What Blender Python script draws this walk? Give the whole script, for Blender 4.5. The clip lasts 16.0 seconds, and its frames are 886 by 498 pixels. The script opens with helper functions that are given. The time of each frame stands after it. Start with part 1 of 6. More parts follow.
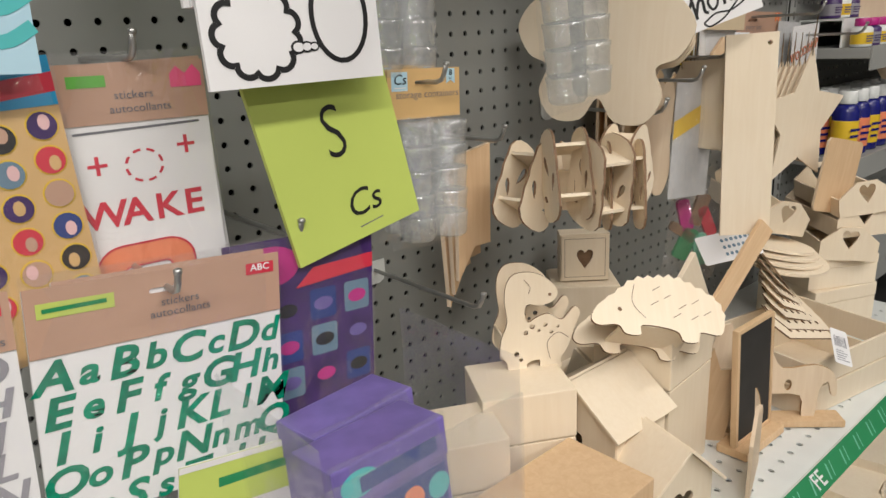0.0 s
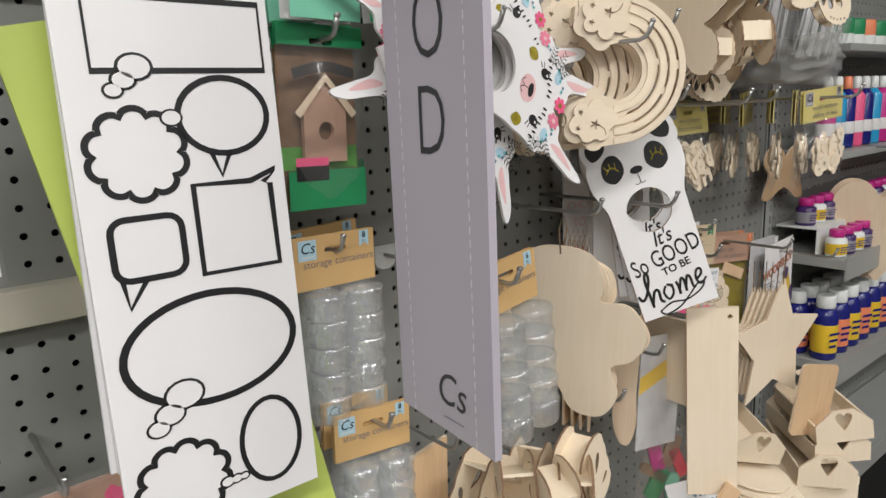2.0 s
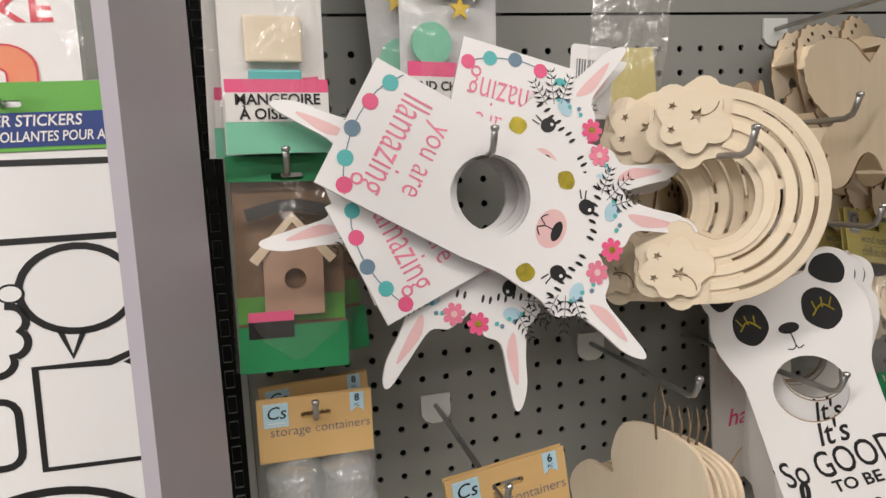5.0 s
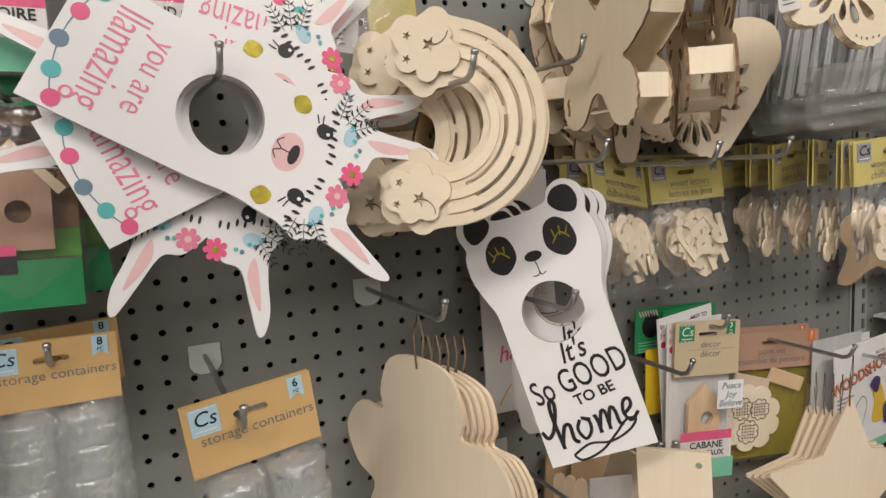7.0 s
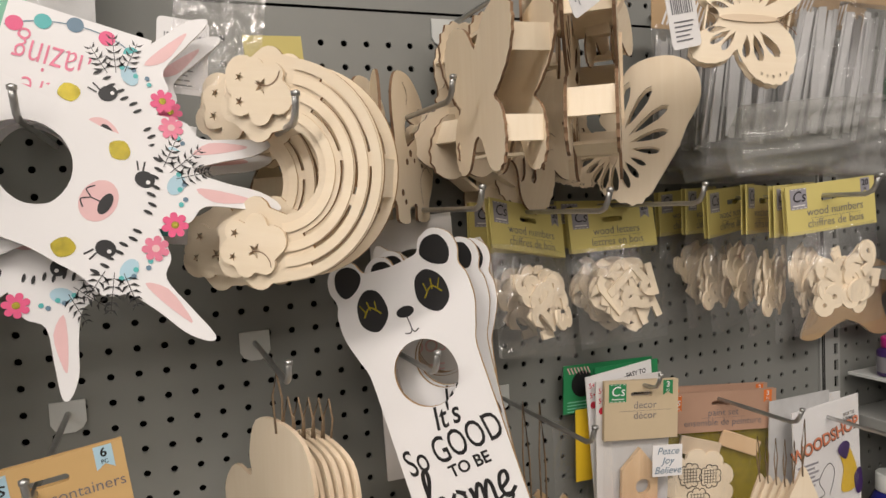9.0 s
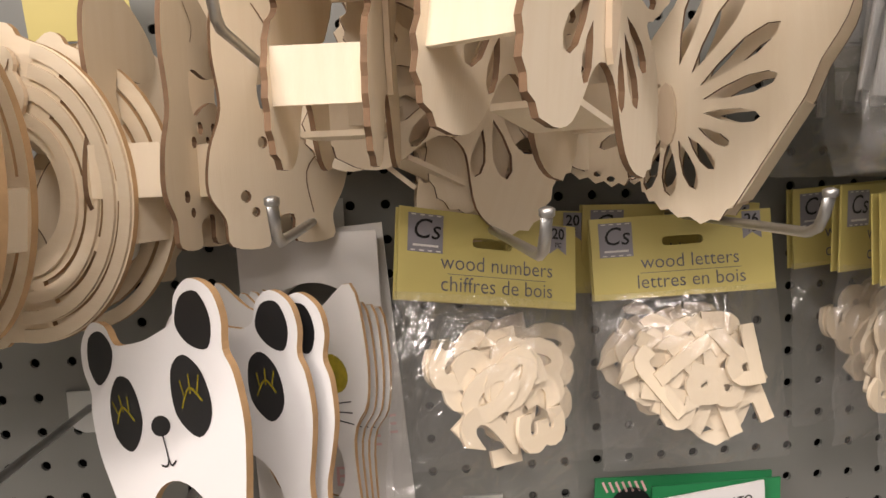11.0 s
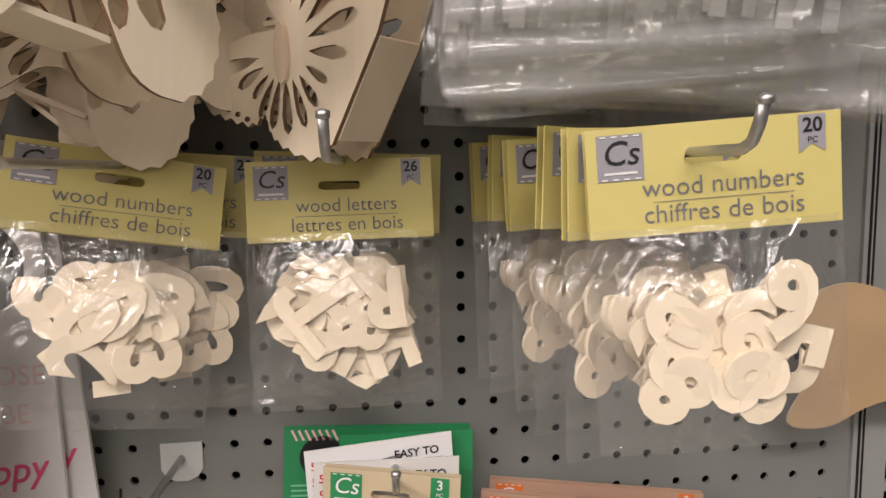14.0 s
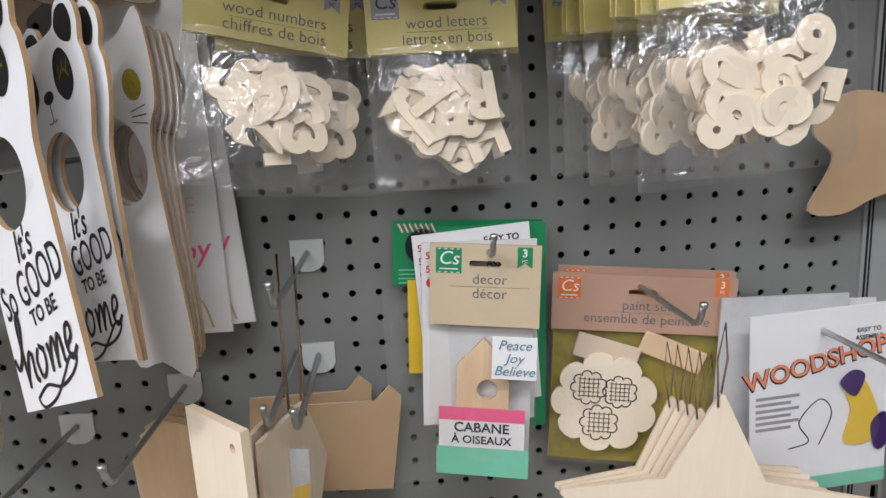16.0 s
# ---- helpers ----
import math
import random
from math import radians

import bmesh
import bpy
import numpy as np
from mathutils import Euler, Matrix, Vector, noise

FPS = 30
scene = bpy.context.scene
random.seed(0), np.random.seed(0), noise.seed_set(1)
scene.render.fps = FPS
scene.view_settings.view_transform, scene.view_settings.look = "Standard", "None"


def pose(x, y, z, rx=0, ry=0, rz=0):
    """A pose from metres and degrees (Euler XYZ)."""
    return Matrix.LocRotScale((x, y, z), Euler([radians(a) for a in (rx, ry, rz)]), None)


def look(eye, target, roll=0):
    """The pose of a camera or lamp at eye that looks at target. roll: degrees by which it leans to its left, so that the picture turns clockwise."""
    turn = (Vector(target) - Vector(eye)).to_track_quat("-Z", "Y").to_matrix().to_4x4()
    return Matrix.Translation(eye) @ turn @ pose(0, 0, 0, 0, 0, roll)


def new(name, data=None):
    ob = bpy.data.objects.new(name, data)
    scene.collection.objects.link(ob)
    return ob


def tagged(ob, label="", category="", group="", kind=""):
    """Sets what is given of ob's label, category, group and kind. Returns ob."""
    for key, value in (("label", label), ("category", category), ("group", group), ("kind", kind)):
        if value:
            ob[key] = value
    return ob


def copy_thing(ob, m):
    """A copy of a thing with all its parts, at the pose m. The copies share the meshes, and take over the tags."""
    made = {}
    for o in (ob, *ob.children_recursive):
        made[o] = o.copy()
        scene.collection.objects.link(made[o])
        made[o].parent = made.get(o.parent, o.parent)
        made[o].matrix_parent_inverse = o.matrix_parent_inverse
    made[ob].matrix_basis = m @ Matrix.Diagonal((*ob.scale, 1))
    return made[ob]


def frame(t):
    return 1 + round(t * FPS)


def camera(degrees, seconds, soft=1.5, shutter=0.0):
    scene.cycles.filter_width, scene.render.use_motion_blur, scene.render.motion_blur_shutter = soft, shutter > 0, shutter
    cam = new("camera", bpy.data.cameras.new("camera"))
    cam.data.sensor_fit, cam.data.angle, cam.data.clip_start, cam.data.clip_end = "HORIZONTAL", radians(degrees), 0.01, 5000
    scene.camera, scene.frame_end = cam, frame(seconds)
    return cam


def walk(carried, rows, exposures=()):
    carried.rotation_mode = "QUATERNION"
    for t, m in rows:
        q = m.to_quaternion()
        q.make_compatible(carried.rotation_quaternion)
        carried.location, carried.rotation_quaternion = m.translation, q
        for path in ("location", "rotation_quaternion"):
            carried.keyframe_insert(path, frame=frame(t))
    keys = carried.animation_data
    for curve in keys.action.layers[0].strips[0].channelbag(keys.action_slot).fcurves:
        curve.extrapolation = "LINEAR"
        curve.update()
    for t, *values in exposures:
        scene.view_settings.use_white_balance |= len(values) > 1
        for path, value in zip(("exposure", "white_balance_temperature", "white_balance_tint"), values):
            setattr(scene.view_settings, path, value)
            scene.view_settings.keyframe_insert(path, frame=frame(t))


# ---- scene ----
cam = camera(65.2, 16.0)
PATH = [
    (0, (-1.26, -0.705, 1.425), (-0.031, 0.758, 0.832), -3.1),
    (0.5, (-1.245, -0.704, 1.521), (0.01, 0.746, 0.952), -3.3),
    (1, (-1.248, -0.721, 1.585), (0.032, 0.717, 1.041), -3.1),
    (1.5, (-1.218, -0.718, 1.651), (0.05, 0.747, 1.155), -2.6),
    (2, (-1.161, -0.712, 1.705), (0.081, 0.801, 1.296), -2.4),
    (2.5, (-1.106, -0.724, 1.757), (0.073, 0.862, 1.452), -3.0),
    (3, (-1.054, -0.671, 1.796), (0.033, 0.987, 1.532), -4.3),
    (3.2, (-1.023, -0.654, 1.806), (0.054, 1.016, 1.577), -4.3),
    (5.3, (-0.792, -0.693, 1.754), (-0.373, 1.248, 1.516), -3.2),
    (5.5, (-0.775, -0.697, 1.747), (-0.199, 1.204, 1.514), -3.4),
    (6, (-0.737, -0.717, 1.754), (0.051, 1.107, 1.525), -3.7),
    (6.5, (-0.729, -0.726, 1.737), (0.127, 1.067, 1.502), -3.2),
    (7, (-0.742, -0.726, 1.706), (0.103, 1.069, 1.45), -3.1),
    (7.5, (-0.744, -0.721, 1.683), (0.097, 1.072, 1.403), -3.3),
    (8, (-0.735, -0.73, 1.68), (0.128, 1.052, 1.398), -3.6),
    (8.5, (-0.668, -0.76, 1.712), (0.171, 1.046, 1.522), -3.7),
    (9, (-0.586, -0.742, 1.705), (0.18, 1.101, 1.568), -3.0),
    (9.5, (-0.458, -0.645, 1.721), (0.253, 1.216, 1.552), -1.7),
    (10, (-0.369, -0.546, 1.727), (0.142, 1.38, 1.559), -1.6),
    (12.5, (-0.198, -0.49, 1.695), (-0.231, 1.488, 1.399), -3.1),
    (13, (-0.158, -0.505, 1.68), (-0.144, 1.482, 1.452), -2.6),
    (13.5, (-0.104, -0.516, 1.69), (0.018, 1.465, 1.443), -1.6),
    (14, (-0.061, -0.528, 1.684), (0.118, 1.451, 1.453), -0.9),
    (14.5, (-0.06, -0.549, 1.681), (0.155, 1.419, 1.395), -0.4),
    (15, (-0.084, -0.578, 1.66), (0.127, 1.381, 1.319), -1.1),
    (15.5, (-0.114, -0.623, 1.635), (0.072, 1.331, 1.254), -1.7),
    (16, (-0.134, -0.647, 1.591), (0.002, 1.31, 1.201), -2.6),
]
walk(cam, [(t, look(eye, target, roll)) for t, eye, target, roll in PATH],
     exposures=((0.0, -0.48, 6550, 10), (1.5, -0.45, 6400, 10), (2.5, -0.45, 6250, 10), (5.0, -0.5, 6700, 12), (8.0, -0.55, 6750, 12), (10.0, -0.2, 7000, 16),
                (12.5, 0.15, 7000, 18), (13.5, -0.06, 6900, 18), (14.5, -0.1, 6600, 14), (15.5, -0.2, 6050, 11), (16.0, -0.18, 5850, 11)))

# ---- light: rows of ceiling fluorescents over the aisle ----
world = bpy.data.worlds.new("world")
scene.world = world
world.use_nodes = True
world.node_tree.nodes["Background"].inputs[0].default_value = (0.9, 0.95, 1.0, 1)
world.node_tree.nodes["Background"].inputs[1].default_value = 0.01


def tube_light(x, y, z, sx, sy, watts):
    lamp = bpy.data.lights.new("ceiling_lamp", "AREA")
    lamp.shape, lamp.size, lamp.size_y, lamp.energy = "RECTANGLE", sx, sy, watts
    lamp.color = (1.0, 0.965, 0.925)
    ob = new("ceiling_lamp", lamp)
    ob.matrix_world = pose(x, y, z)
    return ob


for lx in (-2.6, -0.3, 2.0):
    tube_light(lx, -1.75, 3.16, 1.9, 0.28, 96 if lx < -1 else 52 if lx < 1 else 14)
tube_light(-0.3, 1.6, 3.16, 4.0, 0.28, 24)
tube_light(-2.2, -3.5, 3.16, 6.0, 0.28, 120)

# ---- materials ----


def nodes_of(name):
    m = bpy.data.materials.new(name)
    m.use_nodes = True
    nt = m.node_tree
    return m, nt, nt.nodes["Principled BSDF"]


def link_noise(nt, scale, detail=4.0, stretch=(1, 1, 1)):
    tc = nt.nodes.new("ShaderNodeTexCoord")
    mp = nt.nodes.new("ShaderNodeMapping")
    mp.inputs["Scale"].default_value = stretch
    nz = nt.nodes.new("ShaderNodeTexNoise")
    nz.inputs["Scale"].default_value, nz.inputs["Detail"].default_value = scale, detail
    nt.links.new(tc.outputs["Object"], mp.inputs["Vector"])
    nt.links.new(mp.outputs["Vector"], nz.inputs["Vector"])
    return nz


def ramp_colors(nt, fac, c1, c2, lo=0.3, hi=0.7):
    r = nt.nodes.new("ShaderNodeValToRGB")
    r.color_ramp.elements[0].position, r.color_ramp.elements[1].position = lo, hi
    r.color_ramp.elements[0].color, r.color_ramp.elements[1].color = (*c1, 1), (*c2, 1)
    nt.links.new(fac, r.inputs["Fac"])
    return r.outputs["Color"]


def bump(nt, bsdf, height, strength, distance=0.001):
    b = nt.nodes.new("ShaderNodeBump")
    b.inputs["Strength"].default_value, b.inputs["Distance"].default_value = strength, distance
    nt.links.new(height, b.inputs["Height"])
    nt.links.new(b.outputs["Normal"], bsdf.inputs["Normal"])


def surface(name, color, rough=0.5, metal=0.0, vary=0.12, scale=30.0, grain=0.15, spec=0.5, stretch=(1, 1, 1)):
    """A plain surface with soft stains at one scale and fine relief at another, a little different from piece to piece."""
    m, nt, b = nodes_of(name)
    big = link_noise(nt, scale, 5.0, stretch)
    low = tuple(c * (1 - vary) for c in color)
    high = tuple(min(1, c * (1 + vary * 0.6)) for c in color)
    col = ramp_colors(nt, big.outputs["Fac"], low, high)
    info = nt.nodes.new("ShaderNodeObjectInfo")
    hsv = nt.nodes.new("ShaderNodeHueSaturation")
    rng = nt.nodes.new("ShaderNodeMapRange")
    rng.inputs["To Min"].default_value, rng.inputs["To Max"].default_value = 1 - vary * 0.5, 1 + vary * 0.3
    nt.links.new(info.outputs["Random"], rng.inputs["Value"])
    nt.links.new(rng.outputs["Result"], hsv.inputs["Value"])
    nt.links.new(col, hsv.inputs["Color"])
    nt.links.new(hsv.outputs["Color"], b.inputs["Base Color"])
    b.inputs["Roughness"].default_value, b.inputs["Metallic"].default_value = rough, metal
    b.inputs["Specular IOR Level"].default_value = spec
    if grain:
        fine = link_noise(nt, scale * 14, 3.0, stretch)
        bump(nt, b, fine.outputs["Fac"], grain)
    return m


def film(name, tint=(1, 1, 1), gloss=0.16, wrinkle=0.9, scale=26.0, haze=0.05):
    """Thin clear plastic: lets the light through, with wrinkled glints and a faint milky haze."""
    m = bpy.data.materials.new(name)
    m.use_nodes = True
    nt = m.node_tree
    nt.nodes.clear()
    out = nt.nodes.new("ShaderNodeOutputMaterial")
    clear = nt.nodes.new("ShaderNodeBsdfTransparent")
    clear.inputs["Color"].default_value = (*tint, 1)
    shine = nt.nodes.new("ShaderNodeBsdfGlossy")
    shine.inputs["Roughness"].default_value = 0.12
    milk = nt.nodes.new("ShaderNodeBsdfDiffuse")
    milk.inputs["Color"].default_value = (0.8, 0.8, 0.8, 1)
    nz = link_noise(nt, scale, 3.0, (1, 1, 0.6))
    nz.inputs["Distortion"].default_value = 1.2
    b = nt.nodes.new("ShaderNodeBump")
    b.inputs["Strength"].default_value, b.inputs["Distance"].default_value = wrinkle, 0.012
    nt.links.new(nz.outputs["Fac"], b.inputs["Height"])
    nt.links.new(b.outputs["Normal"], shine.inputs["Normal"])
    m1, m2 = nt.nodes.new("ShaderNodeMixShader"), nt.nodes.new("ShaderNodeMixShader")
    m1.inputs[0].default_value, m2.inputs[0].default_value = haze, gloss
    nt.links.new(clear.outputs[0], m1.inputs[1])
    nt.links.new(milk.outputs[0], m1.inputs[2])
    nt.links.new(m1.outputs[0], m2.inputs[1])
    nt.links.new(shine.outputs[0], m2.inputs[2])
    nt.links.new(m2.outputs[0], out.inputs["Surface"])
    return m


def wood_material(name, c1, c2, rough=0.6, along=(9, 9, 0.8)):
    m, nt, b = nodes_of(name)
    nz = link_noise(nt, 14.0, 6.0, along)
    nz.inputs["Distortion"].default_value = 0.8
    col = ramp_colors(nt, nz.outputs["Fac"], c1, c2, 0.25, 0.75)
    spots = link_noise(nt, 5.0, 2.0)
    mix = nt.nodes.new("ShaderNodeMix")
    mix.data_type, mix.blend_type = "RGBA", "MULTIPLY"
    mix.inputs[0].default_value = 0.5
    nt.links.new(col, mix.inputs[6])
    nt.links.new(ramp_colors(nt, spots.outputs["Fac"], (0.86, 0.82, 0.76), (1, 1, 1)), mix.inputs[7])
    info = nt.nodes.new("ShaderNodeObjectInfo")
    hsv = nt.nodes.new("ShaderNodeHueSaturation")
    rng = nt.nodes.new("ShaderNodeMapRange")
    rng.inputs["To Min"].default_value, rng.inputs["To Max"].default_value = 0.9, 1.06
    nt.links.new(info.outputs["Random"], rng.inputs["Value"])
    nt.links.new(rng.outputs["Result"], hsv.inputs["Value"])
    nt.links.new(mix.outputs[2], hsv.inputs["Color"])
    nt.links.new(hsv.outputs["Color"], b.inputs["Base Color"])
    b.inputs["Roughness"].default_value = rough
    b.inputs["Specular IOR Level"].default_value = 0.3
    fine = link_noise(nt, 160.0, 3.0, along)
    bump(nt, b, fine.outputs["Fac"], 0.25, 0.0006)
    return m


M = {
    "board": surface("pegboard_paint", (0.235, 0.24, 0.225), 0.5, vary=0.06, scale=5, grain=0.1),
    # near-black stand-in for shade behind holes and slots and in grooves
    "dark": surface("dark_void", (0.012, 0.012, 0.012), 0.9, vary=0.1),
    "steel": surface("zinc_wire", (0.46, 0.46, 0.45), 0.36, 0.9, vary=0.12, scale=60),
    "post": surface("grey_steel", (0.32, 0.325, 0.31), 0.45, 0.0, vary=0.06, scale=8),
    "clip": surface("milky_plastic", (0.62, 0.64, 0.62), 0.35, vary=0.04),
    "cream": surface("cream_rail", (0.55, 0.52, 0.43), 0.45, vary=0.05, scale=6),
    "white": surface("white_print", (0.8, 0.79, 0.79), 0.45, vary=0.02, scale=9, grain=0.04),
    "card": surface("white_card", (0.72, 0.7, 0.68), 0.5, vary=0.03, scale=9, grain=0.05),
    "black": surface("black_ink", (0.012, 0.012, 0.013), 0.45, vary=0.1, grain=0.0),
    "grey_ink": surface("grey_ink", (0.16, 0.16, 0.18), 0.5, vary=0.1, grain=0.0),
    "lime": surface("lime_card", (0.5, 0.6, 0.13), 0.5, vary=0.03, scale=9, grain=0.05),
    "lilac": surface("lilac_grey_card", (0.42, 0.39, 0.44), 0.42, vary=0.03, scale=6, grain=0.03),
    "green": surface("green_print", (0.13, 0.42, 0.07), 0.4, vary=0.05, grain=0.0),
    "pgreen": surface("pack_green", (0.02, 0.24, 0.09), 0.4, vary=0.05, grain=0.0),
    "teal": surface("teal_glitter", (0.0, 0.27, 0.15), 0.25, vary=0.35, scale=120, grain=0.4),
    "mint": surface("mint_label", (0.2, 0.55, 0.38), 0.4, vary=0.06, grain=0.0),
    "navy": surface("navy_print", (0.02, 0.05, 0.22), 0.4, vary=0.05, grain=0.0),
    "red": surface("red_print", (0.62, 0.03, 0.06), 0.45, vary=0.05, grain=0.0),
    "coral": surface("coral_print", (0.8, 0.25, 0.12), 0.45, vary=0.05, grain=0.0),
    "pink": surface("pink_print", (0.78, 0.1, 0.24), 0.45, vary=0.06, grain=0.0),
    "rose": surface("rose_print", (0.8, 0.22, 0.33), 0.45, vary=0.12, scale=60, grain=0.0),
    "blush": surface("blush_print", (0.78, 0.5, 0.5), 0.45, vary=0.04, grain=0.0),
    "aqua": surface("aqua_print", (0.08, 0.45, 0.45), 0.45, vary=0.04, grain=0.0),
    "slate": surface("slate_print", (0.13, 0.22, 0.3), 0.45, vary=0.04, grain=0.0),
    "gold": surface("gold_foil", (0.42, 0.34, 0.03), 0.25, 0.4, vary=0.3, scale=150, grain=0.3),
    "kraft": surface("kraft_card", (0.5, 0.34, 0.19), 0.6, vary=0.06, scale=22, grain=0.2),
    "tan": surface("tan_header", (0.62, 0.4, 0.17), 0.5, vary=0.05, scale=16, grain=0.1),
    "sand": surface("sand_header", (0.56, 0.45, 0.3), 0.55, vary=0.05, scale=16, grain=0.1),
    "brown": surface("brown_header", (0.5, 0.31, 0.22), 0.5, vary=0.05, scale=16, grain=0.1),
    "olive": surface("olive_yellow_header", (0.62, 0.53, 0.19), 0.42, vary=0.05, scale=12, grain=0.06),
    "badge": surface("grey_badge", (0.3, 0.29, 0.32), 0.45, vary=0.04, grain=0.0),
    "sky": surface("pale_blue_badge", (0.42, 0.62, 0.72), 0.45, vary=0.04, grain=0.0),
    "orange": surface("orange_badge", (0.8, 0.2, 0.04), 0.45, vary=0.04, grain=0.0),
    "purple": surface("purple_print", (0.055, 0.02, 0.13), 0.35, vary=0.3, scale=40, grain=0.0),
    "violet": surface("violet_print", (0.16, 0.12, 0.36), 0.3, vary=0.25, scale=30, grain=0.0),
    "magenta": surface("magenta_cap", (0.5, 0.02, 0.22), 0.35, vary=0.06, grain=0.0),
    "yellow": surface("yellow_label", (0.75, 0.5, 0.03), 0.4, vary=0.05, grain=0.0),
    "blue": surface("blue_paint_bottle", (0.012, 0.015, 0.16), 0.2, vary=0.08, grain=0.0),
    "cyan": surface("cyan_paint_bottle", (0.03, 0.3, 0.55), 0.2, vary=0.08, grain=0.0),
    "cap": surface("white_cap", (0.72, 0.74, 0.72), 0.4, vary=0.03, grain=0.0),
    "twine": surface("jute_twine", (0.3, 0.21, 0.13), 0.85, vary=0.2, scale=200, grain=0.6),
    "chalk": surface("blackboard", (0.03, 0.028, 0.026), 0.7, vary=0.25, scale=20),
    "foil": surface("frosted_plastic", (0.6, 0.6, 0.6), 0.25, vary=0.1, scale=40, grain=0.4),
    "floor": surface("vinyl_floor", (0.34, 0.33, 0.31), 0.35, vary=0.08, scale=3),
    "wall": surface("painted_wall", (0.36, 0.35, 0.33), 0.7, vary=0.05, scale=3),
    "tile": surface("ceiling_tile", (0.6, 0.59, 0.57), 0.8, vary=0.04, scale=12),
    "wood": wood_material("basswood", (0.83, 0.71, 0.54), (0.87, 0.76, 0.6)),
    "wood2": wood_material("birch_plywood", (0.71, 0.56, 0.4), (0.78, 0.64, 0.48)),
    "pine": wood_material("pine", (0.68, 0.46, 0.27), (0.77, 0.56, 0.35)),
    "edge": surface("burnt_edge", (0.23, 0.135, 0.075), 0.8, vary=0.3, scale=60),
    "plyedge": surface("mdf_edge", (0.45, 0.28, 0.14), 0.7, vary=0.2, scale=60),
    "film": film("clear_film", gloss=0.12, scale=34.0),
    "film2": film("clear_film_soft", gloss=0.09, scale=16.0, haze=0.03),
    "haze": film("hazy_film", (0.9, 0.9, 0.87), gloss=0.07, wrinkle=0.6, scale=12, haze=0.2),
    "cup": film("clear_cup", (0.93, 0.95, 0.95), gloss=0.2, wrinkle=0.4, scale=60, haze=0.16),
}

# ---- shapes ----


def part(name, bm, mat, parent=None, label=""):
    """Links a bmesh as one mesh object under a thing or a part. mat: one material or a list, by face index."""
    me = bpy.data.meshes.new(name)
    bmesh.ops.recalc_face_normals(bm, faces=bm.faces)
    bm.to_mesh(me)
    bm.free()
    for m in (mat if isinstance(mat, (list, tuple)) else [mat]):
        me.materials.append(M[m])
    ob = new(name, me)
    if mat in ("film", "film2", "cup"):
        ob.visible_shadow = False
    if parent is not None:
        ob.parent = parent
    return tagged(ob, label)


def again(ob, m, parent=None):
    """One more object on the same mesh."""
    o = new(ob.name.split(".")[0], ob.data)
    o.parent = parent or ob.parent
    o.matrix_basis = m
    return o


def thing(name, label, category, m=None, group="", kind=""):
    e = new(name)
    e.empty_display_size = 0.02
    if m is not None:
        e.matrix_basis = m
    return tagged(e, label, category, group, kind)


def box(x0, x1, y0, y1, z0, z1, bevel=0.0, bm=None):
    bm = bm or bmesh.new()
    r = bmesh.ops.create_cube(bm, size=1)
    bmesh.ops.transform(bm, verts=r["verts"], matrix=Matrix.LocRotScale(
        ((x0 + x1) / 2, (y0 + y1) / 2, (z0 + z1) / 2), None, (x1 - x0, y1 - y0, z1 - z0)))
    if bevel:
        es = list({e for v in r["verts"] for e in v.link_edges})
        bmesh.ops.bevel(bm, geom=es, offset=bevel, segments=2, affect="EDGES", profile=0.6)
    return bm


def disc(x, z, r, n=24, rz=None):
    rz = rz or r
    return [(x + r * math.cos(2 * math.pi * i / n), z + rz * math.sin(2 * math.pi * i / n)) for i in range(n)]


def smooth(pts, n=5, closed=True):
    """A soft curve through a few points."""
    out, k = [], len(pts)
    for i in range(k if closed else k - 1):
        p = [Vector(pts[(i + j) % k] if closed else pts[min(max(i + j, 0), k - 1)]) for j in (-1, 0, 1, 2)]
        for s in range(n):
            t = s / n
            out.append(tuple(0.5 * (2 * p[1] + (p[2] - p[0]) * t + (2 * p[0] - 5 * p[1] + 4 * p[2] - p[3]) * t * t
                                    + (3 * p[1] - p[0] - 3 * p[2] + p[3]) * t ** 3)))
    if not closed:
        out.append(tuple(pts[-1]))
    return out


def rect(x0, x1, z0, z1):
    return [(x0, z0), (x1, z0), (x1, z1), (x0, z1)]


def rrect(x0, x1, z0, z1, r, n=4):
    out = []
    for cx, cz, a in ((x1 - r, z0 + r, -90), (x1 - r, z1 - r, 0), (x0 + r, z1 - r, 90), (x0 + r, z0 + r, 180)):
        for i in range(n + 1):
            b = radians(a + 90 * i / n)
            out.append((cx + r * math.cos(b), cz + r * math.sin(b)))
    return out


def petals(x, z, r, n, depth=0.25, turn=0.0, steps=10):
    """A flower or cloud outline of n round lobes."""
    out = []
    for i in range(n * steps):
        a = 2 * math.pi * i / (n * steps)
        lobe = abs(math.sin(n * a / 2)) ** 0.55
        rr = r * (1 - depth + depth * lobe)
        out.append((x + rr * math.cos(a + turn), z + rr * math.sin(a + turn)))
    return out


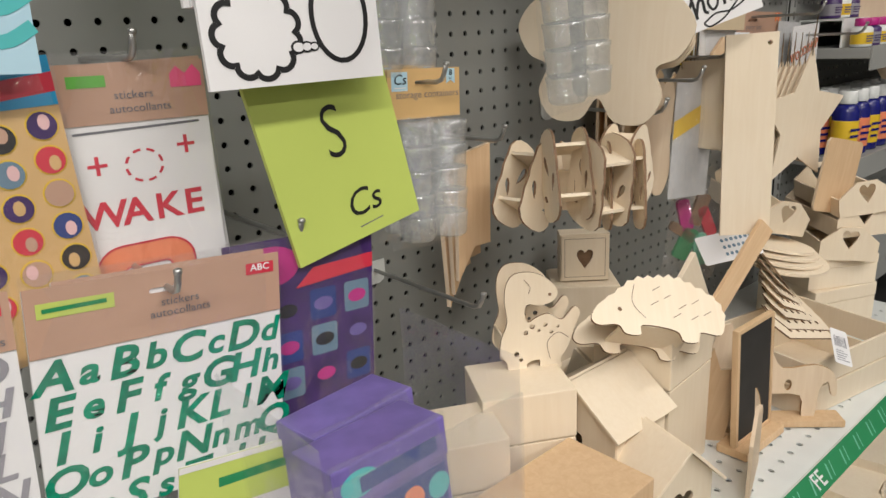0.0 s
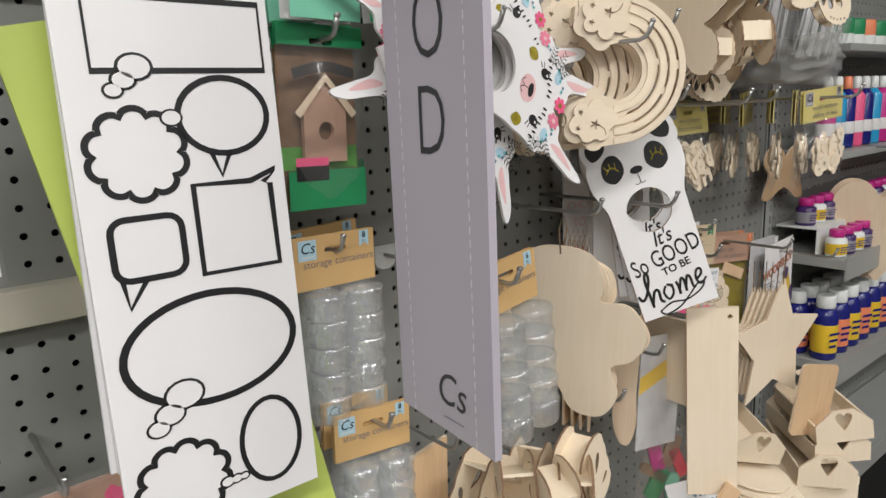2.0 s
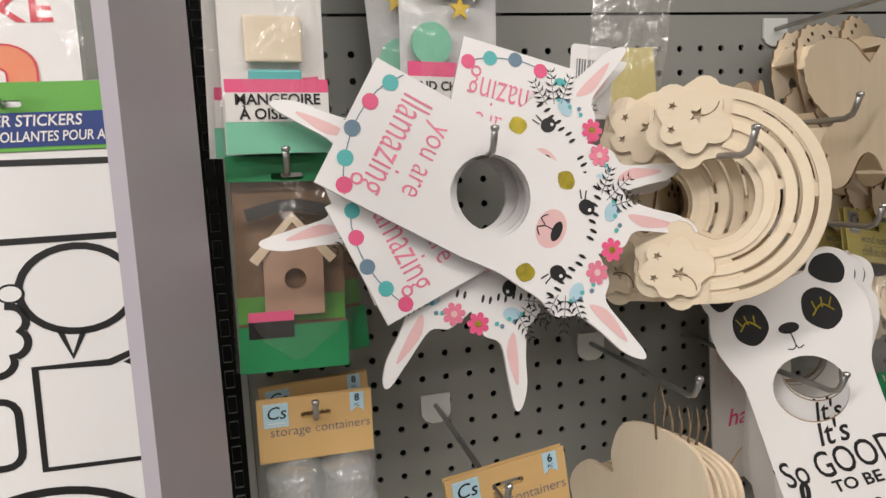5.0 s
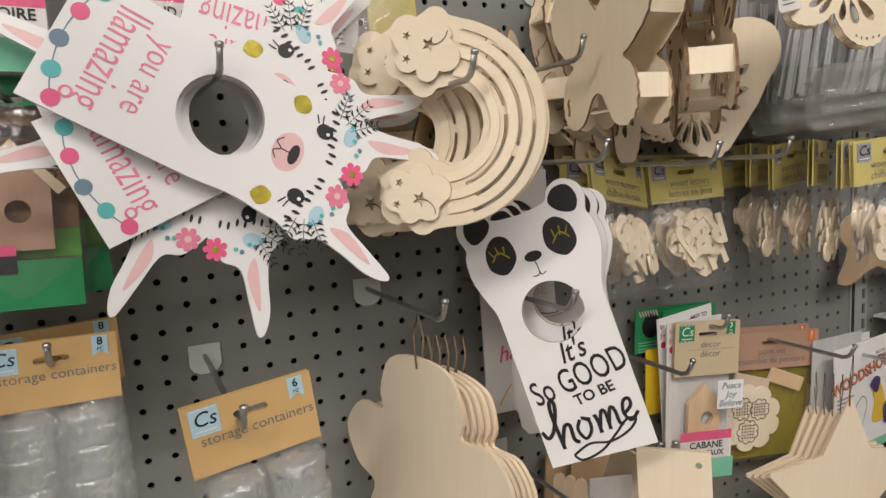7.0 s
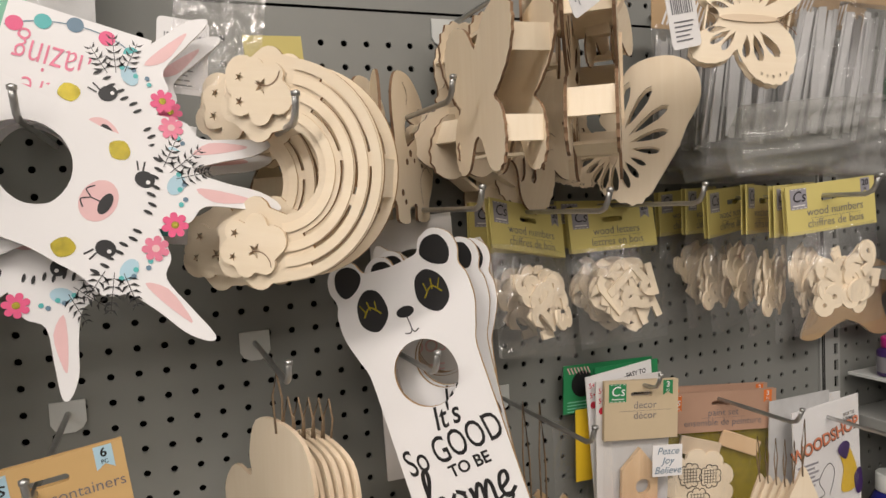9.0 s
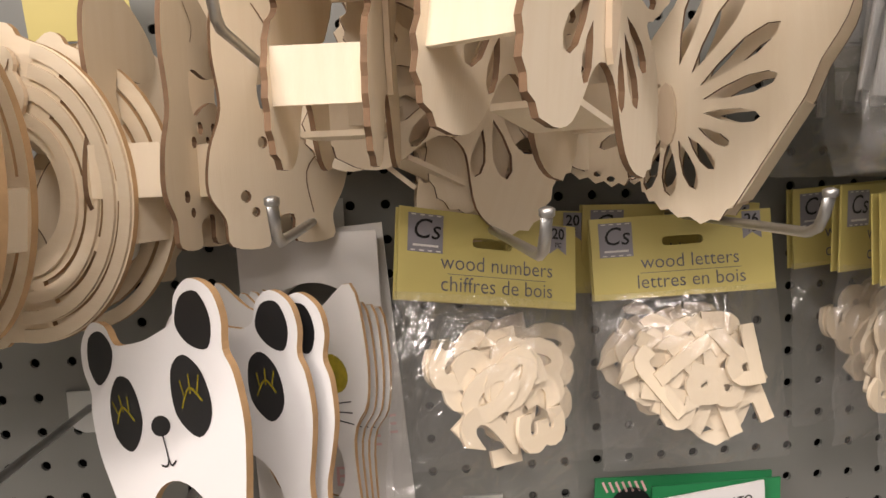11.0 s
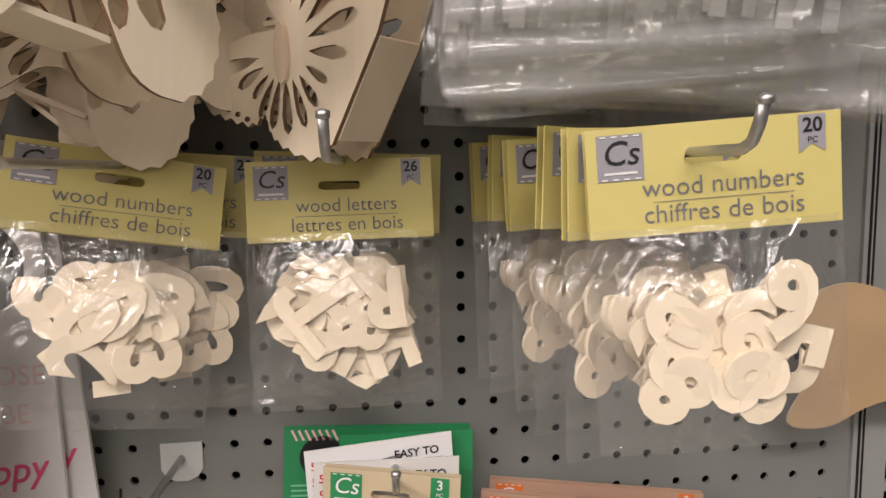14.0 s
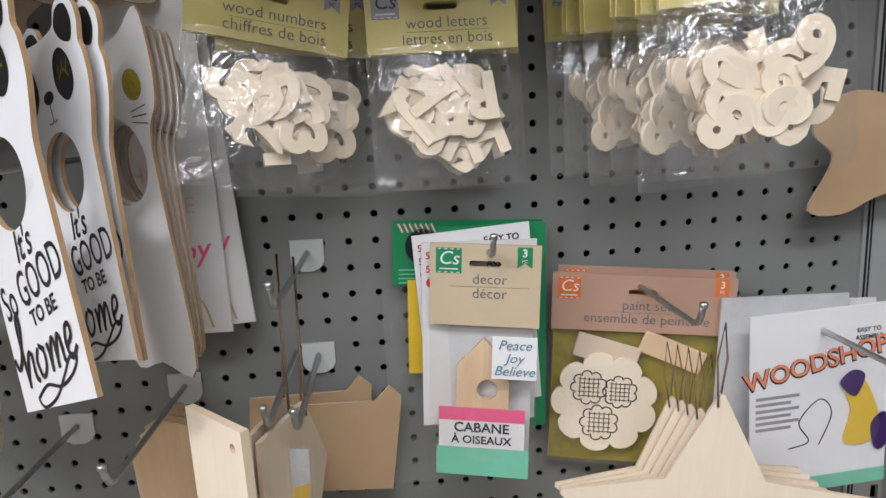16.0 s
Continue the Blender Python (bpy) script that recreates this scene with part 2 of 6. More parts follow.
def plate(outer, thick, holes=(), y=0.0, bm=None, edge_index=0):
    """A flat piece in the x-z plane, its front at y, cut out along outlines; edge faces may take a second material."""
    bm = bm or bmesh.new()
    loops, edges = [], []
    for ring in (outer, *holes):
        vs = [bm.verts.new((p[0], y, p[1])) for p in ring]
        loops.append(vs)
        edges += [bm.edges.new((vs[i], vs[(i + 1) % len(vs)])) for i in range(len(vs))]
    filled = bmesh.ops.triangle_fill(bm, edges=edges, use_beauty=True, use_dissolve=False)
    faces = [g for g in filled["geom"] if isinstance(g, bmesh.types.BMFace)]
    if thick > 0:
        back = {v: bm.verts.new((v.co.x, y + thick, v.co.z)) for vs in loops for v in vs}
        for f in faces:
            bm.faces.new([back[v] for v in reversed(f.verts)])
        for vs in loops:
            for i in range(len(vs)):
                a, b = vs[i], vs[(i + 1) % len(vs)]
                f = bm.faces.new((a, b, back[b], back[a]))
                f.material_index = edge_index
    return bm


def stroke(pts, w, closed=False, y=-0.0004, bm=None):
    """A printed line of width w along points of the x-z plane."""
    bm = bm or bmesh.new()
    k = len(pts)
    vs = []
    for i in range(k):
        a = Vector(pts[i - 1] if closed or i else pts[i])
        b = Vector(pts[(i + 1) % k] if closed or i < k - 1 else pts[i])
        d = b - a
        n = Vector((-d[1], d[0])).normalized() * (w / 2) if d.length > 0 else Vector((0, 0))
        vs.append((bm.verts.new((pts[i][0] + n[0], y, pts[i][1] + n[1])), bm.verts.new((pts[i][0] - n[0], y, pts[i][1] - n[1]))))
    for i in range(k if closed else k - 1):
        a, b = vs[i], vs[(i + 1) % k]
        bm.faces.new((a[0], b[0], b[1], a[1]))
    return bm


def tube(pts, r, n=8, bm=None):
    """A round wire along points in space."""
    bm = bm or bmesh.new()
    rings = []
    for i, p in enumerate(pts):
        p = Vector(p)
        d = (Vector(pts[min(i + 1, len(pts) - 1)]) - Vector(pts[max(i - 1, 0)])).normalized()
        s = d.cross(Vector((0.3, 0.1, 1)) if abs(d.z) < 0.9 else Vector((1, 0, 0))).normalized()
        u = d.cross(s)
        rings.append([bm.verts.new(p + r * (s * math.cos(2 * math.pi * k / n) + u * math.sin(2 * math.pi * k / n))) for k in range(n)])
    for a, b in zip(rings, rings[1:]):
        for k in range(n):
            bm.faces.new((a[k], a[(k + 1) % n], b[(k + 1) % n], b[k])).smooth = True
    bm.faces.new(rings[0])
    bm.faces.new(list(reversed(rings[-1])))
    return bm


def lathe(profile, x, y, z, n=16, bm=None):
    bm = bm or bmesh.new()
    rings = [[bm.verts.new((x + r * math.cos(2 * math.pi * k / n), y + r * math.sin(2 * math.pi * k / n), z + h)) for k in range(n)] for r, h in profile]
    for a, b in zip(rings, rings[1:]):
        for k in range(n):
            bm.faces.new((a[k], a[(k + 1) % n], b[(k + 1) % n], b[k])).smooth = True
    bm.faces.new(rings[0])
    bm.faces.new(rings[-1])
    return bm


LETTERS = {}


def text(s, size, x=0.0, z=0.0, y=-0.0005, shear=0.0, thick=0.0, turn=0.0, wide=1.0, bold=0.0, align="CENTER", bm=None):
    """Words in the built-in font, flat in the x-z plane, centred on (x, z)."""
    key = (s, shear, thick / size, bold, align)
    if key not in LETTERS:
        cu = bpy.data.curves.new("letters", "FONT")
        cu.body, cu.size, cu.align_x, cu.align_y = s, 1.0, align, "CENTER"
        cu.shear, cu.extrude, cu.resolution_u, cu.offset = shear, thick / size / 2, 3, bold
        ob = bpy.data.objects.new("letters", cu)
        LETTERS[key] = bpy.data.meshes.new_from_object(ob)
        bpy.data.objects.remove(ob)
    bm = bm or bmesh.new()
    had = set(bm.verts)
    bm.from_mesh(LETTERS[key])
    fresh = [v for v in bm.verts if v not in had]
    bmesh.ops.transform(bm, verts=fresh, matrix=pose(x, y, z, 0, turn, 0) @ pose(0, 0, 0, 90) @ Matrix.Diagonal((size * wide, size, size, 1)))
    return bm


def sheet(w, h, nx, nz, fn, x0=0.0, z0=0.0):
    """A grid of w by h hanging down from z0, pushed forward by fn(u, v)."""
    bm = bmesh.new()
    g = [[bm.verts.new((x0 + w * (i / nx - 0.5), fn(i / nx, j / nz), z0 - h * j / nz)) for i in range(nx + 1)] for j in range(nz + 1)]
    for j in range(nz):
        for i in range(nx):
            bm.faces.new((g[j][i], g[j][i + 1], g[j + 1][i + 1], g[j + 1][i])).smooth = True
    return bm


def crumple(seed, depth, rough=0.003):
    def fn(u, v):
        belly = math.sin(math.pi * min(1, max(0, u))) ** 0.6 * math.sin(math.pi * min(1, 0.12 + 0.86 * v)) ** 0.7
        return -depth * belly + rough * noise.noise(Vector((u * 5 + seed, v * 5, seed * 1.7)))
    return fn


def joined(*bms):
    out = bms[0]
    for b in bms[1:]:
        me = bpy.data.meshes.new("tmp")
        b.to_mesh(me)
        b.free()
        out.from_mesh(me)
        bpy.data.meshes.remove(me)
    return out


def moved(bm, m):
    bmesh.ops.transform(bm, verts=bm.verts, matrix=m)
    return bm

# ---- structure ----
G = 0.0254
LEFT_POST, RIGHT_POST = -0.876, 0.345


def pegboard(name, x0, x1, z0, z1, c0, r0):
    """A steel panel with a real hole every inch; its grid is given by one hole's place (c0, r0)."""
    i0, i1 = math.ceil((x0 - c0) / G + 0.45), math.floor((x1 - c0) / G - 0.45)
    j0, j1 = math.ceil((z0 - r0) / G + 0.45), math.floor((z1 - r0) / G - 0.45)
    vs, fs, mi = [], [], []

    def quad(a, b, c, d, m=0):
        k = len(vs)
        vs.extend((a, b, c, d))
        fs.append((k, k + 1, k + 2, k + 3))
        mi.append(m)
    hx0, hx1 = c0 + (i0 - 0.5) * G, c0 + (i1 + 0.5) * G
    hz0, hz1 = r0 + (j0 - 0.5) * G, r0 + (j1 + 0.5) * G
    for a, b, c, d in ((x0, hx0, z0, z1), (hx1, x1, z0, z1), (hx0, hx1, z0, hz0), (hx0, hx1, hz1, z1)):
        quad((a, 0, c), (b, 0, c), (b, 0, d), (a, 0, d))
    r, h = 0.0036, G / 2
    ring = [(math.cos(math.pi / 8 + k * math.pi / 4), math.sin(math.pi / 8 + k * math.pi / 4)) for k in range(8)]
    sq = [(1, 0.4142), (0.4142, 1), (-0.4142, 1), (-1, 0.4142), (-1, -0.4142), (-0.4142, -1), (0.4142, -1), (1, -0.4142)]
    for i in range(i0, i1 + 1):
        for j in range(j0, j1 + 1):
            cx, cz = c0 + i * G, r0 + j * G
            k = len(vs)
            vs.extend((cx + r * a, 0, cz + r * b) for a, b in ring)
            vs.extend((cx + r * a, 0.003, cz + r * b) for a, b in ring)
            vs.extend((cx + h * a, 0, cz + h * b) for a, b in sq)
            for n in range(8):
                m = (n + 1) % 8
                fs.append((k + n, k + m, k + 8 + m, k + 8 + n))
                fs.append((k + 16 + n, k + 16 + m, k + m, k + n))
                mi.extend((0, 0))
            for n, (a, b) in enumerate(((1, 1), (-1, 1), (-1, -1), (1, -1))):
                p = len(vs)
                vs.append((cx + h * a, 0, cz + h * b))
                q = 16 + 2 * n
                fs.append((k + q, p, k + q + 1))
                mi.append(0)
    me = bpy.data.meshes.new(name)
    me.from_pydata(vs, [], fs)
    me.materials.append(M["board"])
    me.update()
    return tagged(new(name, me), "grey-green painted steel pegboard panel with rows of holes", "pegboard", kind="structure")


pegboard("wall_pegboard_main", LEFT_POST + 0.017, RIGHT_POST - 0.008, 0.74, 1.9165, 0, 1.5)
pegboard("wall_pegboard_main_upper", LEFT_POST + 0.017, RIGHT_POST - 0.008, 1.9195, 2.3, 0, 1.5 + 0.0127)
pegboard("wall_pegboard_stickers", -2.05, LEFT_POST - 0.017, 0.74, 2.3, -39.8 * G, 1.5025)
# added near-black sheet, so that the peg holes look shaded
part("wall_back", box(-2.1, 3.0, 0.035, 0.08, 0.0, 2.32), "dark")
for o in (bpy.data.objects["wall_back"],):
    tagged(o, "near-black sheet added as shade behind the pegboard holes", "wall", kind="structure")


def post(name, x, slot_x):
    """A slotted upright: a steel channel with a row of long dark slots."""
    slots = [rect(slot_x - 0.0042, slot_x + 0.0042, z, z + 0.0165) for z in [0.78 + k * G for k in range(59)]]
    e = part(name, plate(rect(x - 0.0165, x + 0.0265 if x > 0 else x + 0.0165, 0.1, 2.3), 0.004, slots, y=-0.004), "post")
    tagged(e, "grey slotted steel shelving upright", "upright", kind="structure")
    # groove lines: raised near-black strips painted as the shade of a recess
    part("groove", box(x - 0.0125, x - 0.011, -0.0055, -0.0041, 0.1, 2.3), "dark", e)
    part("groove", box(x - 0.0085, x - 0.0075, -0.0055, -0.0041, 0.1, 2.3), "dark", e)
    return e


post("upright_1", LEFT_POST, LEFT_POST)
post("upright_2", RIGHT_POST, RIGHT_POST + 0.018)
# second near-black sheet, painted shade seen through holes and slots
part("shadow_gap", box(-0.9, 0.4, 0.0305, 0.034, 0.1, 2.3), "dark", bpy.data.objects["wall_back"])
for z0, z1, n in ((1.527, 1.561, "rail_1"), (1.822, 1.86, "rail_2")):
    part(n, joined(box(-2.0, -0.893, -0.024, -0.02, z0, z1, 0.0015), box(-2.0, -0.893, -0.02, -0.001, z1 - 0.004, z1), box(-2.0, -0.893, -0.02, -0.001, z0, z0 + 0.004)), "cream")
    tagged(bpy.data.objects[n], "cream painted steel rail across the pegboard", "rail", kind="structure")

# shelf under the wooden goods, perforated, with a green price strip
SHELF_Z = 0.825
dots = [disc(-0.82 + i * 0.03, -0.36 + j * 0.03, 0.0045, 8) for i in range(38) for j in range(6)]
shelf = part("shelf_main", moved(plate(rect(LEFT_POST, RIGHT_POST, -0.395, -0.002), 0.003, dots), pose(0, 0, SHELF_Z, -90)), "cap")
tagged(shelf, "white perforated steel shelf with a green price strip", "shelf", kind="structure")
part("shelf_lip", box(LEFT_POST, RIGHT_POST, -0.4, -0.396, SHELF_Z - 0.035, SHELF_Z + 0.001), "cap", shelf)
part("shelf_underside", box(LEFT_POST, RIGHT_POST, -0.38, 0, SHELF_Z - 0.03, SHELF_Z - 0.026), "cap", shelf)
strip = part("price_strip", moved(box(LEFT_POST, RIGHT_POST, -0.001, 0.001, -0.03, 0.0), pose(0, -0.399, SHELF_Z + 0.003, -52)), "pgreen", shelf, "green price strip")
marks = bmesh.new()
for i in range(24):
    x = LEFT_POST + 0.03 + i * 0.05
    stroke([(x, -0.025), (x + 0.012, -0.006)], 0.003, bm=marks, y=-0.0016)
    stroke([(x + 0.012, -0.025), (x + 0.024, -0.006)], 0.002, bm=marks, y=-0.0016)
part("strip_print", moved(marks, pose(0, -0.399, SHELF_Z + 0.003, -52)), "mint", shelf)
part("strip_letters", moved(text("FE", 0.03, -0.37, -0.015, y=-0.0018, bold=0.01), pose(0, -0.399, SHELF_Z + 0.003, -52)), "white", shelf)
low = part("shelf_low", box(LEFT_POST, RIGHT_POST, -0.44, 0.0, 0.36, 0.39, 0.003), "cap")
tagged(low, "white steel lower shelf", "shelf", kind="structure")
base = part("shelf_stickers", box(-2.05, LEFT_POST - 0.001, -0.395, 0.0, 0.8, 0.825, 0.002), "cap")
tagged(base, "white steel shelf below the sticker packs", "shelf", kind="structure")

# the next bay: recessed shelves of paint
for n, z in enumerate((1.352, 1.118, 0.83)):
    s = part("shelf_paint_%d" % (n + 1), box(RIGHT_POST + 0.03, 2.9, -0.16, -0.004, z - 0.022, z, 0.002), "post")
    tagged(s, "grey steel shelf holding paint bottles", "shelf", kind="structure")
    part("shelf_lip", box(RIGHT_POST + 0.03, 2.9, -0.164, -0.1605, z - 0.045, z + 0.004), "post", s)
s = part("shelf_paint_4", box(RIGHT_POST + 0.03, 2.9, -0.14, -0.004, 1.56, 1.575, 0.002), "post")
tagged(s, "grey steel shelf holding tall paint tubes", "shelf", kind="structure")
pegboard("wall_pegboard_paint", RIGHT_POST + 0.0275, 1.95, 0.74, 2.3, 0.39, 1.5)
tagged(part("wall_paint_back", box(1.95, 2.95, 0.0, 0.004, 0.1, 2.3), "board"), "grey back panel of the paint bay", "wall", kind="structure")

# the room that closes the place
tagged(part("floor", box(-6, 6, -5, 5, -0.05, 0.0), "floor"), "pale vinyl shop floor", "floor", kind="structure")
tagged(part("ceiling", box(-6, 6, -5, 5, 3.2, 3.25), "tile"), "white tiled shop ceiling", "ceiling", kind="structure")
tagged(part("wall_aisle", box(-6, 6, -2.3, -2.2, 0, 2.2), "wall"), "plain shelving side across the aisle", "wall", kind="structure")
for n, a in enumerate(((-6, 6, -5.1, -5), (-6, 6, 5, 5.1), (-6.1, -6, -5, 5), (6, 6.1, -5, 5))):
    tagged(part("wall_%d" % (n + 1), box(*a, 0, 3.2), "wall"), "plain painted shop wall", "wall", kind="structure")

# ---- hooks ----


def hook(x, z, length, tip=0.018, plate_on=True, drop=0.0, sway=0.0):
    h = thing("peg_hook", "zinc wire peg hook with a milky plastic back clip", "hook", pose(x, 0, z), "peg hooks on the board")
    e = -length
    pts = [(0, -0.003, 0), (sway * 0.5, e * 0.5, drop * 0.5), (sway, e + 0.012, drop), (sway, e + 0.004, drop + 0.003), (sway, e, drop + 0.009), (sway, e - 0.004, drop + tip)]
    part("wire", tube(pts, 0.0026), "steel", h)
    part("tip", lathe([(0.0012, 0), (0.0033, 0.0012), (0.0033, 0.004), (0.0012, 0.005)], sway, e - 0.004, drop + tip - 0.002, 10), "steel", h)
    if plate_on:
        out = [(-0.0155, 0.012), (-0.0155, -0.009), (-0.012, -0.015), (-0.005, -0.0185), (0.005, -0.0185), (0.012, -0.015), (0.0155, -0.009), (0.0155, 0.012)]
        part("clip", plate(out, 0.0025, y=-0.0032), "clip", h, "milky plastic clip")
    return h


def hook_stub(x, z):
    h = thing("hook_clip", "loose milky plastic hook clip on the board", "hook clip", pose(x, 0, z), "empty clips on the board")
    out = [(-0.0155, 0.012), (-0.0155, -0.009), (-0.012, -0.015), (-0.005, -0.0185), (0.005, -0.0185), (0.012, -0.015), (0.0155, -0.009), (0.0155, 0.012)]
    part("clip", plate(out, 0.0025, y=-0.0032), "clip", h)
    part("pin", tube([(0, 0.0, 0), (0, -0.012, 0), (0, -0.016, 0.004)], 0.0022), "steel", h)
    return h


for a in ((-0.674, 1.522, 0.235), (-0.497, 1.568, 0.2), (-0.217, 1.467, 0.2), (-0.214, 1.366, 0.17), (-0.448, 1.311, 0.2), (-0.343, 1.344, 0.19),
          (-0.676, 1.3, 0.13), (-0.786, 1.14, 0.2), (-0.263, 1.9, 0.3), (-0.325, 1.697, 0.205)):
    hook(*a)
for a in ((-0.216, 1.689, 0.235), (-0.085, 1.69, 0.21), (0.088, 1.69, 0.265), (-0.055, 1.472, 0.1), (0.088, 1.425, 0.17), (0.24, 1.385, 0.19),
          (-0.384, 1.566, 0.23), (-0.664, 1.775, 0.21), (-0.49, 1.765, 0.26), (-0.345, 1.79, 0.2), (-0.8, 1.56, 0.11), (-0.788, 1.378, 0.16), (-0.235, 1.37, 0.17)):
    hook(*a, plate_on=False)
hook_stub(-0.216, 1.567)
hook_stub(0.32, 1.37)

# ---- cut and printed hangers ----


SCRIPT_HOME = (
    (((-0.055, -0.112), (-0.05, -0.121), (-0.042, -0.115), (-0.034, -0.097), (-0.033, -0.087), (-0.037, -0.086), (-0.039, -0.1), (-0.037, -0.138)), 0.0042),
    (((-0.037, -0.132), (-0.03, -0.116), (-0.024, -0.117), (-0.024, -0.132), (-0.019, -0.137)), 0.0042),
    (((-0.012, -0.115), (-0.017, -0.124), (-0.012, -0.136), (-0.004, -0.131), (-0.003, -0.12), (-0.01, -0.114), (-0.001, -0.119)), 0.0036),
    (((0.004, -0.116), (0.006, -0.124), (0.006, -0.137)), 0.0042),
    (((0.006, -0.132), (0.012, -0.116), (0.016, -0.119), (0.016, -0.137)), 0.0038),
    (((0.016, -0.132), (0.022, -0.116), (0.026, -0.12), (0.027, -0.134), (0.031, -0.136)), 0.0038),
    (((0.033, -0.128), (0.043, -0.122), (0.043, -0.114), (0.037, -0.115), (0.034, -0.126), (0.039, -0.136), (0.049, -0.13)), 0.0036),
)


def panda():
    t = thing("panda_door_hanger", "white wooden panda door hanger lettered in black script", "door hanger", group="panda door hangers")
    half = [(0.057, -0.16), (0.057, -0.06), (0.057, -0.005), (0.058, 0.015), (0.064, 0.032), (0.071, 0.055), (0.071, 0.078), (0.067, 0.09), (0.071, 0.105), (0.067, 0.12),
            (0.052, 0.129), (0.037, 0.124), (0.03, 0.112), (0.014, 0.109), (0.0, 0.108)]
    right = half[:2] + smooth(half[2:], 4, False)
    out = right + [(-a, b) for a, b in reversed(right[:-1])]
    part("board", plate(out, 0.004, [disc(0.0, 0.0, 0.033, 32)], edge_index=1), ["white", "plyedge"], t)
    for s in (-1, 1):
        part("ear", plate(smooth([(s * 0.033, 0.11), (s * 0.042, 0.122), (s * 0.057, 0.121), (s * 0.063, 0.106), (s * 0.056, 0.093), (s * 0.041, 0.098)], 4), 0, y=-0.0003), "black", t)
        part("eye_patch", plate(smooth([(s * 0.017, 0.066), (s * 0.02, 0.088), (s * 0.034, 0.094), (s * 0.047, 0.082), (s * 0.048, 0.062), (s * 0.033, 0.052)], 4), 0, y=-0.0003), "black", t)
        bm = stroke(smooth([(s * 0.024, 0.068), (s * 0.034, 0.077), (s * 0.043, 0.069)], 5, False), 0.0014, y=-0.0007)
        for k in range(3):
            stroke([(s * (0.028 + 0.006 * k), 0.074), (s * (0.027 + 0.0085 * k), 0.084 - 0.002 * abs(k - 1))], 0.0012, y=-0.0007, bm=bm)
        part("eyelash", bm, "gold", t)
    part("nose", plate(disc(0, 0.062, 0.0095, 16, 0.0055), 0, y=-0.0003), "black", t)
    part("mouth", stroke(smooth([(0, 0.058), (0.001, 0.045), (-0.002, 0.041), (-0.007, 0.042)], 4, False), 0.0012, bm=stroke(smooth([(0.001, 0.045), (0.003, 0.041), (0.008, 0.043)], 4, False), 0.0012)), "black", t)
    part("lettering", joined(text("It's", 0.031, 0.004, -0.045, shear=0.3, turn=-6, wide=0.8, bold=0.012), text("So GOOD", 0.037, 0.002, -0.073, turn=-9, wide=0.66, bold=0.006),
                             text("TO BE", 0.016, 0.012, -0.094, turn=-8, bold=0.025)), "black", t)
    script = bmesh.new()
    for pts, w in SCRIPT_HOME:
        stroke(smooth([(x, z + 0.14 * x) for x, z in pts], 5, False), w, y=-0.0006, bm=script)
    part("script", script, "black", t)
    part("flourish", stroke(smooth([(-0.03, -0.152), (-0.01, -0.144), (0.012, -0.147), (0.034, -0.14), (0.044, -0.13), (0.034, -0.129), (0.02, -0.14), (0.0, -0.154), (-0.022, -0.159), (-0.03, -0.152)], 5, False), 0.0026), "black", t)
    return t


def cat():
    t = thing("cat_door_hanger", "white cat-eared door hanger with a gold foil nose", "door hanger", group="cat door hangers")
    out = smooth([(-0.045, -0.16), (0, -0.16), (0.045, -0.16), (0.045, -0.03), (0.046, 0.03), (0.06, 0.055), (0.064, 0.088), (0.058, 0.124), (0.03, 0.108), (0, 0.103),
                  (-0.03, 0.108), (-0.058, 0.124), (-0.064, 0.088), (-0.06, 0.055), (-0.046, 0.03), (-0.045, -0.03)], 4)
    part("board", plate(out, 0.0022, [disc(0.0, 0.012, 0.035, 28)], edge_index=1), ["card", "plyedge"], t)
    part("nose", plate(disc(0.036, 0.07, 0.012, 18), 0, y=-0.0003), "gold", t)
    bm = bmesh.new()
    for k in range(3):
        stroke([(0.028, 0.05 - 0.004 * k), (0.048, 0.054 - 0.007 * k)], 0.0008, bm=bm)
    part("whisker", bm, "black", t)
    return t


def happy():
    t = thing("happy_door_hanger", "white door hanger lettered choose to be happy", "door hanger", group="happy door hangers")
    part("board", plate(rect(-0.046, 0.046, -0.16, 0.12), 0.0032, [disc(0, 0.055, 0.033, 28)]), "card", t)
    part("words", joined(text("CHOOSE", 0.02, 0, -0.02), text("TO BE", 0.02, 0, -0.047)), "blush", t)
    part("script", text("happy", 0.027, 0.002, -0.088, shear=0.3, turn=-6, bold=0.01), "pink", t)
    part("swash", stroke(smooth([(-0.03, -0.15), (-0.01, -0.125), (0.02, -0.128), (0.03, -0.155)], 5, False), 0.002), "tan", t)
    return t


def leaf_sprig(x, z, turn, length, bm):
    a = radians(turn)
    d, n = Vector((math.cos(a), math.sin(a))), Vector((-math.sin(a), math.cos(a)))
    p = Vector((x, z))
    stroke([tuple(p), tuple(p + d * length)], 0.0005, bm=bm, y=-0.0008)
    for k in range(5):
        q = p + d * length * (0.15 + 0.19 * k)
        w = 0.0075 * (1 - 0.1 * k)
        for s in (-1, 1):
            e = q + d * 0.004 + n * s * w
            plate([tuple(q), tuple(q + d * 0.002 + n * s * w * 0.5), tuple(e), tuple(q + d * 0.0002 + n * s * w * 0.6)], 0, y=-0.0008, bm=bm)
    return bm


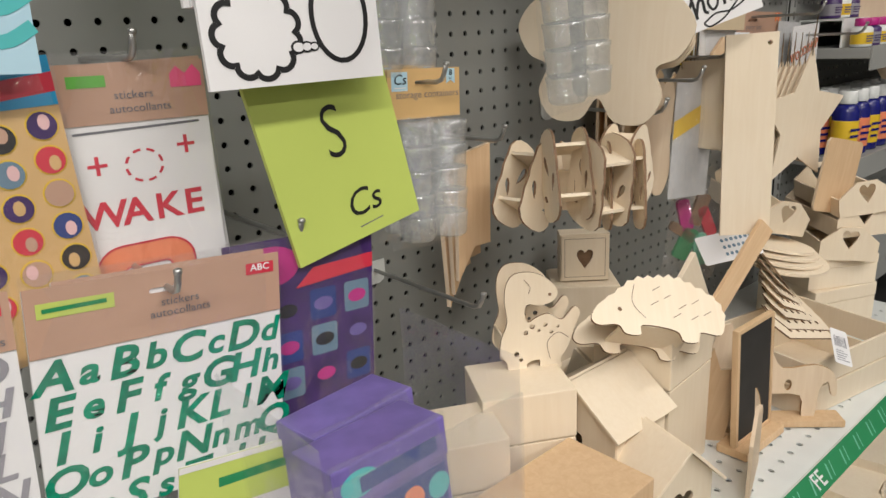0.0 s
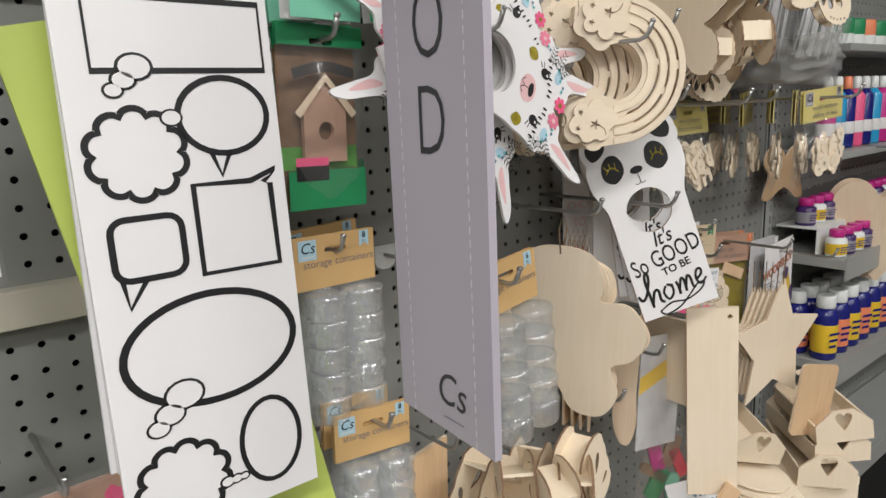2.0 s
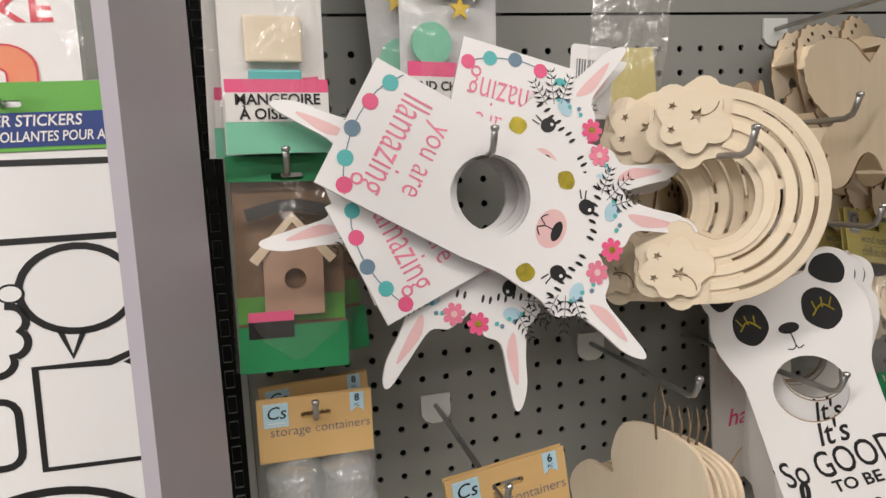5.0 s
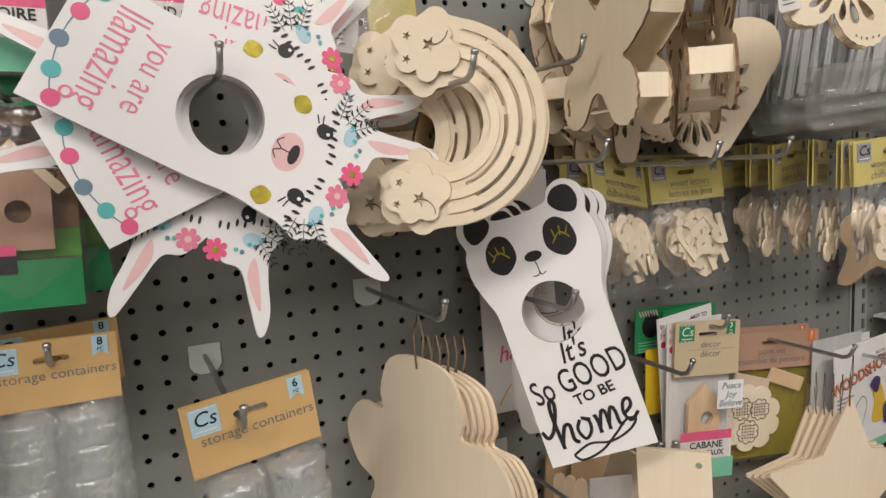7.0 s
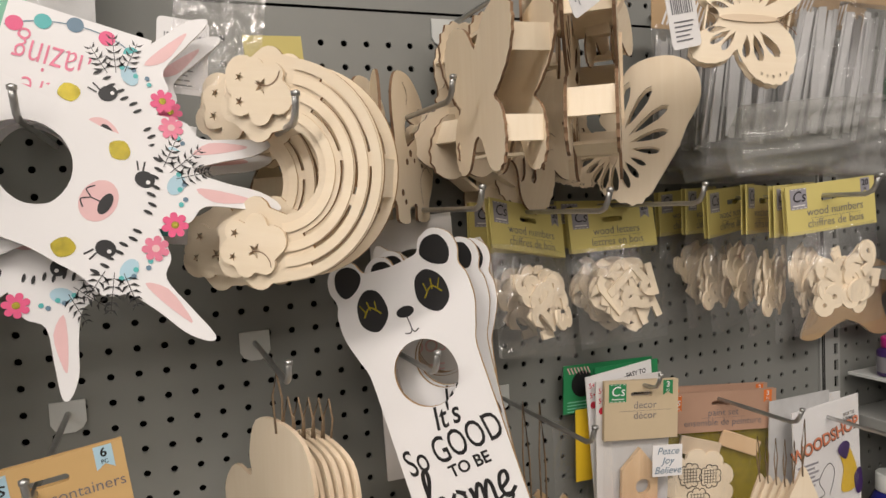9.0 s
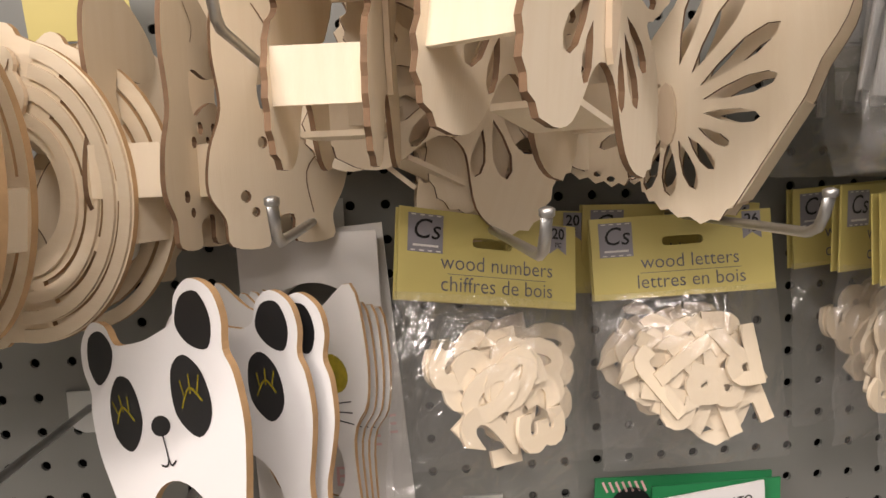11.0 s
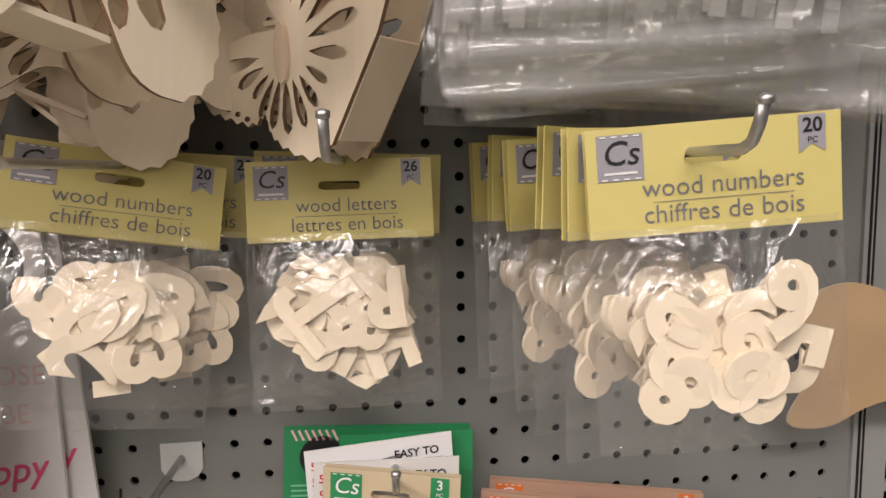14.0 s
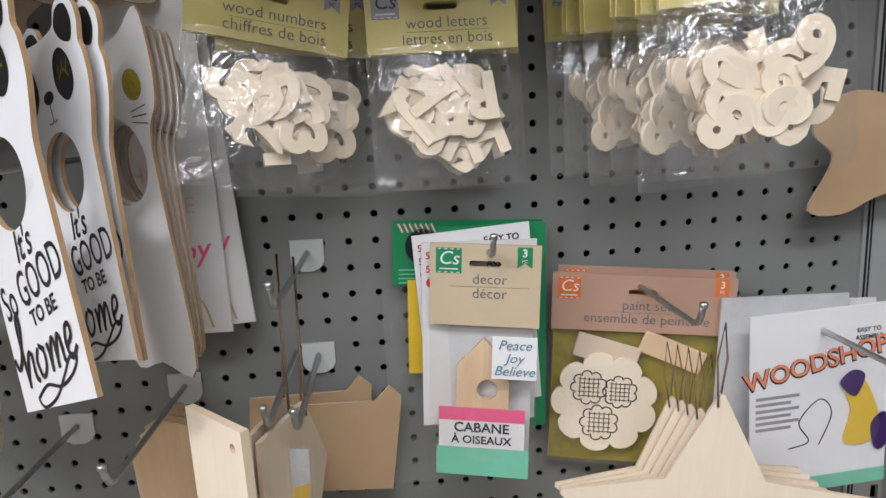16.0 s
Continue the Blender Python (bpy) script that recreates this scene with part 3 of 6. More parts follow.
def llama():
    t = thing("llama_door_hanger", "white llama door hanger with a floral crown and pink script", "door hanger", group="llama door hangers")
    half = [(0.052, -0.123), (0.052, -0.06), (0.052, 0.0), (0.05, 0.03), (0.052, 0.05), (0.054, 0.07), (0.06, 0.085), (0.058, 0.095), (0.052, 0.105), (0.055, 0.128),
            (0.061, 0.152), (0.06, 0.17), (0.054, 0.172), (0.043, 0.148), (0.031, 0.122), (0.016, 0.118), (0.006, 0.108), (0.0, 0.1)]
    curve = smooth(half[2:], 4, False)
    right = half[:2] + curve
    out = right + [(-a, b) for a, b in reversed(right[:-1])]
    part("board", plate(out, 0.0035, [disc(0, 0, 0.0325, 32)], edge_index=1), ["white", "card"], t)
    leaves = bmesh.new()
    for s in (-1, 1):
        part("inner_ear", plate(smooth([(s * 0.04, 0.11), (s * 0.047, 0.126), (s * 0.053, 0.152), (s * 0.047, 0.146), (s * 0.037, 0.126)], 3), 0, y=-0.0003), "blush", t)
        e = part("eye", plate(disc(s * 0.029, 0.075, 0.0062, 16, 0.0072), 0, y=-0.0004), "black", t)
        part("eye_glint", plate(disc(s * 0.029 + 0.001, 0.078, 0.0016, 8), 0, y=-0.0008), "white", e)
        part("eyelash", stroke([(s * 0.034, 0.071), (s * 0.041, 0.069)], 0.0012, bm=stroke([(s * 0.033, 0.068), (s * 0.039, 0.064)], 0.0012)), "black", t)
        part("cheek_heart", plate(smooth([(s * 0.042, 0.042), (s * 0.048, 0.05), (s * 0.043, 0.057), (s * 0.036, 0.057), (s * 0.033, 0.048)], 3), 0, y=-0.0004), "gold", t)
        f = part("flower", plate(petals(s * 0.011 + 0.003, 0.107 - 0.002 * s, 0.0098, 7, 0.4, 0.3 * s), 0, y=-0.0009), "pink" if s < 0 else "rose", t)
        part("flower_heart", plate(disc(s * 0.011 + 0.003, 0.107 - 0.002 * s, 0.0028, 10), 0, y=-0.0012), "gold" if s < 0 else "blush", f)
        part("grey_bloom", plate(disc(s * 0.036, 0.096, 0.0085, 14, 0.006), 0, y=-0.0006), "sky", t)
        for tn, x, z, ln in ((22, 0.042, 0.088, 0.03), (48, 0.04, 0.094, 0.026), (-4, 0.044, 0.082, 0.024)):
            leaf_sprig(s * x, z, tn if s > 0 else 180 - tn, ln, leaves)
        for k in range(7):
            plate(disc(s * (0.008 + 0.0065 * k), 0.088 - 0.002 * k + 0.002 * (k % 2), 0.0013, 8, 0.0036), 0, y=-0.0007, bm=leaves)
        for k in range(5):
            part("bud", plate(disc(s * (0.024 + 0.005 * k), 0.106 - 0.003 * k + 0.004 * (k % 2), 0.002, 7), 0, y=-0.0008), "slate" if k % 2 else "aqua", t)
    part("leaf_garland", leaves, "black", t)
    part("muzzle", plate(disc(0, 0.055, 0.016, 22, 0.0125), 0, y=-0.0003), "blush", t)
    part("nose", plate(disc(0, 0.06, 0.0085, 16, 0.0042), 0, y=-0.0006), "black", t)
    part("mouth", stroke(smooth([(-0.009, 0.048), (-0.004, 0.044), (0, 0.049), (0.004, 0.044), (0.009, 0.048)], 4, False), 0.001, bm=stroke([(0, 0.049), (0, 0.058)], 0.001), y=-0.0006), "black", t)
    part("script", joined(text("you are", 0.027, 0, -0.056, wide=0.72, bold=-0.007), text("llamazing", 0.036, 0, -0.083, wide=0.62, bold=-0.007)), "rose", t)
    part("garland", stroke(smooth([(-0.05, -0.1), (-0.03, -0.112), (0, -0.116), (0.03, -0.11), (0.05, -0.1)], 4, False), 0.0009), "slate", t)
    for n, (x, z, c) in enumerate(((-0.04, -0.106, "aqua"), (-0.02, -0.113, "pink"), (0.004, -0.116, "slate"), (0.026, -0.111, "aqua"), (0.044, -0.103, "pink"))):
        part("bead", plate(disc(x, z, 0.0062, 16), 0, y=-0.0005), c, t)
    return t


p = panda()
p.matrix_basis = pose(-0.378, -0.189, 1.558, -3, -18, -40) @ Matrix.Scale(0.9, 4)
for m in (pose(-0.352, -0.163, 1.562, -2, -12, -42) @ Matrix.Scale(0.9, 4), pose(-0.346, -0.156, 1.562, -2, -7, -42) @ Matrix.Scale(0.9, 4)):
    copy_thing(p, m)
c = cat()
c.matrix_basis = pose(-0.333, -0.112, 1.553, 3, -3, -38) @ Matrix.Scale(0.92, 4)
for k in range(4):
    copy_thing(c, pose(-0.331 + 0.0034 * k, -0.107 + 0.0048 * k, 1.553 - 0.001 * k, 3, -2 + 1.2 * k, -38 - k) @ Matrix.Scale(0.92, 4))
h = happy()
h.matrix_basis = pose(-0.33, -0.045, 1.568, 0, -1, -4)
copy_thing(h, pose(-0.32, -0.036, 1.57, 0, -4, -2))
l = llama()
first = pose(0, 0, 0, 15, 122, 15)
axis = first.to_3x3() @ Vector((0, -1, 0))


def spun(x, y, z, turn):
    """The first hanger's plane, turned in itself about its hole."""
    return pose(x, y, z) @ Matrix.Rotation(radians(-turn), 4, axis) @ first


TRIM = Matrix.Scale(0.96, 4)
l.matrix_basis = spun(-0.665, -0.2, 1.745, 0) @ TRIM
for m in (spun(-0.662, -0.187, 1.745, -54), spun(-0.655, -0.176, 1.746, 76), spun(-0.66, -0.165, 1.748, -49), spun(-0.667, -0.154, 1.746, 158)):
    copy_thing(l, m @ TRIM)

# ---- plain wooden cut-outs ----


def cut_stack(name, label, category, outer, thick, places, mat="wood", cord=0.0, hole=None, group=""):
    """Alike wooden shapes hung one behind the other, each on its own loop of twine."""
    t = thing(name, label, category, places[0], group or name + " pieces on one hook")
    part("board", plate(outer, thick, [hole] if hole else (), edge_index=1), [mat, "wood2"], t)
    if cord:
        top = max(b for a, b in outer)
        cx = [a for a, b in outer if b == top][0]
        part("twine", tube([(cx - 0.001, -0.001, top - 0.012), (cx - 0.005, -0.001, top + cord * 0.5), (cx, 0.001, top + cord), (cx + 0.005, 0.003, top + cord * 0.5), (cx + 0.001, thick, top - 0.012)], 0.0011, 5), "twine", t)
    for m in places[1:]:
        copy_thing(t, m)
    return t


flower = smooth([(a * 1.0, b * 1.06) for a, b in [(0.0, 0.118), (0.045, 0.108), (0.062, 0.07), (0.06, 0.046), (0.098, 0.046), (0.125, 0.01), (0.108, -0.03), (0.078, -0.047), (0.09, -0.085), (0.068, -0.122),
                 (0.025, -0.122), (0.0, -0.09), (-0.025, -0.122), (-0.068, -0.122), (-0.09, -0.085), (-0.078, -0.047), (-0.108, -0.03), (-0.125, 0.01), (-0.098, 0.046),
                 (-0.06, 0.046), (-0.062, 0.07), (-0.045, 0.108)]], 4)
cut_stack("wooden_flower", "pale plywood flower cut-out on a twine loop", "wooden cut-out", flower, 0.004,
          [pose(-0.502 + 0.0075 * k, -0.139 + 0.002 * k, 1.416 - 0.001 * k, 0, 3 + 1.5 * k, -71) @ Matrix.Diagonal((0.92, 1, 0.86, 1)) for k in range(6)], cord=0.05)
star = []
for k in range(10):
    r = 0.158 if k % 2 == 0 else 0.08
    a = math.pi / 2 - k * math.pi / 5
    star.append((r * math.cos(a), r * math.sin(a)))
star_soft = []
for k in range(10):
    p0, p1, p2 = Vector(star[k - 1]), Vector(star[k]), Vector(star[(k + 1) % 10])
    if k % 2 == 0:
        for w in (0.86, 0.95):
            star_soft.append(tuple(p0.lerp(p1, w)))
        for w in (0.05, 0.14):
            star_soft.append(tuple(p1.lerp(p2, w)))
    else:
        star_soft.append(tuple(p1))
cut_stack("wooden_star", "pale plywood star cut-out on a twine loop", "wooden cut-out", star_soft, 0.004,
          [pose(0.112 - 0.002 * k, -0.147 + 0.0085 * k, 1.232, 2, 2 - 1.2 * k, -9) @ Matrix.Scale(0.85, 4) for k in range(6)], cord=0.07)
cut_stack("wooden_plank", "plain pale wooden plank sign with a drilled hole", "wooden plank", rect(-0.036, 0.036, -0.148, 0.148), 0.006,
          [pose(-0.256, -0.222, 1.255, 0, -2, -48)], hole=disc(0.024, 0.134, 0.0035, 10))
heart = smooth([(0, 0.06), (0.03, 0.092), (0.07, 0.09), (0.095, 0.055), (0.088, 0.005), (0.055, -0.055), (0.015, -0.115), (0, -0.132), (-0.015, -0.115), (-0.055, -0.055), (-0.088, 0.005),
                (-0.095, 0.055), (-0.07, 0.09), (-0.03, 0.092)], 4)
hook(0.556, 1.575, 0.24, plate_on=False)
cut_stack("wooden_heart", "tan plywood heart cut-out on a twine loop", "wooden cut-out", heart, 0.004, [pose(0.555 + 0.008 * k, -0.16 + 0.01 * k, 1.405, 0, 2 * k, -62) for k in range(3)], mat="wood2", cord=0.06)
kraft_wing = smooth([(a, b * 0.9) for a, b in [(0.0, 0.035), (0.02, 0.058), (0.055, 0.066), (0.088, 0.05), (0.094, 0.022), (0.074, 0.002), (0.078, -0.02), (0.092, -0.056), (0.06, -0.06), (0.028, -0.042), (0.0, -0.032)]], 4, False)
cut_stack("kraft_butterfly", "plain kraft board butterfly hung against the upright", "cut-out", kraft_wing + [(-a, b) for a, b in reversed(kraft_wing[1:-1])], 0.003, [pose(0.342, -0.04, 1.531, 0, 3, 0)], mat="kraft")
cut_stack("kraft_plaque", "kraft board plaque on a peg hook", "cut-out", [(-0.06, -0.05), (0.055, -0.05), (0.06, 0.045), (0.048, 0.055), (0.035, 0.04), (-0.055, 0.036)], 0.003, [pose(-0.226, -0.02, 1.295, 0, 2, 0), pose(-0.2, -0.035, 1.29, 0, 5, 4)], mat="kraft")
cut_stack("wooden_arrow", "thin pale wooden arrow sign seen edge on", "wooden cut-out", [(-0.06, -0.09), (0.02, -0.09), (0.06, -0.02), (0.02, 0.045), (-0.06, 0.045)], 0.004,
          [pose(-0.235, -0.12, 1.32, 0, 4, 80), pose(-0.222, -0.125, 1.318, 0, 2, 74)], cord=0.12)
cut_stack("wooden_tag", "pale wooden tag hung in a row", "wooden tag", [(-0.03, -0.12), (0.03, -0.12), (0.03, 0.0), (0.0, 0.02), (-0.03, 0.0)], 0.004,
          [pose(-0.343, -0.03 - 0.012 * k, 1.318, 0, 3 - 2 * k, 18 + 6 * k) for k in range(4)], mat="pine")
cut_stack("wooden_bracket", "pale wooden bracket shape on a peg hook", "wooden cut-out", [(-0.03, -0.1), (0.0, -0.06), (0.03, -0.06), (0.03, 0.07), (-0.03, 0.06)], 0.006,
          [pose(-0.679 - 0.004 * k, -0.08 + 0.014 * k, 1.222 - 0.02 * k, 0, 2 - 3 * k, 4 + 7 * k) for k in range(3)], mat="pine")

# ---- wooden kits: two cut faces held apart by slats ----


def double_kit(t, outer, holes, gap, slats, mat="wood", lines=(), rim="edge"):
    f = part("front_face", plate(outer, 0.003, holes, edge_index=1), [mat, rim], t)
    part("back_face", plate(outer, 0.003, holes, y=gap, edge_index=1), [mat, rim], t)
    for x0, x1, z0, z1 in slats:
        part("slat", box(x0, x1, 0.003, gap, z0, z1), "wood", t)
    for c in lines:
        part("engraving", stroke(c, 0.0009), "edge", f)
    return t


def mini_star(x, z, r):
    return [(x + (r if k % 2 == 0 else r * 0.42) * math.sin(k * math.pi / 5), z + (r if k % 2 == 0 else r * 0.42) * math.cos(k * math.pi / 5)) for k in range(10)]


def arc(r, a0, a1, n=18, cx=0.0, cz=0.0):
    return [(cx + r * math.cos(radians(a0 + (a1 - a0) * i / n)), cz + r * math.sin(radians(a0 + (a1 - a0) * i / n))) for i in range(n + 1)]


def rainbow():
    t = thing("wooden_rainbow", "pale wooden rainbow box with cloud ends and grooved arcs", "wooden kit", group="wooden rainbows")
    right = arc(0.012, 60, -50, 5, 0.079, -0.012) + arc(0.014, 30, -120, 7, 0.07, -0.034) + arc(0.013, -40, -180, 6, 0.046, -0.038) + arc(0.012, 240, 110, 5, 0.032, -0.018)
    outer = arc(0.083, 174, 6, 28)
    inner = arc(0.033, 14, 166, 18)
    outline = outer + right + inner + [(-a, b) for a, b in reversed(right)]
    holes = []
    for r, spans in ((0.0735, ((24, 96), (104, 156))), (0.0625, ((30, 70), (78, 150))), (0.051, ((26, 102), (110, 152)))):
        for a0, a1 in spans:
            holes.append(arc(r + 0.0013, a0, a1, 14) + list(reversed(arc(r - 0.0013, a0, a1, 14))))
    double_kit(t, outline, holes, 0.03, ((-0.066, -0.046, -0.05, -0.047), (0.046, 0.066, -0.05, -0.047), (-0.014, 0.014, 0.077, 0.08)), rim="plyedge")
    part("bead", lathe([(0.0005, -0.012), (0.008, -0.0095), (0.012, 0), (0.008, 0.0095), (0.0005, 0.012)], 0.02, 0.0165, 0.055, 14), "cap", t)
    for n, r in enumerate((0.0785, 0.068, 0.057, 0.0425)):
        part("rainbow_band", plate(arc(r + 0.0036, 172, 8, 30) + list(reversed(arc(r - 0.0036, 172, 8, 30))), 0.0016, y=-0.0019 , edge_index=1), ["wood", "wood2"], t)
    for s in (-1, 1):
        rim = []
        for cx, cz, r, a0, a1 in ((0.05, 0.006, 0.017, 200, 60), (0.074, -0.002, 0.013, 110, -30), (0.08, -0.024, 0.012, 60, -70), (0.066, -0.042, 0.014, 10, -130), (0.043, -0.038, 0.013, -50, -190), (0.034, -0.014, 0.013, 270, 130)):
            rim += [(s * (0.058 + (a - 0.058) * 0.7), -0.016 + (b + 0.016) * 0.7) for a, b in arc(r, a0, a1, 6, cx, cz)]
        c = part("cloud", plate(rim, 0.0025, [mini_star(s * 0.049, -0.032, 0.004), mini_star(s * 0.061, -0.014, 0.0065), mini_star(s * 0.067, -0.033, 0.0038)], y=-0.0048, edge_index=1), ["wood", "wood2"], t)
        part("engraving", stroke([(s * a, b) for a, b in arc(0.012, 95, 215, 9, 0.073, -0.012)], 0.0008, y=-0.0053), "edge", c)
    return t


r = rainbow()
r.matrix_basis = pose(-0.497, -0.218, 1.734, 0, 97, -38)
copy_thing(r, pose(-0.515, -0.165, 1.728, 0, 102, -36))
copy_thing(r, pose(-0.48, -0.105, 1.722, 0, 100, -25))


def teardrop(x, z, turn, l, w):
    a = radians(turn)
    d, n = Vector((math.cos(a), math.sin(a))), Vector((-math.sin(a), math.cos(a)))
    p = Vector((x, z))
    return [tuple(p + d * l * u + n * w * v) for u, v in ((0, 0), (0.3, 0.32), (0.65, 0.5), (0.9, 0.35), (1, 0), (0.9, -0.35), (0.65, -0.5), (0.3, -0.32))]


def butterfly(plain=False):
    t = thing("wooden_butterfly", "pale wooden butterfly box with cut wing veins", "wooden kit", group="wooden butterflies")
    half = smooth([(0.0, 0.055), (0.006, 0.06), (0.03, 0.082), (0.07, 0.09), (0.096, 0.078), (0.1, 0.055), (0.088, 0.03), (0.062, 0.008), (0.05, 0.0), (0.066, -0.012), (0.074, -0.035), (0.07, -0.06),
                   (0.052, -0.072), (0.03, -0.066), (0.012, -0.04), (0.0, -0.034)], 4, False)
    wave = []
    for i, (a, b) in enumerate(half):
        s = 1 + (0.018 if i % 2 else -0.008) * (1 if a > 0.055 else 0)
        wave.append((max(0.0, a * s), b * s))
    outline = wave + [(-a, b) for a, b in reversed(wave[1:-1])]
    holes = []
    for s in (-1, 1):
        base = 90 - s * 90
        for l, w, tn, x, z in ((0.05, 0.015, 42, 0.02, 0.032), (0.046, 0.014, 24, 0.024, 0.022), (0.036, 0.012, 6, 0.026, 0.012), (0.034, 0.012, -28, 0.022, -0.006), (0.036, 0.013, -52, 0.02, -0.014), (0.028, 0.01, -78, 0.016, -0.022)):
            holes.append(teardrop(s * x, z, tn if s > 0 else 180 - tn, l, w))
        for k in range(5):
            holes.append(disc(s * (0.085 + 0.004 * math.sin(k)), 0.043 + 0.009 * k, 0.003, 7, 0.002))
    if plain:
        holes = []
    part("antenna", stroke(smooth([(0.002, 0.052), (0.012, 0.075), (0.022, 0.085)], 3, False), 0.0014, y=-0.002, bm=stroke(smooth([(-0.002, 0.052), (-0.012, 0.075), (-0.022, 0.085)], 3, False), 0.0014, y=-0.002)), "edge", t)
    part("body", plate(disc(0, 0.01, 0.006, 12, 0.045), 0.003, y=-0.0034), "wood2", t)
    return double_kit(t, outline, holes, 0.042, ((-0.04, 0.04, 0.07, 0.073), (-0.02, 0.02, -0.056, -0.053), (0.066, 0.069, -0.045, -0.02), (-0.069, -0.066, -0.045, -0.02), (0.088, 0.091, 0.035, 0.06), (-0.091, -0.088, 0.035, 0.06)))


def monarch():
    t = thing("wooden_monarch", "pale wooden butterfly box with scalloped wings and radiating veins", "wooden kit", group="wooden butterflies")
    edge = [(0.038, -0.05), (0.071, 0.004), (0.078, 0.022)] + smooth([(0.078, 0.022), (0.092, 0.05), (0.086, 0.082), (0.058, 0.096), (0.022, 0.088), (0.004, 0.06), (-0.014, 0.034), (-0.004, 0.016),
            (-0.03, 0.014), (-0.056, 0.008), (-0.073, -0.008), (-0.077, -0.02), (-0.07, -0.03)], 4, False)[1:]
    scallop = []
    low = smooth([(-0.07, -0.03), (-0.05, -0.036), (-0.03, -0.04), (-0.0185, -0.035), (-0.014, -0.046), (0.0, -0.056), (0.024, -0.062), (0.038, -0.05)], 4, False)[1:-1]
    for i, (a, b) in enumerate(low):
        scallop.append((a, b + (0.0016 if i % 2 else -0.0012)))
    holes = []
    for turn, r0, l, w in ((187, 0.022, 0.036, 0.009), (204, 0.02, 0.026, 0.008), (222, 0.019, 0.02, 0.006), (238, 0.018, 0.027, 0.007), (254, 0.017, 0.03, 0.008), (271, 0.017, 0.032, 0.009), (289, 0.018, 0.03, 0.008),
                           (307, 0.019, 0.024, 0.007), (328, 0.02, 0.02, 0.006), (352, 0.02, 0.03, 0.008), (14, 0.02, 0.04, 0.01), (35, 0.022, 0.05, 0.011), (56, 0.024, 0.052, 0.011), (75, 0.026, 0.046, 0.01)):
        a = radians(turn)
        holes.append(teardrop(r0 * math.cos(a), 0.002 + r0 * math.sin(a), turn, l, w))
    for k in range(5):
        holes.append(disc(-0.069 + 0.0085 * k, -0.022 - 0.0035 * k, 0.0028, 7, 0.0018))
        if k < 3:
            holes.append(disc(-0.067 + 0.008 * k, -0.013 - 0.0042 * k, 0.0022, 7, 0.0016))
    part("body", plate(disc(0, 0, 0.0055, 12, 0.018), 0.003, y=-0.0034), "wood2", t)
    double_kit(t, edge + scallop, holes, 0.038, ((-0.02, 0.0, 0.018, 0.021),))
    side = part("side_board", box(0, 0.003, 0.003, 0.038, -0.031, 0.031), "wood", t)
    side.matrix_basis = pose(0.052, 0, -0.0235, 0, 31.5, 0)
    return t


mo = monarch()
mo.matrix_basis = pose(-0.114, -0.108, 1.752, 0, 0, -40)
b = butterfly()
b.matrix_basis = pose(-0.18, -0.21, 1.8, 0, 12, 52)
for m in (pose(-0.225, -0.1, 1.775, 0, 25, 20), pose(-0.24, -0.07, 1.77, 0, 40, 0), pose(-0.092, -0.27, 1.853, 0, 100, -38) @ Matrix.Scale(0.55, 4), pose(-0.235, -0.2, 1.9, 0, 90, 60) @ Matrix.Scale(0.8, 4)):
    copy_thing(b, m)
pb = butterfly(True)
pb.matrix_basis = pose(-0.275, -0.185, 1.79, 0, 0, 84) @ Matrix.Scale(0.86, 4)
for m in (pose(-0.2, -0.085, 1.772, 0, -15, 10), pose(-0.15, -0.17, 1.885, 0, 60, 40) @ Matrix.Scale(0.7, 4)):
    copy_thing(pb, m)


def dinosaur():
    t = thing("wooden_dinosaur", "pale wooden long-necked dinosaur box with spot holes", "wooden kit", group="wooden dinosaurs")
    out = smooth([(a * 0.8, b * 0.8) for a, b in [(-0.062, -0.09), (-0.03, -0.093), (-0.028, -0.075), (-0.005, -0.07), (-0.002, -0.092), (0.035, -0.092), (0.036, -0.072), (0.05, -0.05), (0.06, -0.02), (0.072, 0.012), (0.062, 0.026),
                  (0.048, 0.012), (0.036, 0.004), (0.012, 0.018), (-0.008, 0.014), (-0.026, 0.006), (-0.032, 0.024), (-0.026, 0.04), (0.0, 0.036), (0.022, 0.042), (0.03, 0.058), (0.018, 0.078),
                  (-0.012, 0.098), (-0.048, 0.1), (-0.064, 0.082), (-0.068, 0.05), (-0.064, 0.01), (-0.075, -0.02), (-0.078, -0.05), (-0.066, -0.07)]], 4)
    holes = [disc(x * 0.8, z * 0.8, r * 0.9, 9) for x, z, r in ((-0.03, -0.014, 0.004), (-0.018, -0.003, 0.0045), (-0.006, -0.012, 0.003), (0.006, -0.002, 0.004), (0.018, -0.018, 0.003), (-0.048, -0.054, 0.0042), (-0.04, -0.066, 0.0034), (0.03, -0.008, 0.003))]
    lines = [smooth([(-0.026, 0.07), (-0.017, 0.058), (-0.02, 0.048)], 4, False), smooth([(0.012, -0.056), (0.008, -0.03), (0.024, -0.016), (0.04, -0.026)], 4, False)]
    double_kit(t, out, holes, 0.045, ((-0.06, -0.057, -0.042, -0.012), (-0.022, -0.002, -0.058, -0.055)), lines=lines)
    part("nostril", plate(disc(0.012, 0.044, 0.0026, 8), 0, y=-0.0004), "edge", t)
    return t


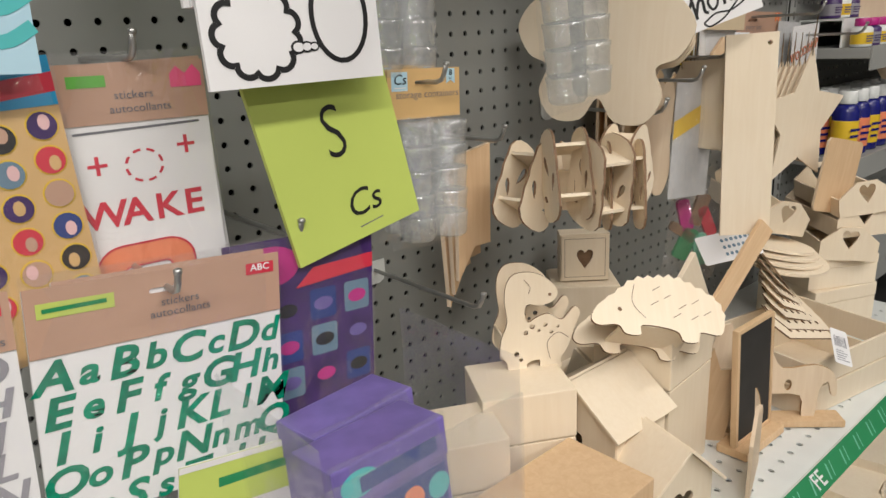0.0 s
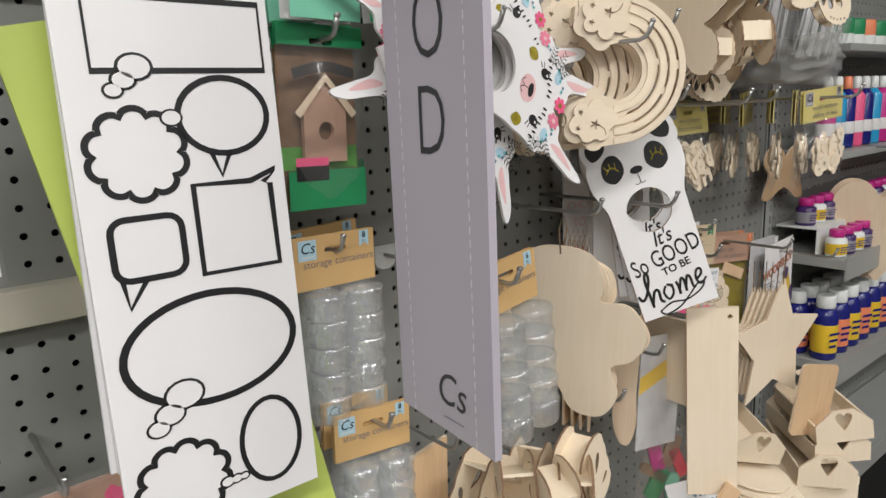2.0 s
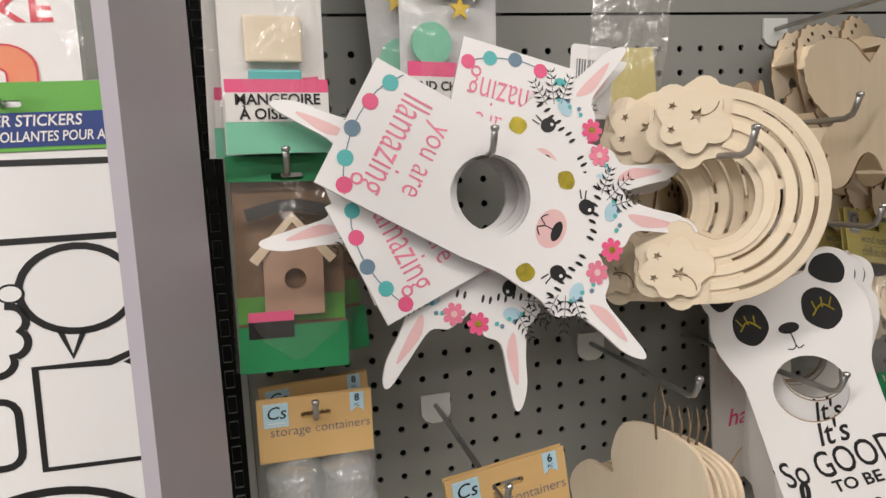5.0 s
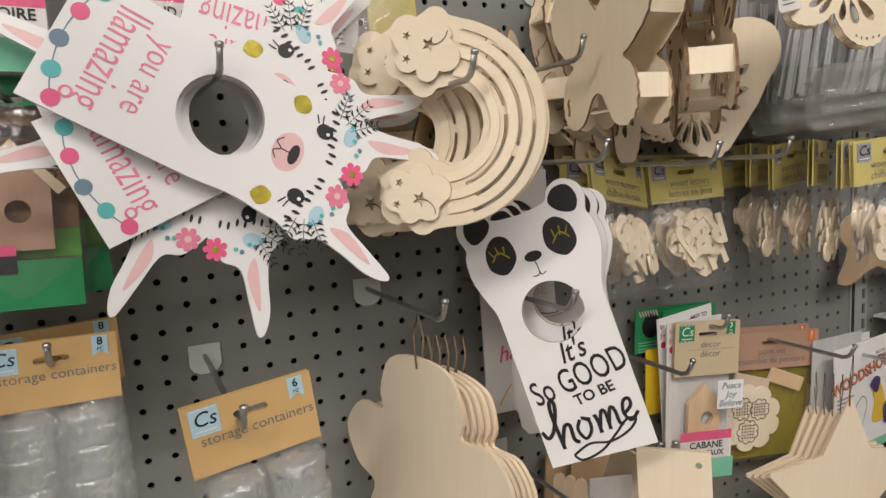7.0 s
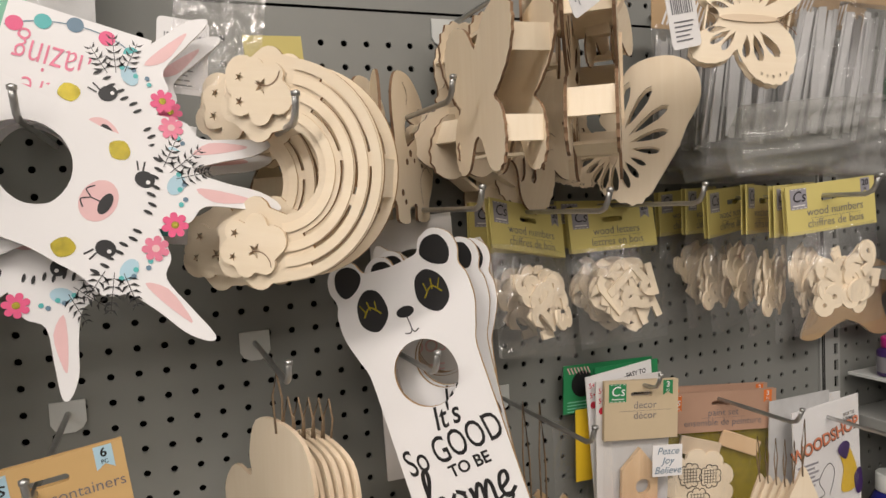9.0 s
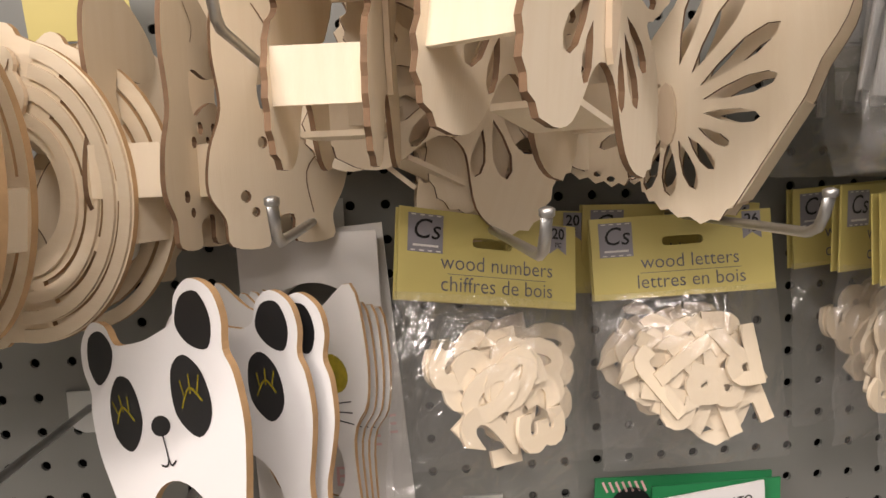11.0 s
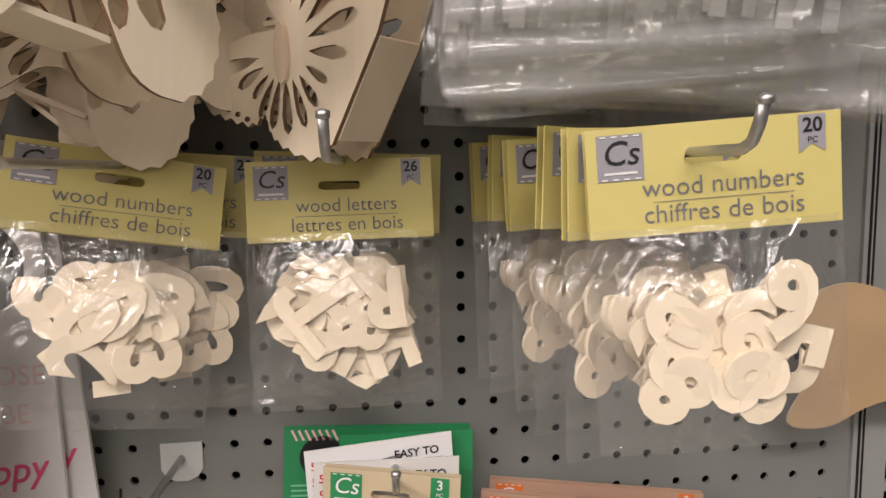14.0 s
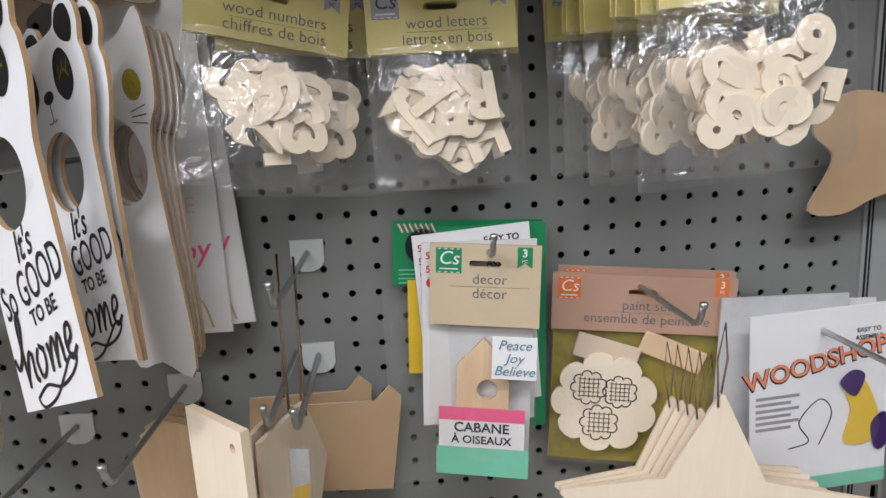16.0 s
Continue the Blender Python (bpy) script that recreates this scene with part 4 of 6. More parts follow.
d = dinosaur()
d.matrix_basis = pose(-0.332, -0.072, 1.757, 0, 0, 46) @ Matrix.Scale(0.96, 4)
copy_thing(d, pose(-0.378, -0.085, 1.757, 0, 0, 80) @ Matrix.Scale(0.96, 4))
copy_thing(d, pose(-0.425, -0.06, 1.735, 0, 12, 40) @ Matrix.Scale(0.96, 4))
copy_thing(d, pose(-0.674, -0.186, 1.083, 0, 0, -30) @ Matrix.Scale(0.88, 4))

# ---- hanging packs ----


def header(t, w, h, color, badge, lines, ink="grey_ink", count="", badge_ink="black", slot=True, size=0.012, count_color=None):
    """A folded card over the mouth of a bag: hang slot, badge, words, count flag. The slot is at the origin."""
    top, bot = 0.016, 0.016 - h
    sl = rrect(-0.013, 0.013, -0.0028, 0.0028, 0.0026, 3)
    part("header_card", plate(rect(-w / 2, w / 2, bot, top), 0.0012, [sl] if slot else (), y=-0.001), color, t)
    part("header_back", plate(rect(-w / 2, w / 2, bot, top), 0.0006, [sl] if slot else (), y=0.004), color, t)
    if badge:
        s = min(0.021, h * 0.42)
        bx, bz = -w / 2 + 0.005 + s / 2, top - 0.003 - s / 2
        b = part("badge", plate(rect(bx - s / 2, bx + s / 2, bz - s / 2, bz + s / 2), 0, y=-0.0014), badge, t)
        part("badge_letters", text("Cs", s * 0.75, bx, bz + s * 0.08, y=-0.0019, shear=0.2), badge_ink, b)
        bm = bmesh.new()
        for k in range(4):
            for zz in (bz - s * 0.46, bz + s * 0.46):
                stroke([(bx - s * 0.42 + k * s * 0.24, zz), (bx - s * 0.42 + k * s * 0.24 + s * 0.13, zz)], 0.0007, bm=bm, y=-0.0018)
        stroke([(bx - s * 0.36, bz - s * 0.33), (bx + s * 0.36, bz - s * 0.33)], 0.0012, bm=bm, y=-0.0018)
        part("badge_stitch", bm, "card", b)
    if count:
        cx = w / 2 - 0.013
        f = part("count_flag", plate([(cx - 0.006, top - 0.001), (cx - 0.006, top - 0.018), (cx, top - 0.014), (cx + 0.006, top - 0.018), (cx + 0.006, top - 0.001)], 0, y=-0.0014), count_color or badge, t)
        part("count", joined(text(count, 0.009, cx, top - 0.006, y=-0.0018, bold=0.02), text("PC", 0.004, cx, top - 0.0125, y=-0.0018)), badge_ink, f)
    for k, s in enumerate(lines):
        part("word_line", text(s, size, 0.004, -0.0125 - k * size * 1.0, y=-0.0016, bold=-0.006), ink, t)
    if len(lines) == 2:
        part("rule", stroke([(-0.028, -0.0125 - size * 0.52), (0.036, -0.0125 - size * 0.52)], 0.0003, y=-0.0015), ink, t)
    return t


def pouch(t, w, z0, h, depth, seed, mat="film"):
    """The clear bag under a header: a bellied front and a flat back."""
    part("bag_front", sheet(w, h, 14, 14, crumple(seed, depth), 0, z0), mat, t)


GLYPHS = {}


def glyph(ch, size, thick):
    if ch not in GLYPHS:
        bm = text(ch, size, thick=thick, y=0, bold=0.05)
        me = bpy.data.meshes.new("glyph")
        bm.to_mesh(me)
        bm.free()
        me.materials.append(M["wood"])
        GLYPHS[ch] = me
    return GLYPHS[ch]


def wood_bag(kind, chars, count, seed, pieces, full=True):
    t = thing("wood_%s_bag" % kind, "clear bag of pale wooden %s under an olive-yellow header card" % kind, "craft pack", group="bags of wooden letters and numbers")
    header(t, 0.115, 0.05, "olive", "badge", ("wood " + kind, {"numbers": "chiffres de bois", "letters": "lettres en bois"}[kind]), count=count)
    rnd = random.Random(seed)
    for k in range(pieces):
        o = new("wooden_" + kind[:-1], glyph(rnd.choice(chars), 0.046, 0.0024))
        o.parent = t
        u, v = rnd.uniform(-0.029, 0.029), rnd.uniform(-0.022, 0.024)
        o.matrix_basis = pose(u, -0.003 - 0.0021 * (k % 7), -0.085 + v * 0.95, rnd.uniform(-8, 8), rnd.uniform(0, 360), rnd.uniform(-8, 8))
    pouch(t, 0.118, -0.03, 0.108, 0.02, seed)
    return t


n1 = wood_bag("numbers", "02356890235", "20", 3, 22)
WIDER = Matrix.Scale(1.06, 4)
n1.matrix_basis = pose(-0.2165, -0.092, 1.68, -12, 10, 21) @ WIDER
l1 = wood_bag("letters", "ABCDEGHJKRSPQUN", "26", 6, 24)
l1.matrix_basis = pose(-0.087, -0.064, 1.674, -7, -1, 0) @ WIDER
nf = wood_bag("numbers", "0123568986", "20", 19, 22)
nf.matrix_basis = pose(0.099, -0.205, 1.688, 0, -4, -6) @ WIDER
copy_thing(n1, pose(-0.203, -0.045, 1.68, -4, 4, 8) @ WIDER)
copy_thing(l1, pose(-0.082, -0.035, 1.678, 0, 2, 3) @ WIDER)
for k, (x, y, a, r) in enumerate(((0.092, -0.165, 22, -1), (0.085, -0.125, 28, 2), (0.078, -0.085, 20, -3), (0.072, -0.05, 24, 1), (0.068, -0.02, 14, -2))):
    copy_thing(nf if k % 2 else n1, pose(x, y, 1.686, 0, r, a) @ WIDER)


def cup_pack(count, seed):
    t = thing("storage_container_pack", "clear bag of small round storage cups under a tan header card", "craft pack", group="packs of storage containers")
    header(t, 0.098, 0.055, "tan", "sky", ("storage containers",), count=count, size=0.0115)
    for k in range(5):
        for s in (-1, 1):
            c = part("cup", lathe([(0.018, 0), (0.0205, 0.003), (0.0215, 0.022), (0.0225, 0.024), (0.0225, 0.028), (0.004, 0.029)], s * 0.023, -0.013, -0.07 - k * 0.027, 14), "cup", t)
    pouch(t, 0.1, -0.036, 0.155, 0.03, seed, "film2")
    return t


s8 = cup_pack("8", 21)
s8.matrix_basis = pose(-0.8, -0.095, 1.563, 0, 1, 2)
copy_thing(s8, pose(-0.798, -0.062, 1.567, 0, -2, 5))
copy_thing(s8, pose(-0.789, -0.128, 1.377, 0, 2, -6) @ Matrix.Scale(0.92, 4))
copy_thing(s8, pose(-0.786, -0.092, 1.38, 0, 4, 6) @ Matrix.Scale(0.92, 4))
s6 = cup_pack("6", 23)
s6.matrix_basis = pose(-0.665, -0.208, 1.528, 0, -6, 4)


def window_pack(name, label, w, h, head, head_color, badge, lines, count, fill, seed, size=0.011, ink="grey_ink", group=""):
    t = thing(name, label, "craft pack", group=group)
    header(t, w, head, head_color, badge, lines, count=count, size=size, badge_ink="white", ink=ink)
    fill(t, 0.016 - head, 0.016 - h)
    pouch(t, w, 0.016 - head, h - head, 0.012, seed, "film2")
    return t


def birdhouse_fill(t, z0, z1):
    m = (z0 + z1) / 2
    part("wooden_house", plate([(-0.022, m - 0.03), (0.022, m - 0.03), (0.022, m + 0.03), (0.0, m + 0.055), (-0.022, m + 0.03)], 0.006, [disc(0.004, m + 0.01, 0.009, 14)], y=0.0), "pine", t)
    part("backing", plate(rect(-0.038, 0.04, z1 + 0.002, z0), 0.0006, y=0.01), "foil", t)
    lb = part("label_band", plate(rect(-0.036, 0.036, z1 + 0.05, z1 + 0.062), 0, y=-0.006), "pink", t)
    part("label_plate", plate(rect(-0.036, 0.036, z1 + 0.026, z1 + 0.05), 0, y=-0.006), "card", t)
    part("label_words", joined(text("CABANE", 0.012, 0, z1 + 0.044, y=-0.0066, bold=0.02), text("À OISEAUX", 0.01, 0, z1 + 0.033, y=-0.0066, bold=0.02)), "black", t)
    part("label_foot", plate(rect(-0.038, 0.04, z1, z1 + 0.026), 0, y=-0.0055), "mint", t)


def feeder_fill(t, z0, z1):
    part("backing", plate(rect(-0.04, 0.04, z1, z0), 0.0006, y=0.01), "card", t)
    part("feeder_wood", box(-0.022, 0.022, 0.0, 0.008, z1 + 0.07, z1 + 0.105, 0.002), "wood", t)
    part("feeder_roof", box(-0.02, 0.02, -0.002, 0.006, z1 + 0.054, z1 + 0.064, 0.002), "aqua", t)
    part("label_band", plate(rect(-0.039, 0.039, z1 + 0.046, z1 + 0.056), 0, y=-0.006), "pink", t)
    part("label_plate", plate(rect(-0.039, 0.039, z1 + 0.024, z1 + 0.046), 0, y=-0.006), "card", t)
    part("label_words", joined(text("MANGEOIRE", 0.0115, 0, z1 + 0.0405, y=-0.0066, bold=0.02), text("À OISEAUX", 0.0115, 0, z1 + 0.0295, y=-0.0066, bold=0.02)), "black", t)
    part("label_foot", plate(rect(-0.04, 0.04, z1, z1 + 0.024), 0, y=-0.0055), "mint", t)


def house_card_fill(t, z0, z1):
    part("backing", plate(rect(-0.044, 0.044, z1, z0), 0.0006, y=0.01), "edge", t)
    part("title_bar", stroke(smooth([(-0.034, z1 + 0.128), (0.0, z1 + 0.136), (0.034, z1 + 0.13)], 4, False), 0.01, y=-0.0035), "chalk", t)
    part("photo_grass", plate(rect(-0.044, 0.044, z1 + 0.038, z1 + 0.06), 0, y=0.0095), "green", t)
    part("house_front", plate([(-0.022, z1 + 0.045), (0.026, z1 + 0.045), (0.026, z1 + 0.095), (0.002, z1 + 0.12), (-0.022, z1 + 0.095)], 0.006, [disc(0.003, z1 + 0.075, 0.009, 16)], y=0.0), "brown", t)
    part("roof", stroke([(-0.03, z1 + 0.09), (0.002, z1 + 0.126), (0.034, z1 + 0.09)], 0.008, y=-0.003), "wood2", t)
    part("label_band", plate(rect(-0.036, 0.0, z1 + 0.042, z1 + 0.05), 0, y=-0.006), "pink", t)
    part("label_plate", plate(rect(-0.036, 0.0, z1 + 0.028, z1 + 0.042), 0, y=-0.006), "black", t)
    part("label_foot", plate(rect(-0.044, 0.044, z1, z1 + 0.038), 0, y=-0.0052), "pgreen", t)


bf = window_pack("bird_feeder_pack", "clear pack with a small bird feeder kit and green label", 0.085, 0.24, 0.03, "pgreen", None, (), "", feeder_fill, 31, group="green-label kit packs")
bf.matrix_basis = pose(-0.808, -0.125, 2.01, 0, 1, 6)
copy_thing(bf, pose(-0.82, -0.1, 2.012, 0, -2, -14))
copy_thing(bf, pose(-0.82, -0.075, 2.008, 0, 2, 22))
hook(-0.812, 2.014, 0.16)
hc = window_pack("birdhouse_pack", "clear pack with a birdhouse kit and dark green label", 0.095, 0.175, 0.02, "pgreen", None, (), "", house_card_fill, 33, group="green-label kit packs")
hc.matrix_basis = pose(-0.808, -0.11, 1.768, 0, 2, 2)
copy_thing(hc, pose(-0.8, -0.085, 1.77, 0, -3, 8))
hook(-0.808, 1.77, 0.14)


def chime_fill(t, z0, z1):
    part("backing", plate(rect(-0.045, 0.045, z1, z0), 0.0006, y=0.01), "foil", t)
    part("blue_house", box(-0.01, 0.03, 0.0, 0.01, z1 + 0.11, z1 + 0.175, 0.004), "cyan", t)
    part("yellow_star", plate(mini_star(-0.018, z1 + 0.12, 0.012), 0.003, y=-0.002), "yellow", t)
    part("yellow_star", plate(mini_star(0.006, z1 + 0.1, 0.01), 0.003, y=-0.002), "yellow", t)
    part("green_ball", plate(disc(-0.02, z1 + 0.07, 0.018, 18), 0.004, y=-0.001), "mint", t)
    part("label_band", plate(rect(-0.044, 0.01, z1 + 0.042, z1 + 0.054), 0, y=-0.006), "pink", t)
    part("label_plate", plate(rect(-0.044, 0.01, z1 + 0.018, z1 + 0.042), 0, y=-0.006), "card", t)
    part("label_words", text("WIND CHIME", 0.0105, -0.016, z1 + 0.034, y=-0.0066, bold=0.02), "black", t)
    part("label_foot", plate(rect(-0.044, 0.044, z1, z1 + 0.018), 0, y=-0.0052), "pgreen", t)


ch = window_pack("wind_chime_pack", "clear pack with a blue wind chime kit and green label", 0.09, 0.25, 0.03, "pgreen", None, (), "", chime_fill, 35, group="green-label kit packs")
ch.matrix_basis = pose(-0.655, -0.1, 2.035, 0, 2, 8)
copy_thing(ch, pose(-0.69, -0.07, 2.03, 0, -3, -6))
hook(-0.67, 2.037, 0.13)


def decor_fill(t, z0, z1):
    birdhouse_fill(t, z0, z1)
    tag = part("word_tag", plate(rect(0.008, 0.044, z0 - 0.04, z0 - 0.004), 0.001, y=-0.014), "white", t)
    part("word_tag_print", joined(text("Peace", 0.0115, 0.026, z0 - 0.011, y=-0.0147, shear=0.3), text("Joy", 0.0115, 0.026, z0 - 0.022, y=-0.0147, shear=0.3), text("Believe", 0.0115, 0.026, z0 - 0.033, y=-0.0147, shear=0.3)), "slate", tag)


dc = window_pack("decor_pack", "clear decor pack under a kraft header with green badge", 0.09, 0.2, 0.068, "sand", "pgreen", ("decor", "décor"), "3", decor_fill, 41, size=0.012)
dc.matrix_basis = pose(-0.0585, -0.072, 1.461, 0, 3, -12) @ WIDER


def flat_card(name, label, w, h, color, m, extra=None, thick=0.0015, category="craft pack", group=""):
    t = thing(name, label, category, m, group)
    part("card", plate(rect(-w / 2, w / 2, -h, 0), thick, y=0), color, t)
    if extra:
        extra(t, w, h)
    return t


def easy_print(t, w, h):
    part("words", joined(text("EASY TO", 0.0085, w * 0.25, -0.012, bold=0.02), text("ASSEMBLE!", 0.0085, w * 0.25, -0.021, bold=0.02)), "black", t)
    part("age", joined(text("5+", 0.009, -w * 0.42, -0.012, bold=0.01), text("5+", 0.009, -w * 0.42, -0.024, bold=0.01)), "red", t)
    part("seal", plate(disc(-w * 0.42, -0.036, 0.0045, 14), 0, y=-0.0005), "red", t)
    part("slot", stroke([(-0.016, -0.018), (0.016, -0.014)], 0.005), "grey_ink", t)


def skull_print(t, w, h):
    part("seal", plate(disc(-w * 0.3, -0.024, 0.0165, 20), 0, y=-0.0005), "black", t)
    bm = bmesh.new()
    for k in range(7):
        stroke([(-w * 0.46 + k * 0.005, -0.003), (-w * 0.46 + k * 0.005 + 0.004, -0.011)], 0.0018, bm=bm, y=-0.0005)
    part("stripes", bm, "blush", t)
    bm = bmesh.new()
    for k in range(4):
        stroke([(-w * 0.46, -0.046 - k * 0.004), (-w * 0.2, -0.046 - k * 0.004)], 0.0014, bm=bm)
    part("small_print", bm, "mint", t)


flat_card("green_kit_card", "green card kit pack with a round black seal", 0.14, 0.06, "pgreen", pose(-0.066, -0.02, 1.492, 0, 3, 3), skull_print)
flat_card("green_kit_card", "green card kit pack behind the decor packs", 0.1, 0.2, "pgreen", pose(-0.045, -0.028, 1.488, 0, 1, 2))
flat_card("white_kit_card", "white kit card lettered easy to assemble", 0.108, 0.17, "white", pose(-0.066, -0.04, 1.487, 0, -3, 6), easy_print)
flat_card("white_kit_card", "white kit card lettered easy to assemble", 0.104, 0.17, "card", pose(-0.06, -0.052, 1.478, 0, 2, 4), easy_print)
flat_card("yellow_kit_card", "yellow backed kit card", 0.05, 0.09, "yellow", pose(-0.1, -0.03, 1.44, 0, 2, 0))
flat_card("clear_kit_bag", "empty clear kit bag hung on the board", 0.1, 0.2, "film", pose(-0.1, -0.012, 1.43, 0, 0, 2), thick=0.0)


def paint_fill(t, z0, z1):
    part("backing", plate(rect(-0.08, 0.08, z1, z0), 0.0006, y=0.008), "gold", t)
    part("wooden_board", moved(box(-0.03, 0.03, 0, 0.004, -0.012, 0.012, 0.002), pose(-0.03, -0.004, z0 - 0.02, 0, 14, 0)), "wood2", t)
    part("wooden_board", moved(box(-0.03, 0.03, 0, 0.004, -0.011, 0.011, 0.002), pose(0.03, -0.002, z0 - 0.018, 0, 20, 0)), "pine", t)
    pl = part("flower_plaque", plate(petals(-0.03, z0 - 0.07, 0.05, 9, 0.16), 0.004, y=-0.006), "wood", t)
    bm = bmesh.new()
    for cx, cz, r in ((-0.045, -0.055, 0.017), (-0.016, -0.058, 0.016), (-0.034, -0.09, 0.018)):
        stroke(petals(cx, z0 + cz, r, 9, 0.22), 0.0012, True, y=-0.0066, bm=bm)
        for k in range(-2, 3):
            stroke([(cx - r * 0.6, z0 + cz + k * r * 0.25), (cx + r * 0.6, z0 + cz + k * r * 0.25)], 0.0007, y=-0.0066, bm=bm)
            stroke([(cx + k * r * 0.25, z0 + cz - r * 0.6), (cx + k * r * 0.25, z0 + cz + r * 0.6)], 0.0007, y=-0.0066, bm=bm)
    leaf_sprig(-0.004, z0 - 0.1, 60, 0.05, bm)
    part("flower_print", bm, "black", pl)


ps = window_pack("paint_set_pack", "clear paint set pack with printed wooden flowers under a brown header", 0.165, 0.19, 0.054, "brown", "orange", ("paint set", "ensemble de peinture"), "3", paint_fill, 43, size=0.013)
ps.matrix_basis = pose(0.0905, -0.045, 1.419, 0, 3, -12)
copy_thing(ps, pose(0.1, -0.026, 1.421, 0, 4, -8))


def workshop_print(t, w, h):
    part("title_shadow", text("WOODSHOP", 0.0235, -0.004, -0.051, y=-0.0006, turn=-10, bold=0.05), "black", t)
    part("title", text("WOODSHOP", 0.0235, -0.004, -0.05, y=-0.0011, turn=-10, bold=0.015, wide=1.0), "coral", t)
    part("note", joined(text("EASY TO", 0.006, 0.046, -0.024, bold=0.02), text("ASSEMBLE", 0.006, 0.046, -0.031, bold=0.02)), "black", t)
    a = part("toy_shape", plate(smooth([(0.024, -0.13), (0.03, -0.1), (0.024, -0.078), (0.04, -0.07), (0.05, -0.085), (0.058, -0.11), (0.05, -0.132)], 4), 0.001, y=-0.002), "yellow", t)
    part("toy_shape", plate(smooth([(0.018, -0.07), (0.03, -0.06), (0.042, -0.066), (0.034, -0.085), (0.024, -0.08)], 4), 0.001, y=-0.0032), "purple", t)
    part("toy_shape", plate(smooth([(0.05, -0.115), (0.064, -0.105), (0.066, -0.135), (0.055, -0.14)], 4), 0.001, y=-0.0032), "purple", t)
    part("outline_print", stroke(smooth([(-0.03, -0.13), (-0.01, -0.125), (-0.02, -0.105), (0.0, -0.085), (0.012, -0.1), (0.0, -0.13)], 5, False), 0.0012), "black", t)
    bm = bmesh.new()
    for k in range(6):
        stroke([(-0.062, -0.078 - 0.006 * k), (-0.062 + (0.034 if k % 2 else 0.042), -0.078 - 0.006 * k)], 0.003, bm=bm)
    part("small_print", bm, "badge", t)
    part("foot", plate(rect(-w / 2, w / 2, -h, -h + 0.014), 0, y=-0.0005), "mint", t)


ws = flat_card("toy_kit_pack", "white foil pack with red block title and a yellow toy", 0.135, 0.175, "white", pose(0.238, -0.085, 1.405, 0, -2, 3), workshop_print)
part("film_front", sheet(0.136, 0.175, 10, 12, crumple(47, 0.008), 0, 0), "film2", ws)
flat_card("toy_kit_pack", "white foil kit pack hung behind another", 0.13, 0.17, "foil", pose(0.22, -0.06, 1.412, 0, 3, 6))
copy_thing(ws, pose(0.25, -0.045, 1.402, 0, 2, 0))

# long clear bags of craft sticks over the letter bags


def stick_bag(seed):
    t = thing("craft_stick_bag", "long clear bag of pale craft sticks", "craft pack", group="bags of craft sticks")
    rnd = random.Random(seed)
    one = part("craft_stick", box(-0.0045, 0.0045, -0.001, 0.001, -0.06, 0.075, 0.0008), "foil", t)
    one.matrix_basis = pose(-0.05, 0.01, -0.07, 2, 1, 10)
    for k in range(11):
        again(one, pose(-0.045 + 0.009 * k, 0.008 + rnd.uniform(-0.006, 0.006), -0.07 + rnd.uniform(-0.01, 0.004), rnd.uniform(-3, 3), rnd.uniform(-5, 5), rnd.uniform(-30, 30)))
    part("bag_front", sheet(0.13, 0.19, 14, 16, crumple(seed, 0.014, 0.006), 0, 0.02), "film", t)
    part("bag_back", sheet(0.13, 0.19, 10, 10, crumple(seed + 3, -0.014, 0.006), 0, 0.02), "film2", t)
    part("header_card", plate(rect(-0.065, 0.065, 0.015, 0.06), 0.0012), "kraft", t)
    bm = bmesh.new()
    for k in range(9):
        stroke([(-0.05 + 0.007 * k, 0.02), (-0.035 + 0.007 * k, 0.055)], 0.003, bm=bm)
    part("header_print", bm, "white", t)
    return t


sb = stick_bag(51)
sb.matrix_basis = pose(0.03, -0.17, 1.885, 8, 0, 12)
for k, m in enumerate((pose(0.13, -0.2, 1.885, 10, 3, -6), pose(0.05, -0.12, 1.885, 5, -2, 20), pose(0.15, -0.13, 1.885, 6, 2, 4), pose(0.24, -0.17, 1.89, 8, 1, 2), pose(0.25, -0.1, 1.885, 4, -2, 8), pose(0.04, -0.07, 1.88, 0, 2, 0), pose(0.15, -0.07, 1.88, 0, -2, 0))):
    copy_thing(sb, m)
for x in (0.03, 0.14, 0.245):
    hook(x, 1.93, 0.26, plate_on=False)


def slack_bag(m, seed):
    t = thing("plastic_bag", "slack hazy plastic bag lying across the hooks", "plastic bag", m, "slack plastic bags")
    def fold(u, v):
        return -0.022 * math.sin(math.pi * v) ** 0.6 * (0.4 + 0.6 * math.sin(math.pi * u)) + 0.01 * noise.noise(Vector((u * 2.2 + seed, v * 7, seed))) + 0.004 * math.sin(v * 21 + 2 * u + seed)
    part("front_sheet", sheet(0.27, 0.075, 22, 18, fold), "haze", t)
    part("back_sheet", sheet(0.27, 0.07, 16, 10, lambda u, v: 0.012 * math.sin(math.pi * v) + 0.004 * noise.noise(Vector((u * 3, v * 6, seed + 3)))), "haze", t)
    return t


for k, m in enumerate((pose(0.1, -0.19, 1.797, 14, -5, 9), pose(0.13, -0.15, 1.787, 6, 4, -6), pose(0.12, -0.1, 1.8, 10, -6, 5), pose(0.15, -0.06, 1.795, 4, 3, -3))):
    slack_bag(m, 71 + 3 * k)


